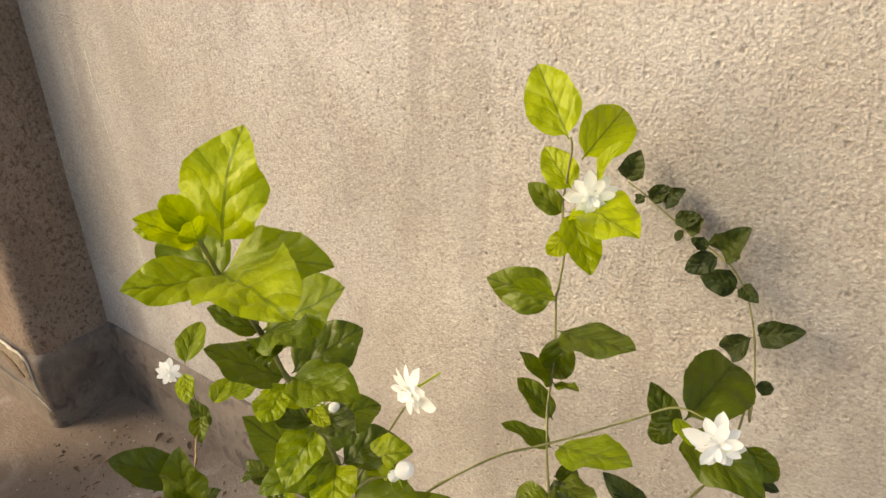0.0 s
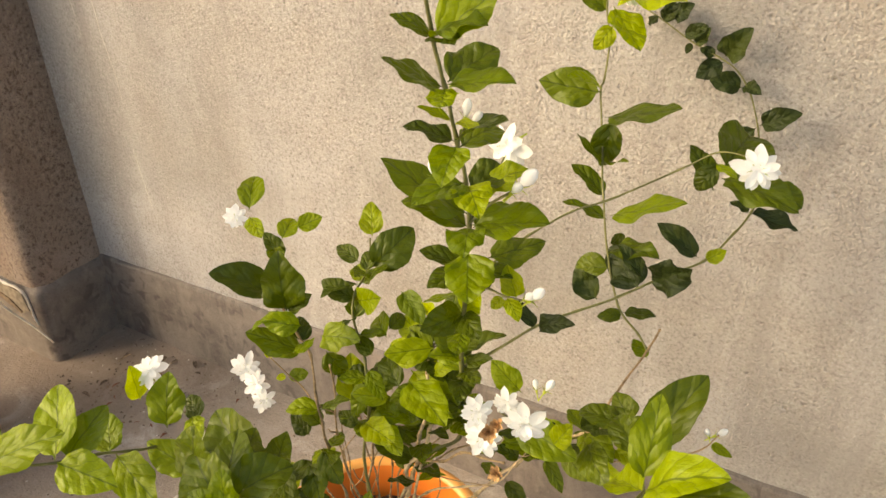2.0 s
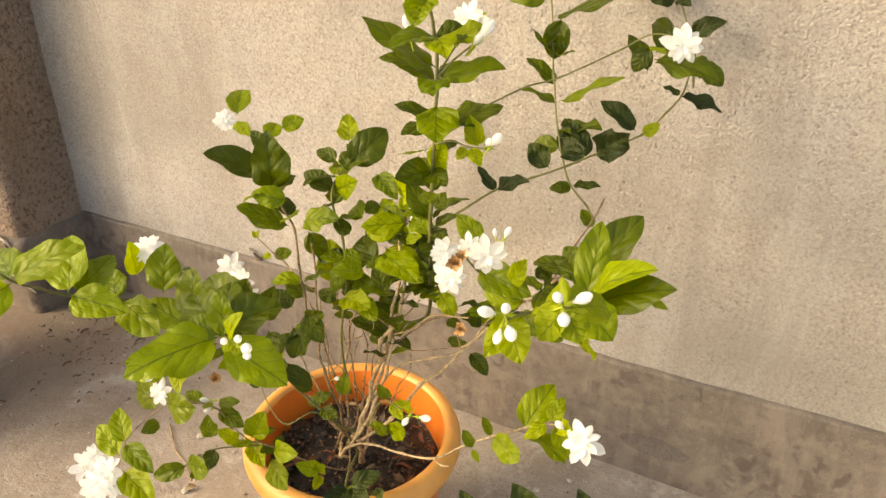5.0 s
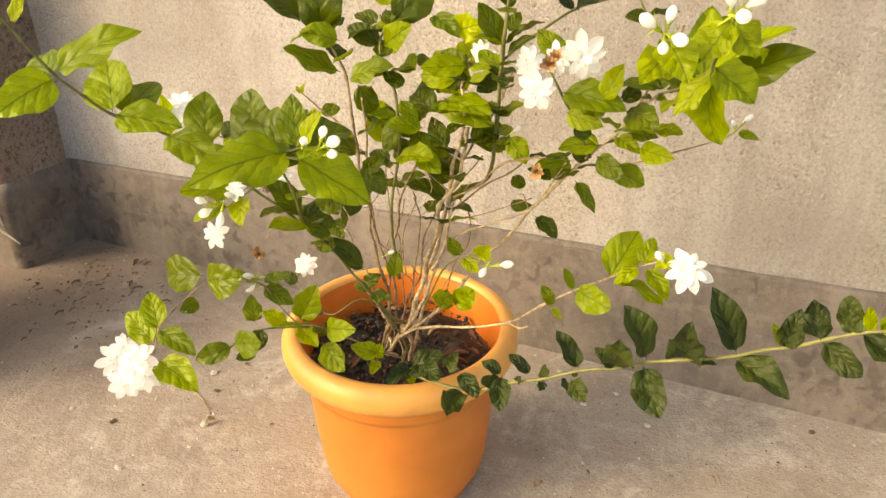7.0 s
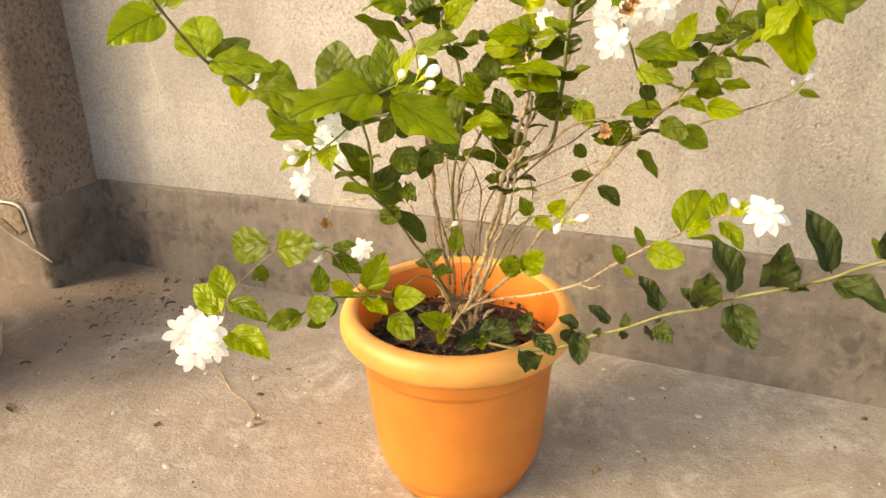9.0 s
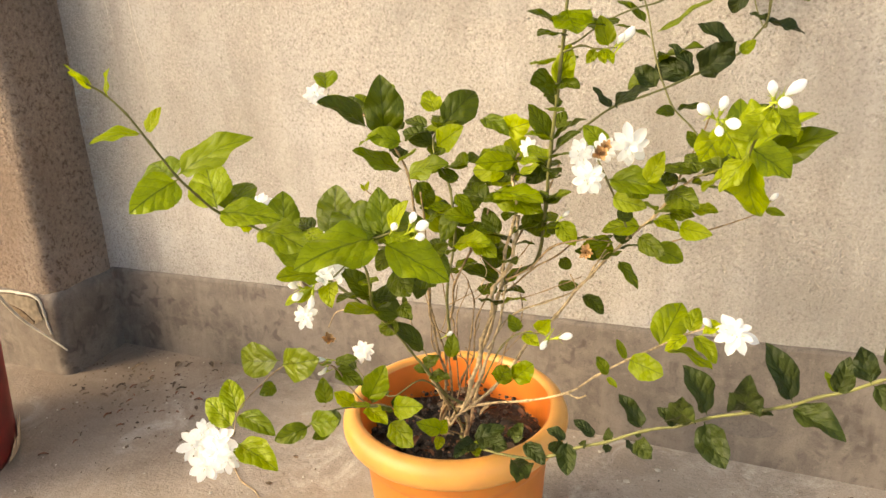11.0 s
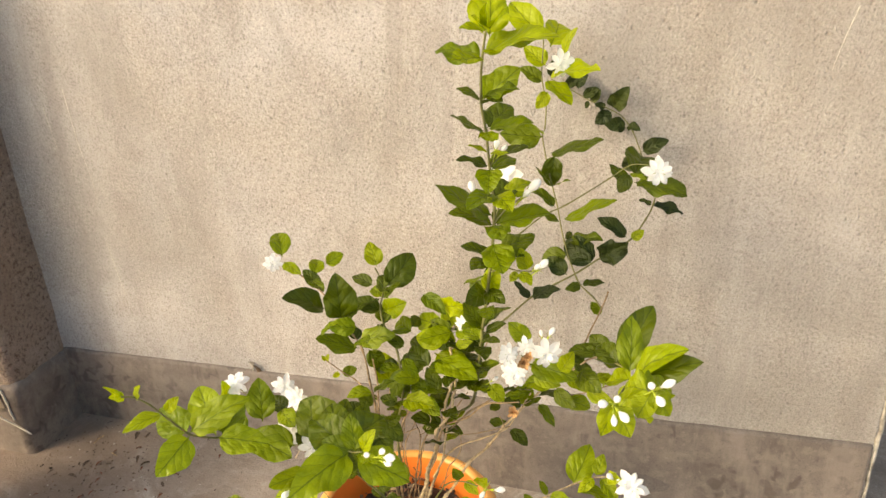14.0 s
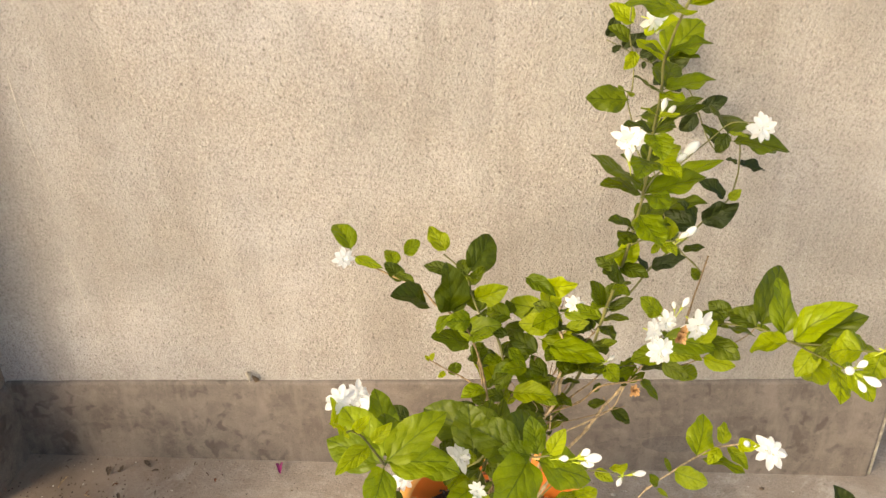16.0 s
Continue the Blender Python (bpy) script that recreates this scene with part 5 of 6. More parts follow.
leaves(at, [
    ("d", (-0.284, 0.490, 0.520), (-0.256, 0.479, 0.524), 0.016, 46),
    ("d", (-0.256, 0.470, 0.577), (-0.274, 0.472, 0.577), 0.013, -80),
    ("g", (-0.345, 0.510, 0.473), (-0.380, 0.490, 0.469), 0.022, -30),
    ("d", (-0.340, 0.510, 0.451), (-0.314, 0.499, 0.424), 0.017, 13),
    ("d", (-0.379, 0.499, 0.406), (-0.351, 0.489, 0.391), 0.019, 24),
    ("d", (-0.410, 0.499, 0.413), (-0.385, 0.500, 0.418), 0.014, 73),
    ("d", (-0.404, 0.489, 0.454), (-0.393, 0.500, 0.438), 0.015, 98),
])
leaves(at, [
    ("g", (-0.398, 0.457, 0.512), (-0.378, 0.455, 0.486), 0.023, 63),
    ("d", (-0.396, 0.458, 0.509), (-0.410, 0.460, 0.495), 0.014, -95),
    ("d", (-0.247, 0.469, 0.579), (-0.270, 0.490, 0.588), 0.026, -37),
])
leaves(at, [
    ("d", (-0.278, 0.450, 0.557), (-0.248, 0.415, 0.556), 0.029, 38),
    ("d", (-0.289, 0.460, 0.560), (-0.277, 0.478, 0.569), 0.017, 40),
    ("y", (-0.297, 0.417, 0.574), (-0.282, 0.413, 0.608), 0.021, 86),
    ("g", (-0.338, 0.439, 0.599), (-0.365, 0.436, 0.625), 0.024, -58),
    ("d", (-0.308, 0.449, 0.548), (-0.323, 0.433, 0.572), 0.019, -90),
])
leaves(at, [
    ("g", (-0.320, 0.439, 0.564), (-0.296, 0.416, 0.562), 0.019, 38),
    ("g", (-0.342, 0.511, 0.463), (-0.388, 0.512, 0.457), 0.028, -21),
    ("d", (-0.342, 0.511, 0.463), (-0.291, 0.509, 0.471), 0.035, -16),
    ("d", (-0.314, 0.506, 0.497), (-0.279, 0.513, 0.516), 0.024, -15),
    ("g", (-0.314, 0.506, 0.497), (-0.356, 0.496, 0.492), 0.031, -25),
    ("g", (-0.297, 0.498, 0.519), (-0.320, 0.517, 0.523), 0.021, 17),
    ("g", (-0.297, 0.498, 0.519), (-0.259, 0.465, 0.532), 0.030, 20),
    ("d", (-0.263, 0.477, 0.560), (-0.297, 0.483, 0.557), 0.023, 14),
    ("d", (-0.263, 0.477, 0.560), (-0.215, 0.463, 0.557), 0.030, -22),
    ("d", (-0.252, 0.466, 0.575), (-0.293, 0.468, 0.575), 0.025, -13),
])
leaves(at, [
    ("d", (-0.252, 0.466, 0.575), (-0.207, 0.459, 0.598), 0.031, 21),
])
# the flowering tip of that branch
at = stem([(-0.257, 0.471, 0.568), (-0.228, 0.425, 0.592), (-0.208, 0.378, 0.606), (-0.198, 0.320, 0.642), (-0.187, 0.258, 0.679), (-0.183, 0.236, 0.695)], 0.0015, 0.0010, GREEN_STEM)
leaves(at, [
    ("g", (-0.212, 0.388, 0.605), (-0.216, 0.424, 0.660), 0.032, 8),
    ("d", (-0.226, 0.424, 0.592), (-0.195, 0.480, 0.645), 0.038, 20),
    ("g", (-0.208, 0.378, 0.606), (-0.155, 0.367, 0.662), 0.043, 20),
    ("d", (-0.208, 0.378, 0.604), (-0.138, 0.370, 0.646), 0.040, 40),
    ("y", (-0.208, 0.378, 0.606), (-0.241, 0.405, 0.578), 0.034, -20),
    ("d", (-0.228, 0.425, 0.592), (-0.256, 0.452, 0.598), 0.028, -30),
    ("y", (-0.200, 0.330, 0.634), (-0.190, 0.346, 0.574), 0.040, 178),
    ("g", (-0.199, 0.325, 0.640), (-0.167, 0.315, 0.622), 0.036, 30),
    ("y", (-0.200, 0.330, 0.634), (-0.221, 0.318, 0.604), 0.024, -20),
    ("y", (-0.188, 0.262, 0.676), (-0.213, 0.276, 0.664), 0.036, -30),
    ("y", (-0.188, 0.262, 0.676), (-0.168, 0.300, 0.660), 0.036, 25),
    ("y", (-0.184, 0.240, 0.692), (-0.196, 0.224, 0.672), 0.026, -10),
    ("y", (-0.184, 0.240, 0.692), (-0.166, 0.228, 0.676), 0.024, 20),
])
at = stem([(-0.208, 0.378, 0.606), (-0.214, 0.310, 0.640), (-0.217, 0.250, 0.669), (-0.218, 0.217, 0.684)], 0.0013, 0.0008, GREEN_STEM)
leaves(at, [
    ("y", (-0.217, 0.250, 0.669), (-0.226, 0.206, 0.660), 0.026, -25),
    ("y", (-0.218, 0.225, 0.680), (-0.200, 0.204, 0.664), 0.026, 20),
    ("d", (-0.214, 0.310, 0.640), (-0.204, 0.290, 0.660), 0.022, 40),
])
at = stem([(-0.327, 0.512, 0.479), (-0.335, 0.480, 0.525), (-0.339, 0.430, 0.571), (-0.344, 0.410, 0.597)], 0.0018, 0.0010, GREEN_STEM)
at = stem([(-0.310, 0.500, 0.484), (-0.289, 0.500, 0.481), (-0.239, 0.510, 0.500), (-0.196, 0.530, 0.515), (-0.181, 0.550, 0.528)], 0.0011, 0.0007, BARK)
leaves(at, [
    ("g", (-0.188, 0.545, 0.516), (-0.167, 0.540, 0.513), 0.010, 48),
])
at = stem([(-0.562, 0.458, 0.196), (-0.548, 0.459, 0.239), (-0.536, 0.459, 0.255), (-0.539, 0.465, 0.286), (-0.543, 0.468, 0.311), (-0.543, 0.467, 0.341), (-0.536, 0.472, 0.375), (-0.532, 0.473, 0.410), (-0.508, 0.471, 0.459), (-0.496, 0.471, 0.483), (-0.484, 0.470, 0.513)], 0.0021, 0.0013, BARK)
leaves(at, [
    ("g", (-0.524, 0.473, 0.430), (-0.504, 0.493, 0.427), 0.019, -11),
    ("g", (-0.524, 0.473, 0.430), (-0.542, 0.456, 0.435), 0.015, -11),
])
at = stem([(-0.558, 0.474, 0.196), (-0.545, 0.464, 0.242), (-0.538, 0.449, 0.261), (-0.541, 0.451, 0.291), (-0.539, 0.453, 0.315), (-0.545, 0.449, 0.347), (-0.551, 0.445, 0.375), (-0.555, 0.443, 0.410), (-0.554, 0.438, 0.446), (-0.552, 0.438, 0.476), (-0.555, 0.444, 0.505), (-0.559, 0.445, 0.535)], 0.0018, 0.0011, BARK)
leaves(at, [
    ("g", (-0.553, 0.440, 0.470), (-0.529, 0.448, 0.474), 0.015, -11),
    ("d", (-0.553, 0.440, 0.470), (-0.573, 0.434, 0.480), 0.015, 16),
])
at = stem([(-0.553, 0.478, 0.196), (-0.528, 0.462, 0.242), (-0.510, 0.439, 0.262), (-0.501, 0.442, 0.295), (-0.492, 0.449, 0.326), (-0.489, 0.450, 0.352), (-0.477, 0.454, 0.388), (-0.474, 0.452, 0.420), (-0.455, 0.460, 0.449), (-0.450, 0.464, 0.477), (-0.448, 0.470, 0.509)], 0.0036, 0.0022, PALE_WOOD)
leaves(at, [
    ("d", (-0.452, 0.464, 0.474), (-0.483, 0.468, 0.485), 0.019, 15),
    ("d", (-0.452, 0.464, 0.474), (-0.427, 0.461, 0.480), 0.016, -12),
])
at = stem([(-0.518, 0.458, 0.196), (-0.509, 0.444, 0.242), (-0.510, 0.428, 0.259), (-0.497, 0.436, 0.285), (-0.486, 0.440, 0.313), (-0.475, 0.447, 0.349), (-0.465, 0.448, 0.380), (-0.461, 0.460, 0.424)], 0.0030, 0.0016, PALE_WOOD)
leaves(at, [
    ("g", (-0.464, 0.455, 0.401), (-0.443, 0.481, 0.398), 0.020, -19),
    ("d", (-0.464, 0.455, 0.401), (-0.483, 0.431, 0.417), 0.024, 22),
])
at = stem([(-0.466, 0.460, 0.410), (-0.433, 0.480, 0.441), (-0.409, 0.491, 0.455), (-0.385, 0.500, 0.474), (-0.350, 0.505, 0.476)], 0.0015, 0.0007, BARK)
leaves(at, [
    ("d", (-0.367, 0.503, 0.475), (-0.347, 0.520, 0.479), 0.017, -17),
    ("d", (-0.367, 0.503, 0.475), (-0.384, 0.487, 0.481), 0.015, 5),
])
at = stem([(-0.478, 0.440, 0.346), (-0.455, 0.459, 0.385), (-0.415, 0.471, 0.404), (-0.380, 0.480, 0.421), (-0.364, 0.492, 0.446), (-0.349, 0.500, 0.475)], 0.0015, 0.0009, PALE_WOOD)
leaves(at, [
    ("d", (-0.360, 0.493, 0.456), (-0.336, 0.505, 0.466), 0.017, -9),
    ("d", (-0.360, 0.493, 0.456), (-0.383, 0.482, 0.469), 0.017, -23),
])
at = stem([(-0.526, 0.470, 0.311), (-0.531, 0.473, 0.341), (-0.533, 0.482, 0.367), (-0.518, 0.484, 0.410), (-0.547, 0.480, 0.438)], 0.0010, 0.0005, BARK)
leaves(at, [
    ("d", (-0.536, 0.482, 0.428), (-0.511, 0.496, 0.434), 0.017, 16),
    ("d", (-0.536, 0.482, 0.428), (-0.555, 0.471, 0.431), 0.013, 4),
])
at = stem([(-0.553, 0.478, 0.196), (-0.545, 0.469, 0.223), (-0.542, 0.456, 0.247), (-0.534, 0.429, 0.275), (-0.550, 0.418, 0.312), (-0.560, 0.415, 0.331)], 0.0011, 0.0006, PALE_WOOD)
leaves(at, [
    ("d", (-0.549, 0.421, 0.309), (-0.572, 0.429, 0.312), 0.017, -10),
    ("d", (-0.549, 0.421, 0.309), (-0.518, 0.409, 0.316), 0.021, 15),
])
at = stem([(-0.562, 0.466, 0.196), (-0.545, 0.469, 0.236), (-0.534, 0.470, 0.246), (-0.529, 0.478, 0.276), (-0.516, 0.488, 0.304), (-0.514, 0.489, 0.337), (-0.508, 0.487, 0.365), (-0.489, 0.500, 0.408), (-0.474, 0.496, 0.439), (-0.457, 0.492, 0.471), (-0.444, 0.484, 0.497), (-0.427, 0.483, 0.520), (-0.413, 0.477, 0.545), (-0.401, 0.470, 0.573)], 0.0016, 0.0009, BARK)
leaves(at, [
    ("d", (-0.412, 0.474, 0.553), (-0.422, 0.491, 0.562), 0.014, -18),
    ("d", (-0.412, 0.474, 0.553), (-0.399, 0.451, 0.564), 0.017, -5),
])
at = stem([(-0.522, 0.470, 0.263), (-0.516, 0.471, 0.316), (-0.510, 0.470, 0.353), (-0.506, 0.470, 0.392), (-0.513, 0.470, 0.416)], 0.0012, 0.0008, BARK)
at = stem([(-0.507, 0.470, 0.393), (-0.491, 0.464, 0.410), (-0.479, 0.460, 0.433)], 0.0007, 0.0005, BARK)
at = stem([(-0.541, 0.460, 0.272), (-0.549, 0.459, 0.308), (-0.560, 0.459, 0.331), (-0.560, 0.461, 0.377), (-0.565, 0.460, 0.424), (-0.565, 0.460, 0.454)], 0.0011, 0.0007, BARK)
at = stem([(-0.535, 0.480, 0.259), (-0.537, 0.481, 0.307), (-0.539, 0.480, 0.354), (-0.548, 0.480, 0.381), (-0.553, 0.480, 0.431), (-0.552, 0.480, 0.469)], 0.0011, 0.0007, BARK)
at = stem([(-0.460, 0.460, 0.431), (-0.428, 0.451, 0.454), (-0.405, 0.449, 0.481), (-0.379, 0.441, 0.495), (-0.353, 0.440, 0.502)], 0.0016, 0.0011, BARK)
at = stem([(-0.460, 0.460, 0.434), (-0.475, 0.461, 0.442), (-0.488, 0.449, 0.462), (-0.502, 0.450, 0.472)], 0.0011, 0.0007, BARK)
at = stem([(-0.475, 0.470, 0.296), (-0.465, 0.472, 0.339), (-0.447, 0.470, 0.371), (-0.445, 0.471, 0.405), (-0.453, 0.460, 0.430)], 0.0010, 0.0007, BARK)
at = stem([(-0.444, 0.470, 0.405), (-0.413, 0.461, 0.423), (-0.368, 0.450, 0.451)], 0.0007, 0.0005, BARK)
at = stem([(-0.548, 0.480, 0.375), (-0.520, 0.479, 0.393), (-0.487, 0.470, 0.418)], 0.0007, 0.0005, BARK)
at = stem([(-0.560, 0.460, 0.331), (-0.545, 0.461, 0.355), (-0.538, 0.460, 0.381)], 0.0009, 0.0006, BARK)
at = stem([(-0.536, 0.450, 0.244), (-0.541, 0.439, 0.269), (-0.553, 0.439, 0.289), (-0.544, 0.440, 0.305)], 0.0020, 0.0014, PALE_WOOD)
at = stem([(-0.538, 0.480, 0.308), (-0.519, 0.470, 0.306), (-0.518, 0.470, 0.280)], 0.0011, 0.0008, BARK)
at = stem([(-0.477, 0.460, 0.308), (-0.463, 0.460, 0.333), (-0.433, 0.450, 0.374)], 0.0008, 0.0005, BARK)
at = stem([(-0.489, 0.450, 0.458), (-0.481, 0.449, 0.444), (-0.488, 0.450, 0.424)], 0.0007, 0.0005, PALE_WOOD)
at = stem([(-0.468, 0.464, 0.421), (-0.452, 0.463, 0.435), (-0.442, 0.462, 0.451)], 0.0009, 0.0006, BARK)
at = stem([(-0.461, 0.461, 0.466), (-0.464, 0.479, 0.477), (-0.461, 0.490, 0.489)], 0.0009, 0.0006, BARK)
at = stem([(-0.454, 0.469, 0.550), (-0.452, 0.463, 0.554), (-0.448, 0.459, 0.562)], 0.0009, 0.0006, BARK)
at = stem([(-0.462, 0.491, 0.561), (-0.453, 0.496, 0.570), (-0.450, 0.497, 0.581)], 0.0009, 0.0006, BARK)
at = stem([(-0.543, 0.467, 0.341), (-0.554, 0.464, 0.349), (-0.560, 0.466, 0.359)], 0.0009, 0.0006, BARK)
at = stem([(-0.536, 0.472, 0.375), (-0.535, 0.482, 0.387), (-0.536, 0.491, 0.401)], 0.0009, 0.0006, BARK)
at = stem([(-0.532, 0.473, 0.410), (-0.536, 0.476, 0.419), (-0.545, 0.484, 0.431)], 0.0009, 0.0006, BARK)
at = stem([(-0.508, 0.471, 0.459), (-0.517, 0.472, 0.472), (-0.527, 0.472, 0.487)], 0.0009, 0.0006, BARK)
at = stem([(-0.539, 0.453, 0.315), (-0.539, 0.467, 0.325), (-0.540, 0.482, 0.337)], 0.0009, 0.0006, BARK)
at = stem([(-0.551, 0.445, 0.375), (-0.562, 0.456, 0.389), (-0.571, 0.464, 0.403)], 0.0009, 0.0006, BARK)
at = stem([(-0.555, 0.443, 0.410), (-0.552, 0.454, 0.417), (-0.546, 0.459, 0.427)], 0.0009, 0.0006, BARK)
at = stem([(-0.554, 0.438, 0.446), (-0.551, 0.425, 0.460), (-0.544, 0.415, 0.476)], 0.0009, 0.0006, BARK)
at = stem([(-0.552, 0.438, 0.476), (-0.566, 0.430, 0.486), (-0.571, 0.423, 0.498)], 0.0009, 0.0006, BARK)
at = stem([(-0.555, 0.444, 0.505), (-0.559, 0.449, 0.515), (-0.561, 0.458, 0.527)], 0.0009, 0.0006, BARK)
at = stem([(-0.501, 0.442, 0.295), (-0.506, 0.449, 0.307), (-0.506, 0.459, 0.320)], 0.0009, 0.0006, BARK)
at = stem([(-0.477, 0.454, 0.388), (-0.478, 0.462, 0.391), (-0.478, 0.466, 0.398)], 0.0009, 0.0006, BARK)
at = stem([(-0.455, 0.460, 0.449), (-0.444, 0.470, 0.462), (-0.434, 0.477, 0.477)], 0.0009, 0.0006, BARK)
at = stem([(-0.380, 0.480, 0.421), (-0.384, 0.483, 0.427), (-0.390, 0.487, 0.436)], 0.0009, 0.0006, BARK)
at = stem([(-0.364, 0.492, 0.446), (-0.358, 0.495, 0.455), (-0.348, 0.495, 0.466)], 0.0009, 0.0006, BARK)
at = stem([(-0.516, 0.488, 0.304), (-0.521, 0.485, 0.310), (-0.523, 0.480, 0.320)], 0.0009, 0.0006, BARK)
at = stem([(-0.514, 0.489, 0.337), (-0.511, 0.494, 0.344), (-0.511, 0.502, 0.353)], 0.0009, 0.0006, BARK)
at = stem([(-0.489, 0.500, 0.408), (-0.497, 0.489, 0.414), (-0.499, 0.485, 0.424)], 0.0009, 0.0006, BARK)
at = stem([(-0.457, 0.492, 0.471), (-0.450, 0.503, 0.485), (-0.439, 0.509, 0.500)], 0.0009, 0.0006, BARK)
at = stem([(-0.427, 0.483, 0.520), (-0.443, 0.483, 0.532), (-0.456, 0.483, 0.547)], 0.0009, 0.0006, BARK)
at = stem([(-0.413, 0.477, 0.545), (-0.420, 0.488, 0.557), (-0.426, 0.496, 0.571)], 0.0009, 0.0006, BARK)

flower((-0.342, 0.655, 0.899), 0.032)
flower((-0.204, 0.600, 0.776), 0.034)
flower((-0.733, 0.515, 0.628), 0.023)
flower((-0.385, 0.495, 0.802), 0.036)
flower((-0.717, 0.346, 0.537), 0.030)
flower((-0.722, 0.478, 0.438), 0.030)
flower((-0.702, 0.472, 0.424), 0.028)
flower((-0.688, 0.466, 0.410), 0.024)
flower((-0.310, 0.385, 0.620), 0.032)
flower((-0.347, 0.385, 0.585), 0.029)
flower((-0.357, 0.390, 0.607), 0.025)
flower((-0.339, 0.410, 0.608), 0.023)
flower((-0.199, 0.385, 0.440), 0.035)
flower((-0.438, 0.480, 0.586), 0.021)
flower((-0.629, 0.314, 0.496), 0.034)
flower((-0.575, 0.278, 0.514), 0.026)
flower((-0.751, 0.225, 0.288), 0.032)
flower((-0.717, 0.225, 0.300), 0.030)
flower((-0.730, 0.215, 0.272), 0.033)
flower((-0.702, 0.215, 0.288), 0.026)
flower((-0.741, 0.230, 0.304), 0.024)
flower((-0.703, 0.200, 0.304), 0.028)
flower((-0.665, 0.465, 0.298), 0.025)
flower((-0.576, 0.210, 0.482), 0.019)
flower((-0.555, 0.221, 0.524), 0.016)
flower((-0.361, 0.440, 0.485), 0.015, True)
flower((-0.334, 0.370, 0.614), 0.016, True)
flower((-0.636, 0.340, 0.382), 0.015, True)
flower((-0.329, 0.375, 0.620), 0.012, True)
bud((-0.345, 0.430, 0.803), (-0.327, 0.424, 0.826), 0.0134)
bud((-0.350, 0.430, 0.798), (-0.340, 0.425, 0.810), 0.0089)
bud((-0.374, 0.404, 0.862), (-0.371, 0.404, 0.879), 0.0080)
bud((-0.370, 0.405, 0.858), (-0.362, 0.404, 0.870), 0.0075)
bud((-0.331, 0.430, 0.706), (-0.314, 0.424, 0.729), 0.0110)
bud((-0.335, 0.430, 0.706), (-0.327, 0.424, 0.717), 0.0080)
bud((-0.477, 0.211, 0.578), (-0.463, 0.196, 0.594), 0.0076)
bud((-0.457, 0.206, 0.587), (-0.442, 0.194, 0.612), 0.0081)
bud((-0.455, 0.208, 0.582), (-0.427, 0.192, 0.600), 0.0110)
bud((-0.457, 0.212, 0.573), (-0.433, 0.195, 0.585), 0.0087)
bud((-0.184, 0.234, 0.698), (-0.186, 0.218, 0.718), 0.0085)
bud((-0.180, 0.236, 0.698), (-0.163, 0.233, 0.713), 0.0098)
bud((-0.181, 0.228, 0.697), (-0.170, 0.200, 0.703), 0.0102)
bud((-0.222, 0.216, 0.688), (-0.233, 0.192, 0.704), 0.0098)
bud((-0.217, 0.216, 0.690), (-0.213, 0.206, 0.705), 0.0080)
bud((-0.214, 0.212, 0.686), (-0.201, 0.192, 0.688), 0.0098)
bud((-0.217, 0.210, 0.684), (-0.214, 0.192, 0.680), 0.0076)
bud((-0.317, 0.440, 0.607), (-0.309, 0.440, 0.625), 0.0086)
bud((-0.324, 0.440, 0.605), (-0.326, 0.440, 0.616), 0.0062)
bud((-0.372, 0.360, 0.418), (-0.353, 0.355, 0.427), 0.0097)
bud((-0.380, 0.360, 0.418), (-0.385, 0.355, 0.408), 0.0085)
bud((-0.221, 0.395, 0.436), (-0.228, 0.391, 0.446), 0.0090)
bud((-0.524, 0.420, 0.366), (-0.496, 0.411, 0.390), 0.0065)
bud((-0.579, 0.214, 0.509), (-0.583, 0.205, 0.515), 0.0078)
bud((-0.574, 0.214, 0.506), (-0.578, 0.205, 0.504), 0.0097)
bud((-0.566, 0.214, 0.507), (-0.564, 0.205, 0.497), 0.0082)
bud((-0.554, 0.221, 0.516), (-0.559, 0.210, 0.523), 0.0062)
bud((-0.626, 0.320, 0.368), (-0.635, 0.311, 0.372), 0.0070)
bud((-0.627, 0.320, 0.361), (-0.630, 0.311, 0.355), 0.0059)
bud((-0.629, 0.320, 0.353), (-0.641, 0.311, 0.350), 0.0054)
bud((-0.187, 0.550, 0.521), (-0.178, 0.550, 0.532), 0.0079)
bud((-0.191, 0.550, 0.517), (-0.194, 0.550, 0.525), 0.0062)
bud((-0.396, 0.460, 0.514), (-0.384, 0.460, 0.525), 0.0063)
bud((-0.400, 0.408, 0.806), (-0.403, 0.407, 0.821), 0.0095)

# ---- soil and litter in the pot ----
def soil():
    bm = bmesh.new()
    turns, rings = 40, 12
    last = [bm.verts.new((0, 0, 0.196))]
    for i in range(1, rings + 1):
        r = 0.1165 * i / rings
        row = []
        for k in range(turns):
            a = 2 * math.pi * k / turns
            x, y = r * math.cos(a), r * math.sin(a)
            z = 0.193 + 0.010 * noise.noise((x * 30, y * 30, 1.0)) + 0.008 * noise.noise((x * 90, y * 90, 4.0)) - 0.006 * (i / rings) ** 2
            row.append(bm.verts.new((x, y, z)))
        for k in range(turns):
            if len(last) == 1:
                bm.faces.new((last[0], row[k], row[(k + 1) % turns]))
            else:
                bm.faces.new((last[k], row[k], row[(k + 1) % turns], last[(k + 1) % turns]))
        last = row
    ob = part("soil", bm, SOIL)
    ob.matrix_basis = pose(POT_X, POT_Y, 0)
    tagged(ob, "dark crumbly moist soil filling the pot", "soil", kind="stuff")


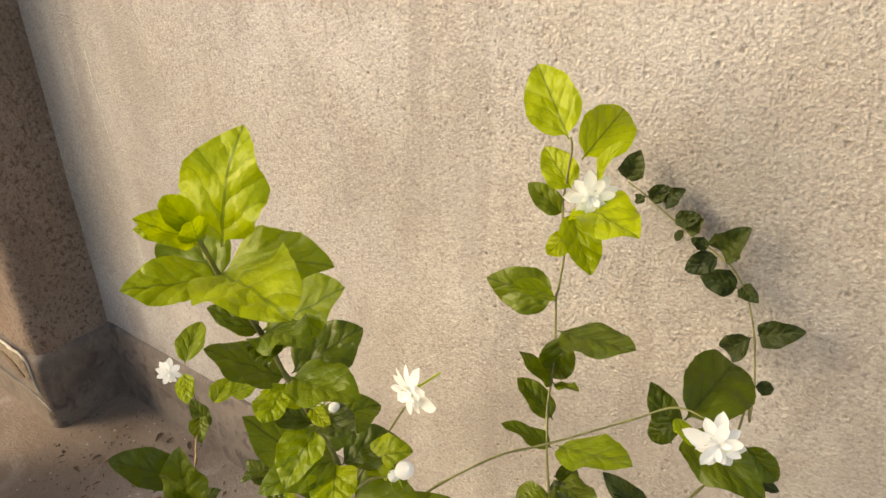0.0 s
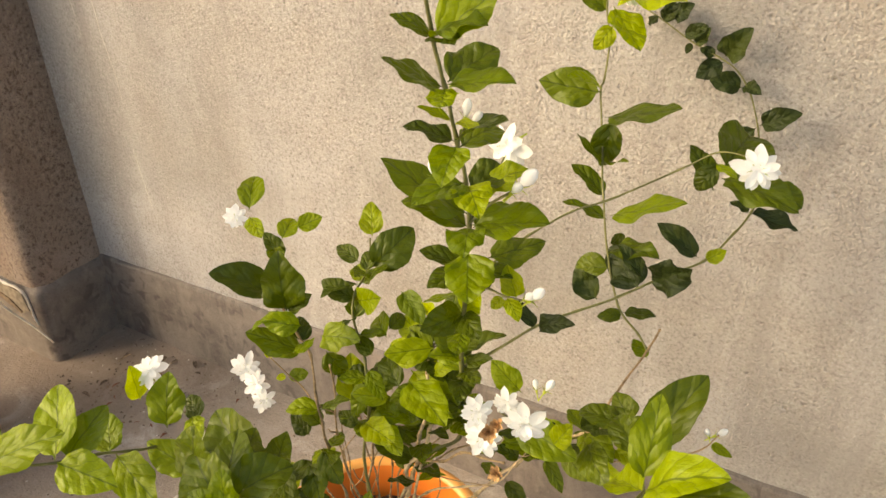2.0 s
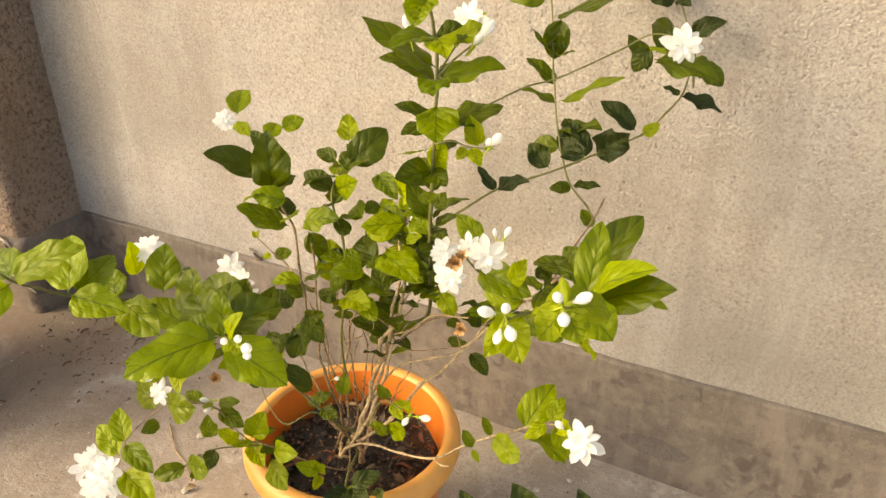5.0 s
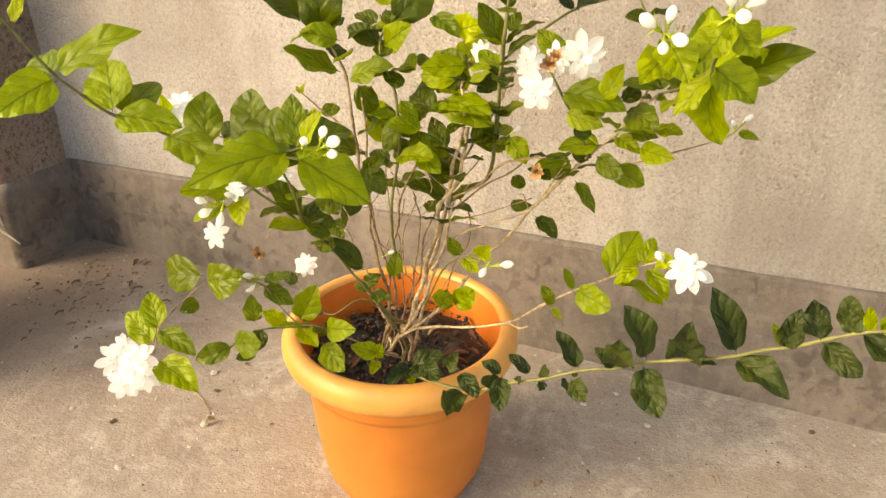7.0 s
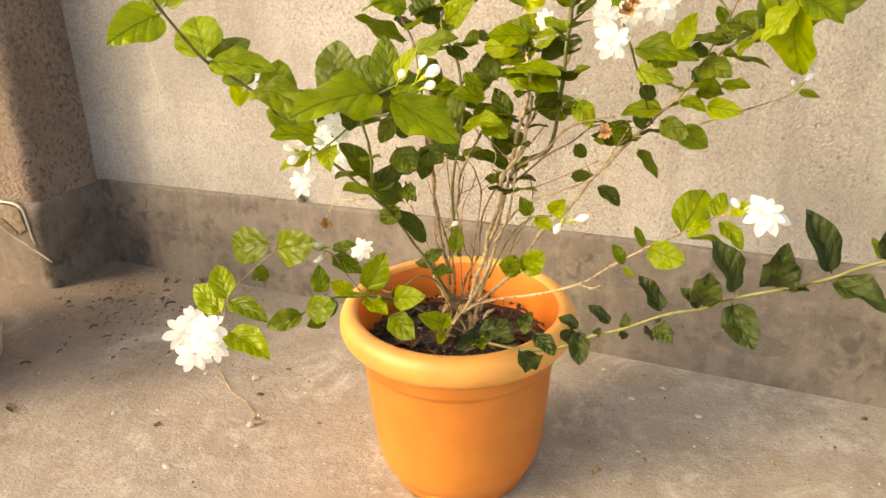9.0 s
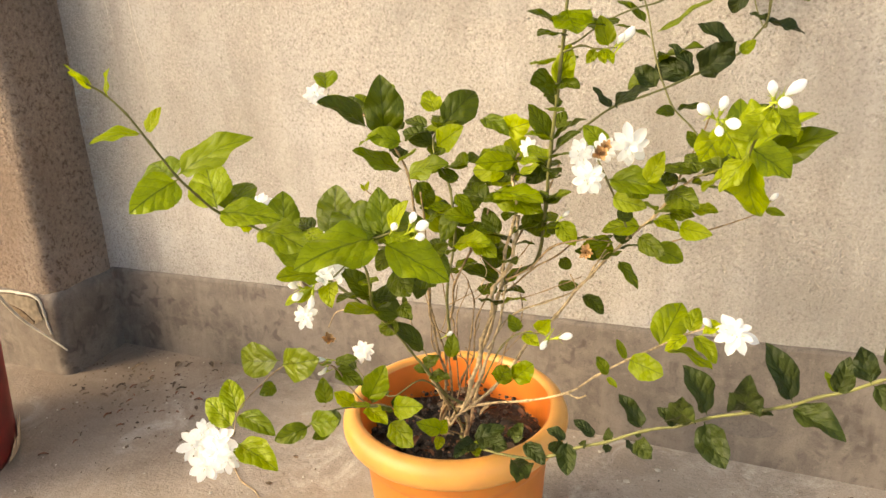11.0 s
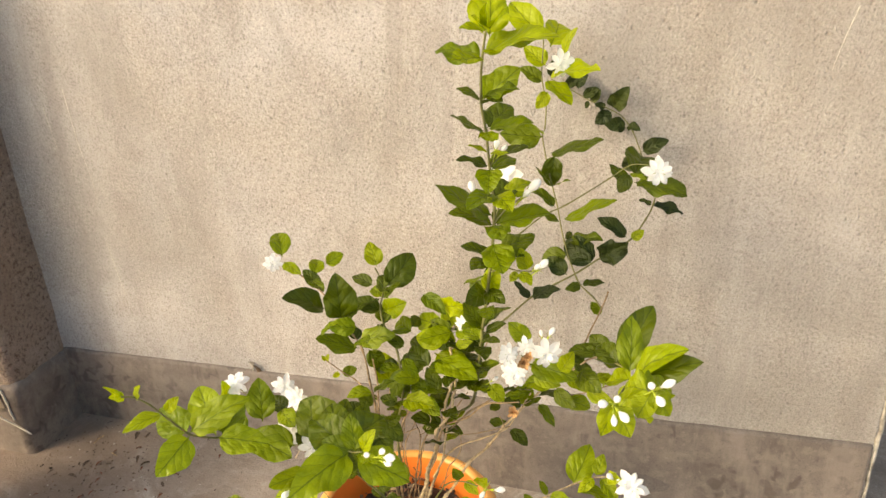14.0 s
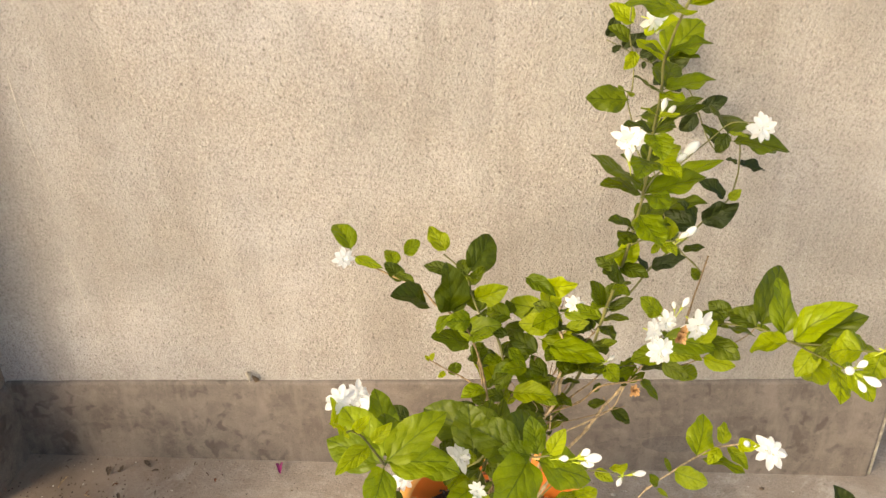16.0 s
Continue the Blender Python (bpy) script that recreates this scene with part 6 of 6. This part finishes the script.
def clod(bm, centre, size, rng):
    made = bmesh.ops.create_icosphere(bm, subdivisions=1, radius=size)["verts"]
    s = [rng.uniform(0.6, 1.4) for k in range(3)]
    for v in made:
        v.co = Vector((v.co.x * s[0], v.co.y * s[1], v.co.z * s[2] * 0.7)) * rng.uniform(0.75, 1.2) + centre


def curl(bm, long, wide, rise, rng):
    """A curled dry scrap."""
    grid = []
    for i in range(6):
        s = i / 5
        w = wide * math.sin(0.25 + s * 2.6) * rng.uniform(0.45, 1.0)
        grid.append([bm.verts.new((long * (s - 0.5), v * w, rise * (math.sin(s * 3.1) + 0.8 * v * v) + rng.uniform(0, 0.0012))) for v in (-1, 0, 1)])
    for a, b in zip(grid, grid[1:]):
        for j in range(2):
            bm.faces.new((a[j], a[j + 1], b[j + 1], b[j]))


RUST = plain_material("rust_brown_dry_leaf", (0.20, 0.075, 0.035), 0.85, 0.3, 90, 0.5, 0.001)
DARK_SCRAP = plain_material("dark_rotten_scrap", (0.13, 0.088, 0.056), 0.9, 0.35, 120, 0.6, 0.001)
TAN = plain_material("tan_dry_scrap", (0.36, 0.25, 0.14), 0.85, 0.25, 90, 0.5, 0.001)
STRAW = plain_material("pale_lime_chip", (0.50, 0.45, 0.38), 0.9, 0.15, 90, 0.4, 0.001)
MAGENTA = plain_material("magenta_fallen_petal", (0.34, 0.03, 0.17), 0.7, 0.25, 60, 0.3, 0.0006)

soil()
rng = random.Random(11)
bm = bmesh.new()
for k in range(230):
    a, r = rng.uniform(0, 6.28), 0.111 * math.sqrt(rng.random())
    clod(bm, Vector((POT_X + r * math.cos(a), POT_Y + r * math.sin(a), 0.196 + rng.uniform(0, 0.004))), rng.uniform(0.0018, 0.006), rng)
tagged(part("soil_crumbs", bm, SOIL, None, "dark crumbs and clods lying on the soil", smooth=False), category="soil", kind="stuff")
REDDISH = plain_material("reddish_brown_crumbs", (0.17, 0.085, 0.05), 0.8, 0.4, 200, 0.6, 0.001)
bm = bmesh.new()
for k in range(330):
    a, r = rng.uniform(0, 6.28), 0.111 * math.sqrt(rng.random())
    clod(bm, Vector((POT_X + r * math.cos(a), POT_Y + r * math.sin(a), 0.1985 + rng.uniform(0, 0.005))), rng.uniform(0.0007, 0.0026), rng)
tagged(part("bark_crumbs", bm, REDDISH, None, "reddish-brown bark crumbs scattered on the soil", smooth=False), category="soil", kind="stuff")
for mat, count, label in ((RUST, 26, "rust-brown dry leaf scrap lying on the soil"), (DARK_SCRAP, 14, "dark rotten leaf scrap lying on the soil"), (TAN, 6, "tan withered petal lying on the soil")):
    bm = bmesh.new()
    curl(bm, 0.022, 0.005, 0.003, rng)
    first = tagged(part("dry_leaf", bm, mat, None, label), category="dry leaf", group="litter on the soil")
    for k in range(count):
        a, r = rng.uniform(-2.4, 2.4), 0.107 * math.sqrt(rng.random())
        m = pose(POT_X + r * math.cos(a), POT_Y + r * math.sin(a), 0.2025 + rng.uniform(0, 0.004), rng.uniform(-35, 35), rng.uniform(-30, 30), rng.uniform(0, 360))
        if k == 0:
            first.matrix_basis = m
        else:
            copy_thing(first, m)

# ---- litter on the floor ----
def scraps(name, mat, label, group, spots, long, wide, rise):
    bm = bmesh.new()
    curl(bm, long, wide, rise, rng)
    first = tagged(part(name, bm, mat, None, label), category=name.replace("_", " "), group=group)
    for k, (x, y) in enumerate(spots):
        s = rng.uniform(0.5, 1.1)
        m = pose(x, y, 0.0012, 0, 0, rng.uniform(0, 360)) @ Matrix.Diagonal((s, s * rng.uniform(0.6, 1.2), s * rng.uniform(0.5, 1.1), 1))
        if k == 0:
            first.matrix_basis = m
        else:
            copy_thing(first, m)


scraps("dry_leaf", TAN, "curled tan dry leaf on the cement floor", "litter on the floor", [(-1.365, 0.735), (-1.30, 0.70)], 0.055, 0.008, 0.006)
scraps("dry_leaf", DARK_SCRAP, "dark shrivelled leaf scrap on the cement floor", "litter on the floor", [(-1.219, 0.789), (-1.196, 0.772), (-1.288, 0.768), (-1.265, 0.776), (-1.215, 0.69), (-1.24, 0.70), (-1.34, 0.66), (-1.345, 0.62), (-1.40, 0.62), (-1.213, 0.325), (-1.225, 0.337), (-1.142, 0.645)], 0.040, 0.010, 0.008)
scraps("dry_leaf", TAN, "small tan dried petal on the cement floor", "litter on the floor", [(-0.358, 0.51), (-0.145, 0.616), (-0.844, 0.438), (-0.27, 0.475), (-0.60, 0.20)], 0.016, 0.006, 0.005)
scraps("dry_leaf", DARK_SCRAP, "small dark dried petal on the cement floor", "litter on the floor", [(-0.304, 0.561), (-0.07, 0.679), (-0.10, 0.60), (-0.255, 0.47), (-0.20, 0.60), (-1.02, 0.60), (-1.16, 0.44)], 0.012, 0.004, 0.004)
scraps("fallen_petal", MAGENTA, "fallen magenta petal beside the skirting", "", [(-0.951, 0.785)], 0.026, 0.009, 0.008)
spots = [(rng.gauss(-1.24, 0.11), rng.gauss(0.67, 0.09)) for k in range(46)]
spots = [(x, min(y, 0.795)) for x, y in spots if x > -1.45 and not (x < -1.47 and y > 0.64)]
scraps("dry_leaf", DARK_SCRAP, "thin dark shred of dry leaf on the dirty floor corner", "litter on the floor", spots[:24], 0.017, 0.003, 0.0035)
scraps("dry_leaf", RUST, "thin rust-brown shred of dry leaf on the dirty floor corner", "litter on the floor", spots[24:], 0.015, 0.003, 0.0035)
bm = bmesh.new()
for k in range(620):
    near = rng.random() < 0.55
    x, y = (rng.gauss(-1.3, 0.13), rng.gauss(0.67, 0.10)) if near else (rng.uniform(-1.45, 0.15), rng.uniform(-0.1, 0.80))
    if y > 0.805 or x < -1.46 or (x + 1.496) ** 2 + (y - 0.33) ** 2 < 0.027 or (x - POT_X) ** 2 + (y - POT_Y) ** 2 < 0.012:
        continue
    clod(bm, Vector((x, y, 0.0008)), rng.uniform(0.0005, 0.0010) * rng.uniform(1, 3.1) if near else rng.uniform(0.0006, 0.0018), rng)
tagged(part("floor_crumbs", bm, DARK_SCRAP, None, "dark crumbs of soil strewn over the cement floor", smooth=False), category="crumbs", kind="stuff")
bm = bmesh.new()
for k in range(330):
    x, y = rng.uniform(-1.4, 0.15), rng.uniform(-0.1, 0.80)
    if (x + 1.496) ** 2 + (y - 0.33) ** 2 < 0.027 or (x - POT_X) ** 2 + (y - POT_Y) ** 2 < 0.012:
        continue
    clod(bm, Vector((x, y, 0.0006)), rng.uniform(0.0006, 0.0022), rng)
tagged(part("floor_grit", bm, STRAW, None, "pale lime grit strewn over the cement floor", smooth=False), category="grit", kind="stuff")

# loose chips and pebbles
def chips(name, mat, label, spots, size):
    for k, (x, y) in enumerate(spots):
        bm = bmesh.new()
        clod(bm, Vector((0, 0, 0)), size * rng.uniform(0.6, 1.1), rng)
        for v in bm.verts:
            v.co.z *= 0.6
        ob = tagged(part(name, bm, mat, None, label, smooth=False), category=name.replace("_", " "), group="chips on the floor")
        ob.matrix_basis = pose(x, y, 0.002, 0, 0, rng.uniform(0, 360))


chips("lime_chip", STRAW, "pale flake of lime lying on the cement floor", [(-0.849, 0.429), (-0.838, 0.535), (-0.956, 0.448), (-0.916, 0.537), (-0.84, 0.382), (-0.315, 0.576), (-0.309, 0.744), (-0.405, 0.763), (-0.902, 0.309), (-1.058, 0.378), (-0.25, 0.69), (-0.35, 0.70), (-0.72, 0.30), (-1.0, 0.52), (-0.12, 0.55)], 0.0065)
chips("pebble", DARK_SCRAP, "small dark pebble lying on the cement floor", [(-0.758, 0.47), (-0.88, 0.578), (-0.882, 0.502), (-0.03, 0.77), (-0.069, 0.685), (-0.219, 0.502), (-0.98, 0.38), (-0.68, 0.62), (-1.10, 0.55)], 0.0048)
bm = bmesh.new()
tube(bm, smooth_line([(-0.985, 0.535, 0.0015), (-0.955, 0.512, 0.004), (-0.927, 0.491, 0.002), (-0.89, 0.475, 0.003), (-0.856, 0.452, 0.0012)]), 0.0014, 0.0008, 6, 0.3)
tagged(part("dry_tendril", bm, TAN, None, "thin dry tendril lying on the cement floor"), category="dry twig")

# a dried scrap caught on the ledge of the skirting
bm = bmesh.new()
curl(bm, 0.026, 0.005, 0.004, rng)
scrap = tagged(part("dry_scrap", bm, DARK_SCRAP, None, "small dark dried scrap caught on the skirting ledge"), category="dry leaf")
scrap.matrix_basis = pose(-0.984, 0.806, SKIRT_Z + 0.010, 0, 75, 80) @ Matrix.Diagonal((1.5, 1.7, 1.5, 1))
bm = bmesh.new()
curl(bm, 0.024, 0.006, 0.004, rng)
petal = tagged(part("dry_petal", bm, STRAW, None, "pale shrivelled petal caught on the skirting ledge"), category="dry petal")
petal.matrix_basis = pose(-0.994, 0.808, SKIRT_Z + 0.020, 0, 70, 100) @ Matrix.Diagonal((1.4, 1.4, 1.4, 1))

# ---- the red bucket ----
BUCKET_RED = plain_material("old_red_plastic", (0.26, 0.028, 0.024), 0.5, 0.25, 18, 0.3, 0.002)
PINK_STRAP = plain_material("faded_pink_strap", (0.45, 0.17, 0.14), 0.6, 0.2, 40, 0.3, 0.001)
SACK = plain_material("torn_cream_sacking", (0.55, 0.42, 0.30), 0.9, 0.2, 60, 0.6, 0.002)
CORD = plain_material("dull_white_plastic_cord", (0.55, 0.50, 0.42), 0.5, 0.12, 60, 0.2, 0.0005)
bucket = tagged(new("red_bucket"), "old dull red plastic bucket torn at its base", "bucket")
bucket.matrix_basis = pose(-1.484, 0.33, 0)
bm = bmesh.new()
lathe(bm, [(0.001, 0.004), (0.150, 0.004), (0.156, 0.0), (0.159, 0.012), (0.161, 0.02), (0.176, 0.27), (0.177, 0.29), (0.173, 0.29), (0.157, 0.03), (0.001, 0.03)], 56)
for v in bm.verts:
    v.co += Vector((1, 1, 0)) * 0.004 * noise.noise(v.co * 14)
part("body", bm, BUCKET_RED, bucket)
bm = bmesh.new()
ring = [Vector((0.180 * math.cos(a), 0.180 * math.sin(a), 0.293)) for a in (2 * math.pi * k / 40 for k in range(41))]
tube(bm, ring, 0.008, 0.008, 8)
part("rim", bm, PINK_STRAP, bucket, "faded pink rolled rim")
bm = bmesh.new()
for k in range(16):
    a = radians(20 + 3.0 * k)
    r0 = 0.1635
    w, h = 0.010, 0.045 + 0.02 * noise.noise((k * 0.9, 2, 1)) - 0.0006 * (k - 8) ** 2
    p = Vector((r0 * math.cos(a), r0 * math.sin(a), 0.004))
    s = Vector((-math.sin(a), math.cos(a), 0)) * w * 0.55
    o = Vector((math.cos(a), math.sin(a), 0))
    q = [bm.verts.new(c) for c in (p - s, p + s, p + s * 0.6 + o * (0.006 + 0.003 * (k % 2)) + Vector((0, 0, h)), p - s * 0.6 + o * 0.005 + Vector((0, 0, h * 0.8)))]
    bm.faces.new(q)
part("torn_sacking", bm, SACK, bucket, "torn tan sacking at the base", smooth=False)
bm = bmesh.new()
tube(bm, smooth_line([(0.06, 0.166, 0.30), (0.085, 0.158, 0.320), (0.102, 0.148, 0.324), (0.120, 0.132, 0.310), (0.127, 0.124, 0.285)]), 0.007, 0.007, 8)
part("carrying_loop", bm, PINK_STRAP, bucket, "faded pink carrying loop")
bm = bmesh.new()
tube(bm, smooth_line([(0.100, 0.150, 0.316), (0.12, 0.142, 0.335), (0.142, 0.13, 0.37), (0.138, 0.135, 0.40), (0.128, 0.14, 0.41)]), 0.0018, 0.001, 6)
part("cord", bm, CORD, bucket, "white plastic cord end")
bm = bmesh.new()
line = smooth_line([(-0.02, 0.176, 0.30), (-0.05, 0.23, 0.27), (-0.064, 0.28, 0.18), (-0.053, 0.302, 0.131), (-0.014, 0.318, 0.092), (0.028, 0.322, 0.066)])
tube(bm, line, 0.0048, 0.0016, 6)
part("plastic_strip", bm, CORD, bucket, "dull white plastic strip hanging loose")

# ---- marks on the wall ----
CHIP = plain_material("pale_plaster_scar", (0.50, 0.46, 0.40), 0.9, 0.12, 120, 0.5, 0.001)
WALL = bpy.data.objects["wall_north"]


def scar(points, r):
    bm = bmesh.new()
    tube(bm, smooth_line(points, 8), r, r * 0.4, 6)
    for v in bm.verts:
        v.co += Vector((0.0012, 0, 0.0012)) * noise.noise(v.co * 160)
        v.co.y = WALL_Y + (v.co.y - WALL_Y) * 0.5
    part("plaster_scar", bm, CHIP, WALL, "pale scratched plaster scar")


scar([(-1.305, WALL_Y, 0.78), (-1.30, WALL_Y, 0.68), (-1.288, WALL_Y, 0.60), (-1.287, WALL_Y, 0.555)], 0.0009)
scar([(-1.36, WALL_Y, 0.74), (-1.352, WALL_Y, 0.66)], 0.0008)
scar([(-1.29, WALL_Y, 0.46), (-1.275, WALL_Y, 0.34)], 0.0008)
scar([(0.035, WALL_Y, 0.95), (0.022, WALL_Y, 0.90), (0.014, WALL_Y, 0.86)], 0.0009)

# a peeled patch on the pillar's skirting
BARE = plain_material("bare_tan_mortar", (0.25, 0.20, 0.15), 0.9, 0.2, 90, 0.5, 0.002)
FOOT = bpy.data.objects["skirting_pillar"]
FACE_Y = PILLAR_Y - 0.0125


def flake(outline, mat, label, proud=0.0015):
    bm = bmesh.new()
    front = [bm.verts.new((x, FACE_Y - proud, z)) for x, z in outline]
    rear = [bm.verts.new((x, FACE_Y + 0.006, z)) for x, z in outline]
    bm.faces.new(front)
    for i in range(len(outline)):
        j = (i + 1) % len(outline)
        bm.faces.new((front[i], rear[i], rear[j], front[j]))
    bmesh.ops.recalc_face_normals(bm, faces=bm.faces[:])
    part("peeled_patch", bm, mat, FOOT, label, smooth=False)


flake([(-1.625, 0.168), (-1.56, 0.172), (-1.515, 0.168), (-1.507, 0.125), (-1.53, 0.112), (-1.56, 0.128), (-1.60, 0.135)], BARE, "peeled bare tan patch")
flake([(-1.60, 0.150), (-1.56, 0.140), (-1.53, 0.118), (-1.535, 0.112), (-1.575, 0.128), (-1.605, 0.142)], DARK_SCRAP, "dark gouge", 0.004)
bm = bmesh.new()
tube(bm, smooth_line([(-1.63, FACE_Y, 0.172), (-1.56, FACE_Y, 0.177), (-1.512, FACE_Y, 0.172), (-1.500, FACE_Y, 0.14), (-1.494, FACE_Y, 0.095)]), 0.003, 0.002, 6, 0.3)
part("peeled_edge", bm, CHIP, FOOT, "pale raised edge of the peeled patch")

EDGE = plain_material("weathered_lime_edge", (0.40, 0.36, 0.30), 0.9, 0.25, 90, 0.5, 0.001)
# a darker oval patch on the skirting
DARK_CEMENT = cement_material("dark_grey_cement", (0.105, 0.088, 0.080), (0.165, 0.142, 0.128), (0.18, 0.155, 0.14))
bm = bmesh.new()
ring = [bm.verts.new((-0.197 + (0.056 + 0.006 * noise.noise((k * 0.5, 1, 0))) * math.cos(a), WALL_Y - 0.0092, 0.069 + (0.020 + 0.004 * noise.noise((k * 0.7, 5, 0))) * math.sin(a))) for k, a in enumerate(2 * math.pi * k / 28 for k in range(28))]
bm.faces.new(ring)
part("dark_oval", bm, DARK_CEMENT, bpy.data.objects["skirting_wall"], "dark oval patch", smooth=False)

# broken pale edge at the end of the wall
bm = bmesh.new()
line = [Vector((END_X + 0.001 + 0.003 * noise.noise((0, 0, k * 0.7)), WALL_Y + 0.002, 0.0 + k * 0.02)) for k in range(40)]
tube(bm, line, 0.0042, 0.0034, 6)
for v in bm.verts:
    v.co += Vector((1, 1, 0)) * 0.003 * noise.noise(v.co * 70)
part("broken_edge", bm, EDGE, WALL, "chipped pale lime edge")

# ---- beyond the end of the wall ----
slab("wall_far", END_X + 0.02, 1.9, -0.1, 2.4, 2.05, 2.6, PLASTER, "rough plastered wall beyond the corner")
CLAY = plain_material("dark_brown_clay", (0.13, 0.06, 0.03), 0.8, 0.3, 40, 0.4, 0.002)
bm = bmesh.new()
lathe(bm, [(0.001, 0.004), (0.07, 0.0), (0.08, 0.01), (0.13, 0.09), (0.145, 0.15), (0.13, 0.21), (0.095, 0.25), (0.10, 0.27), (0.112, 0.275), (0.105, 0.28), (0.088, 0.26), (0.085, 0.2), (0.001, 0.18)], 40)
jar = tagged(part("clay_jar", bm, CLAY, None, "dark brown clay jar standing behind the wall's end"), category="jar")
jar.matrix_basis = pose(0.40, 1.02, 0)
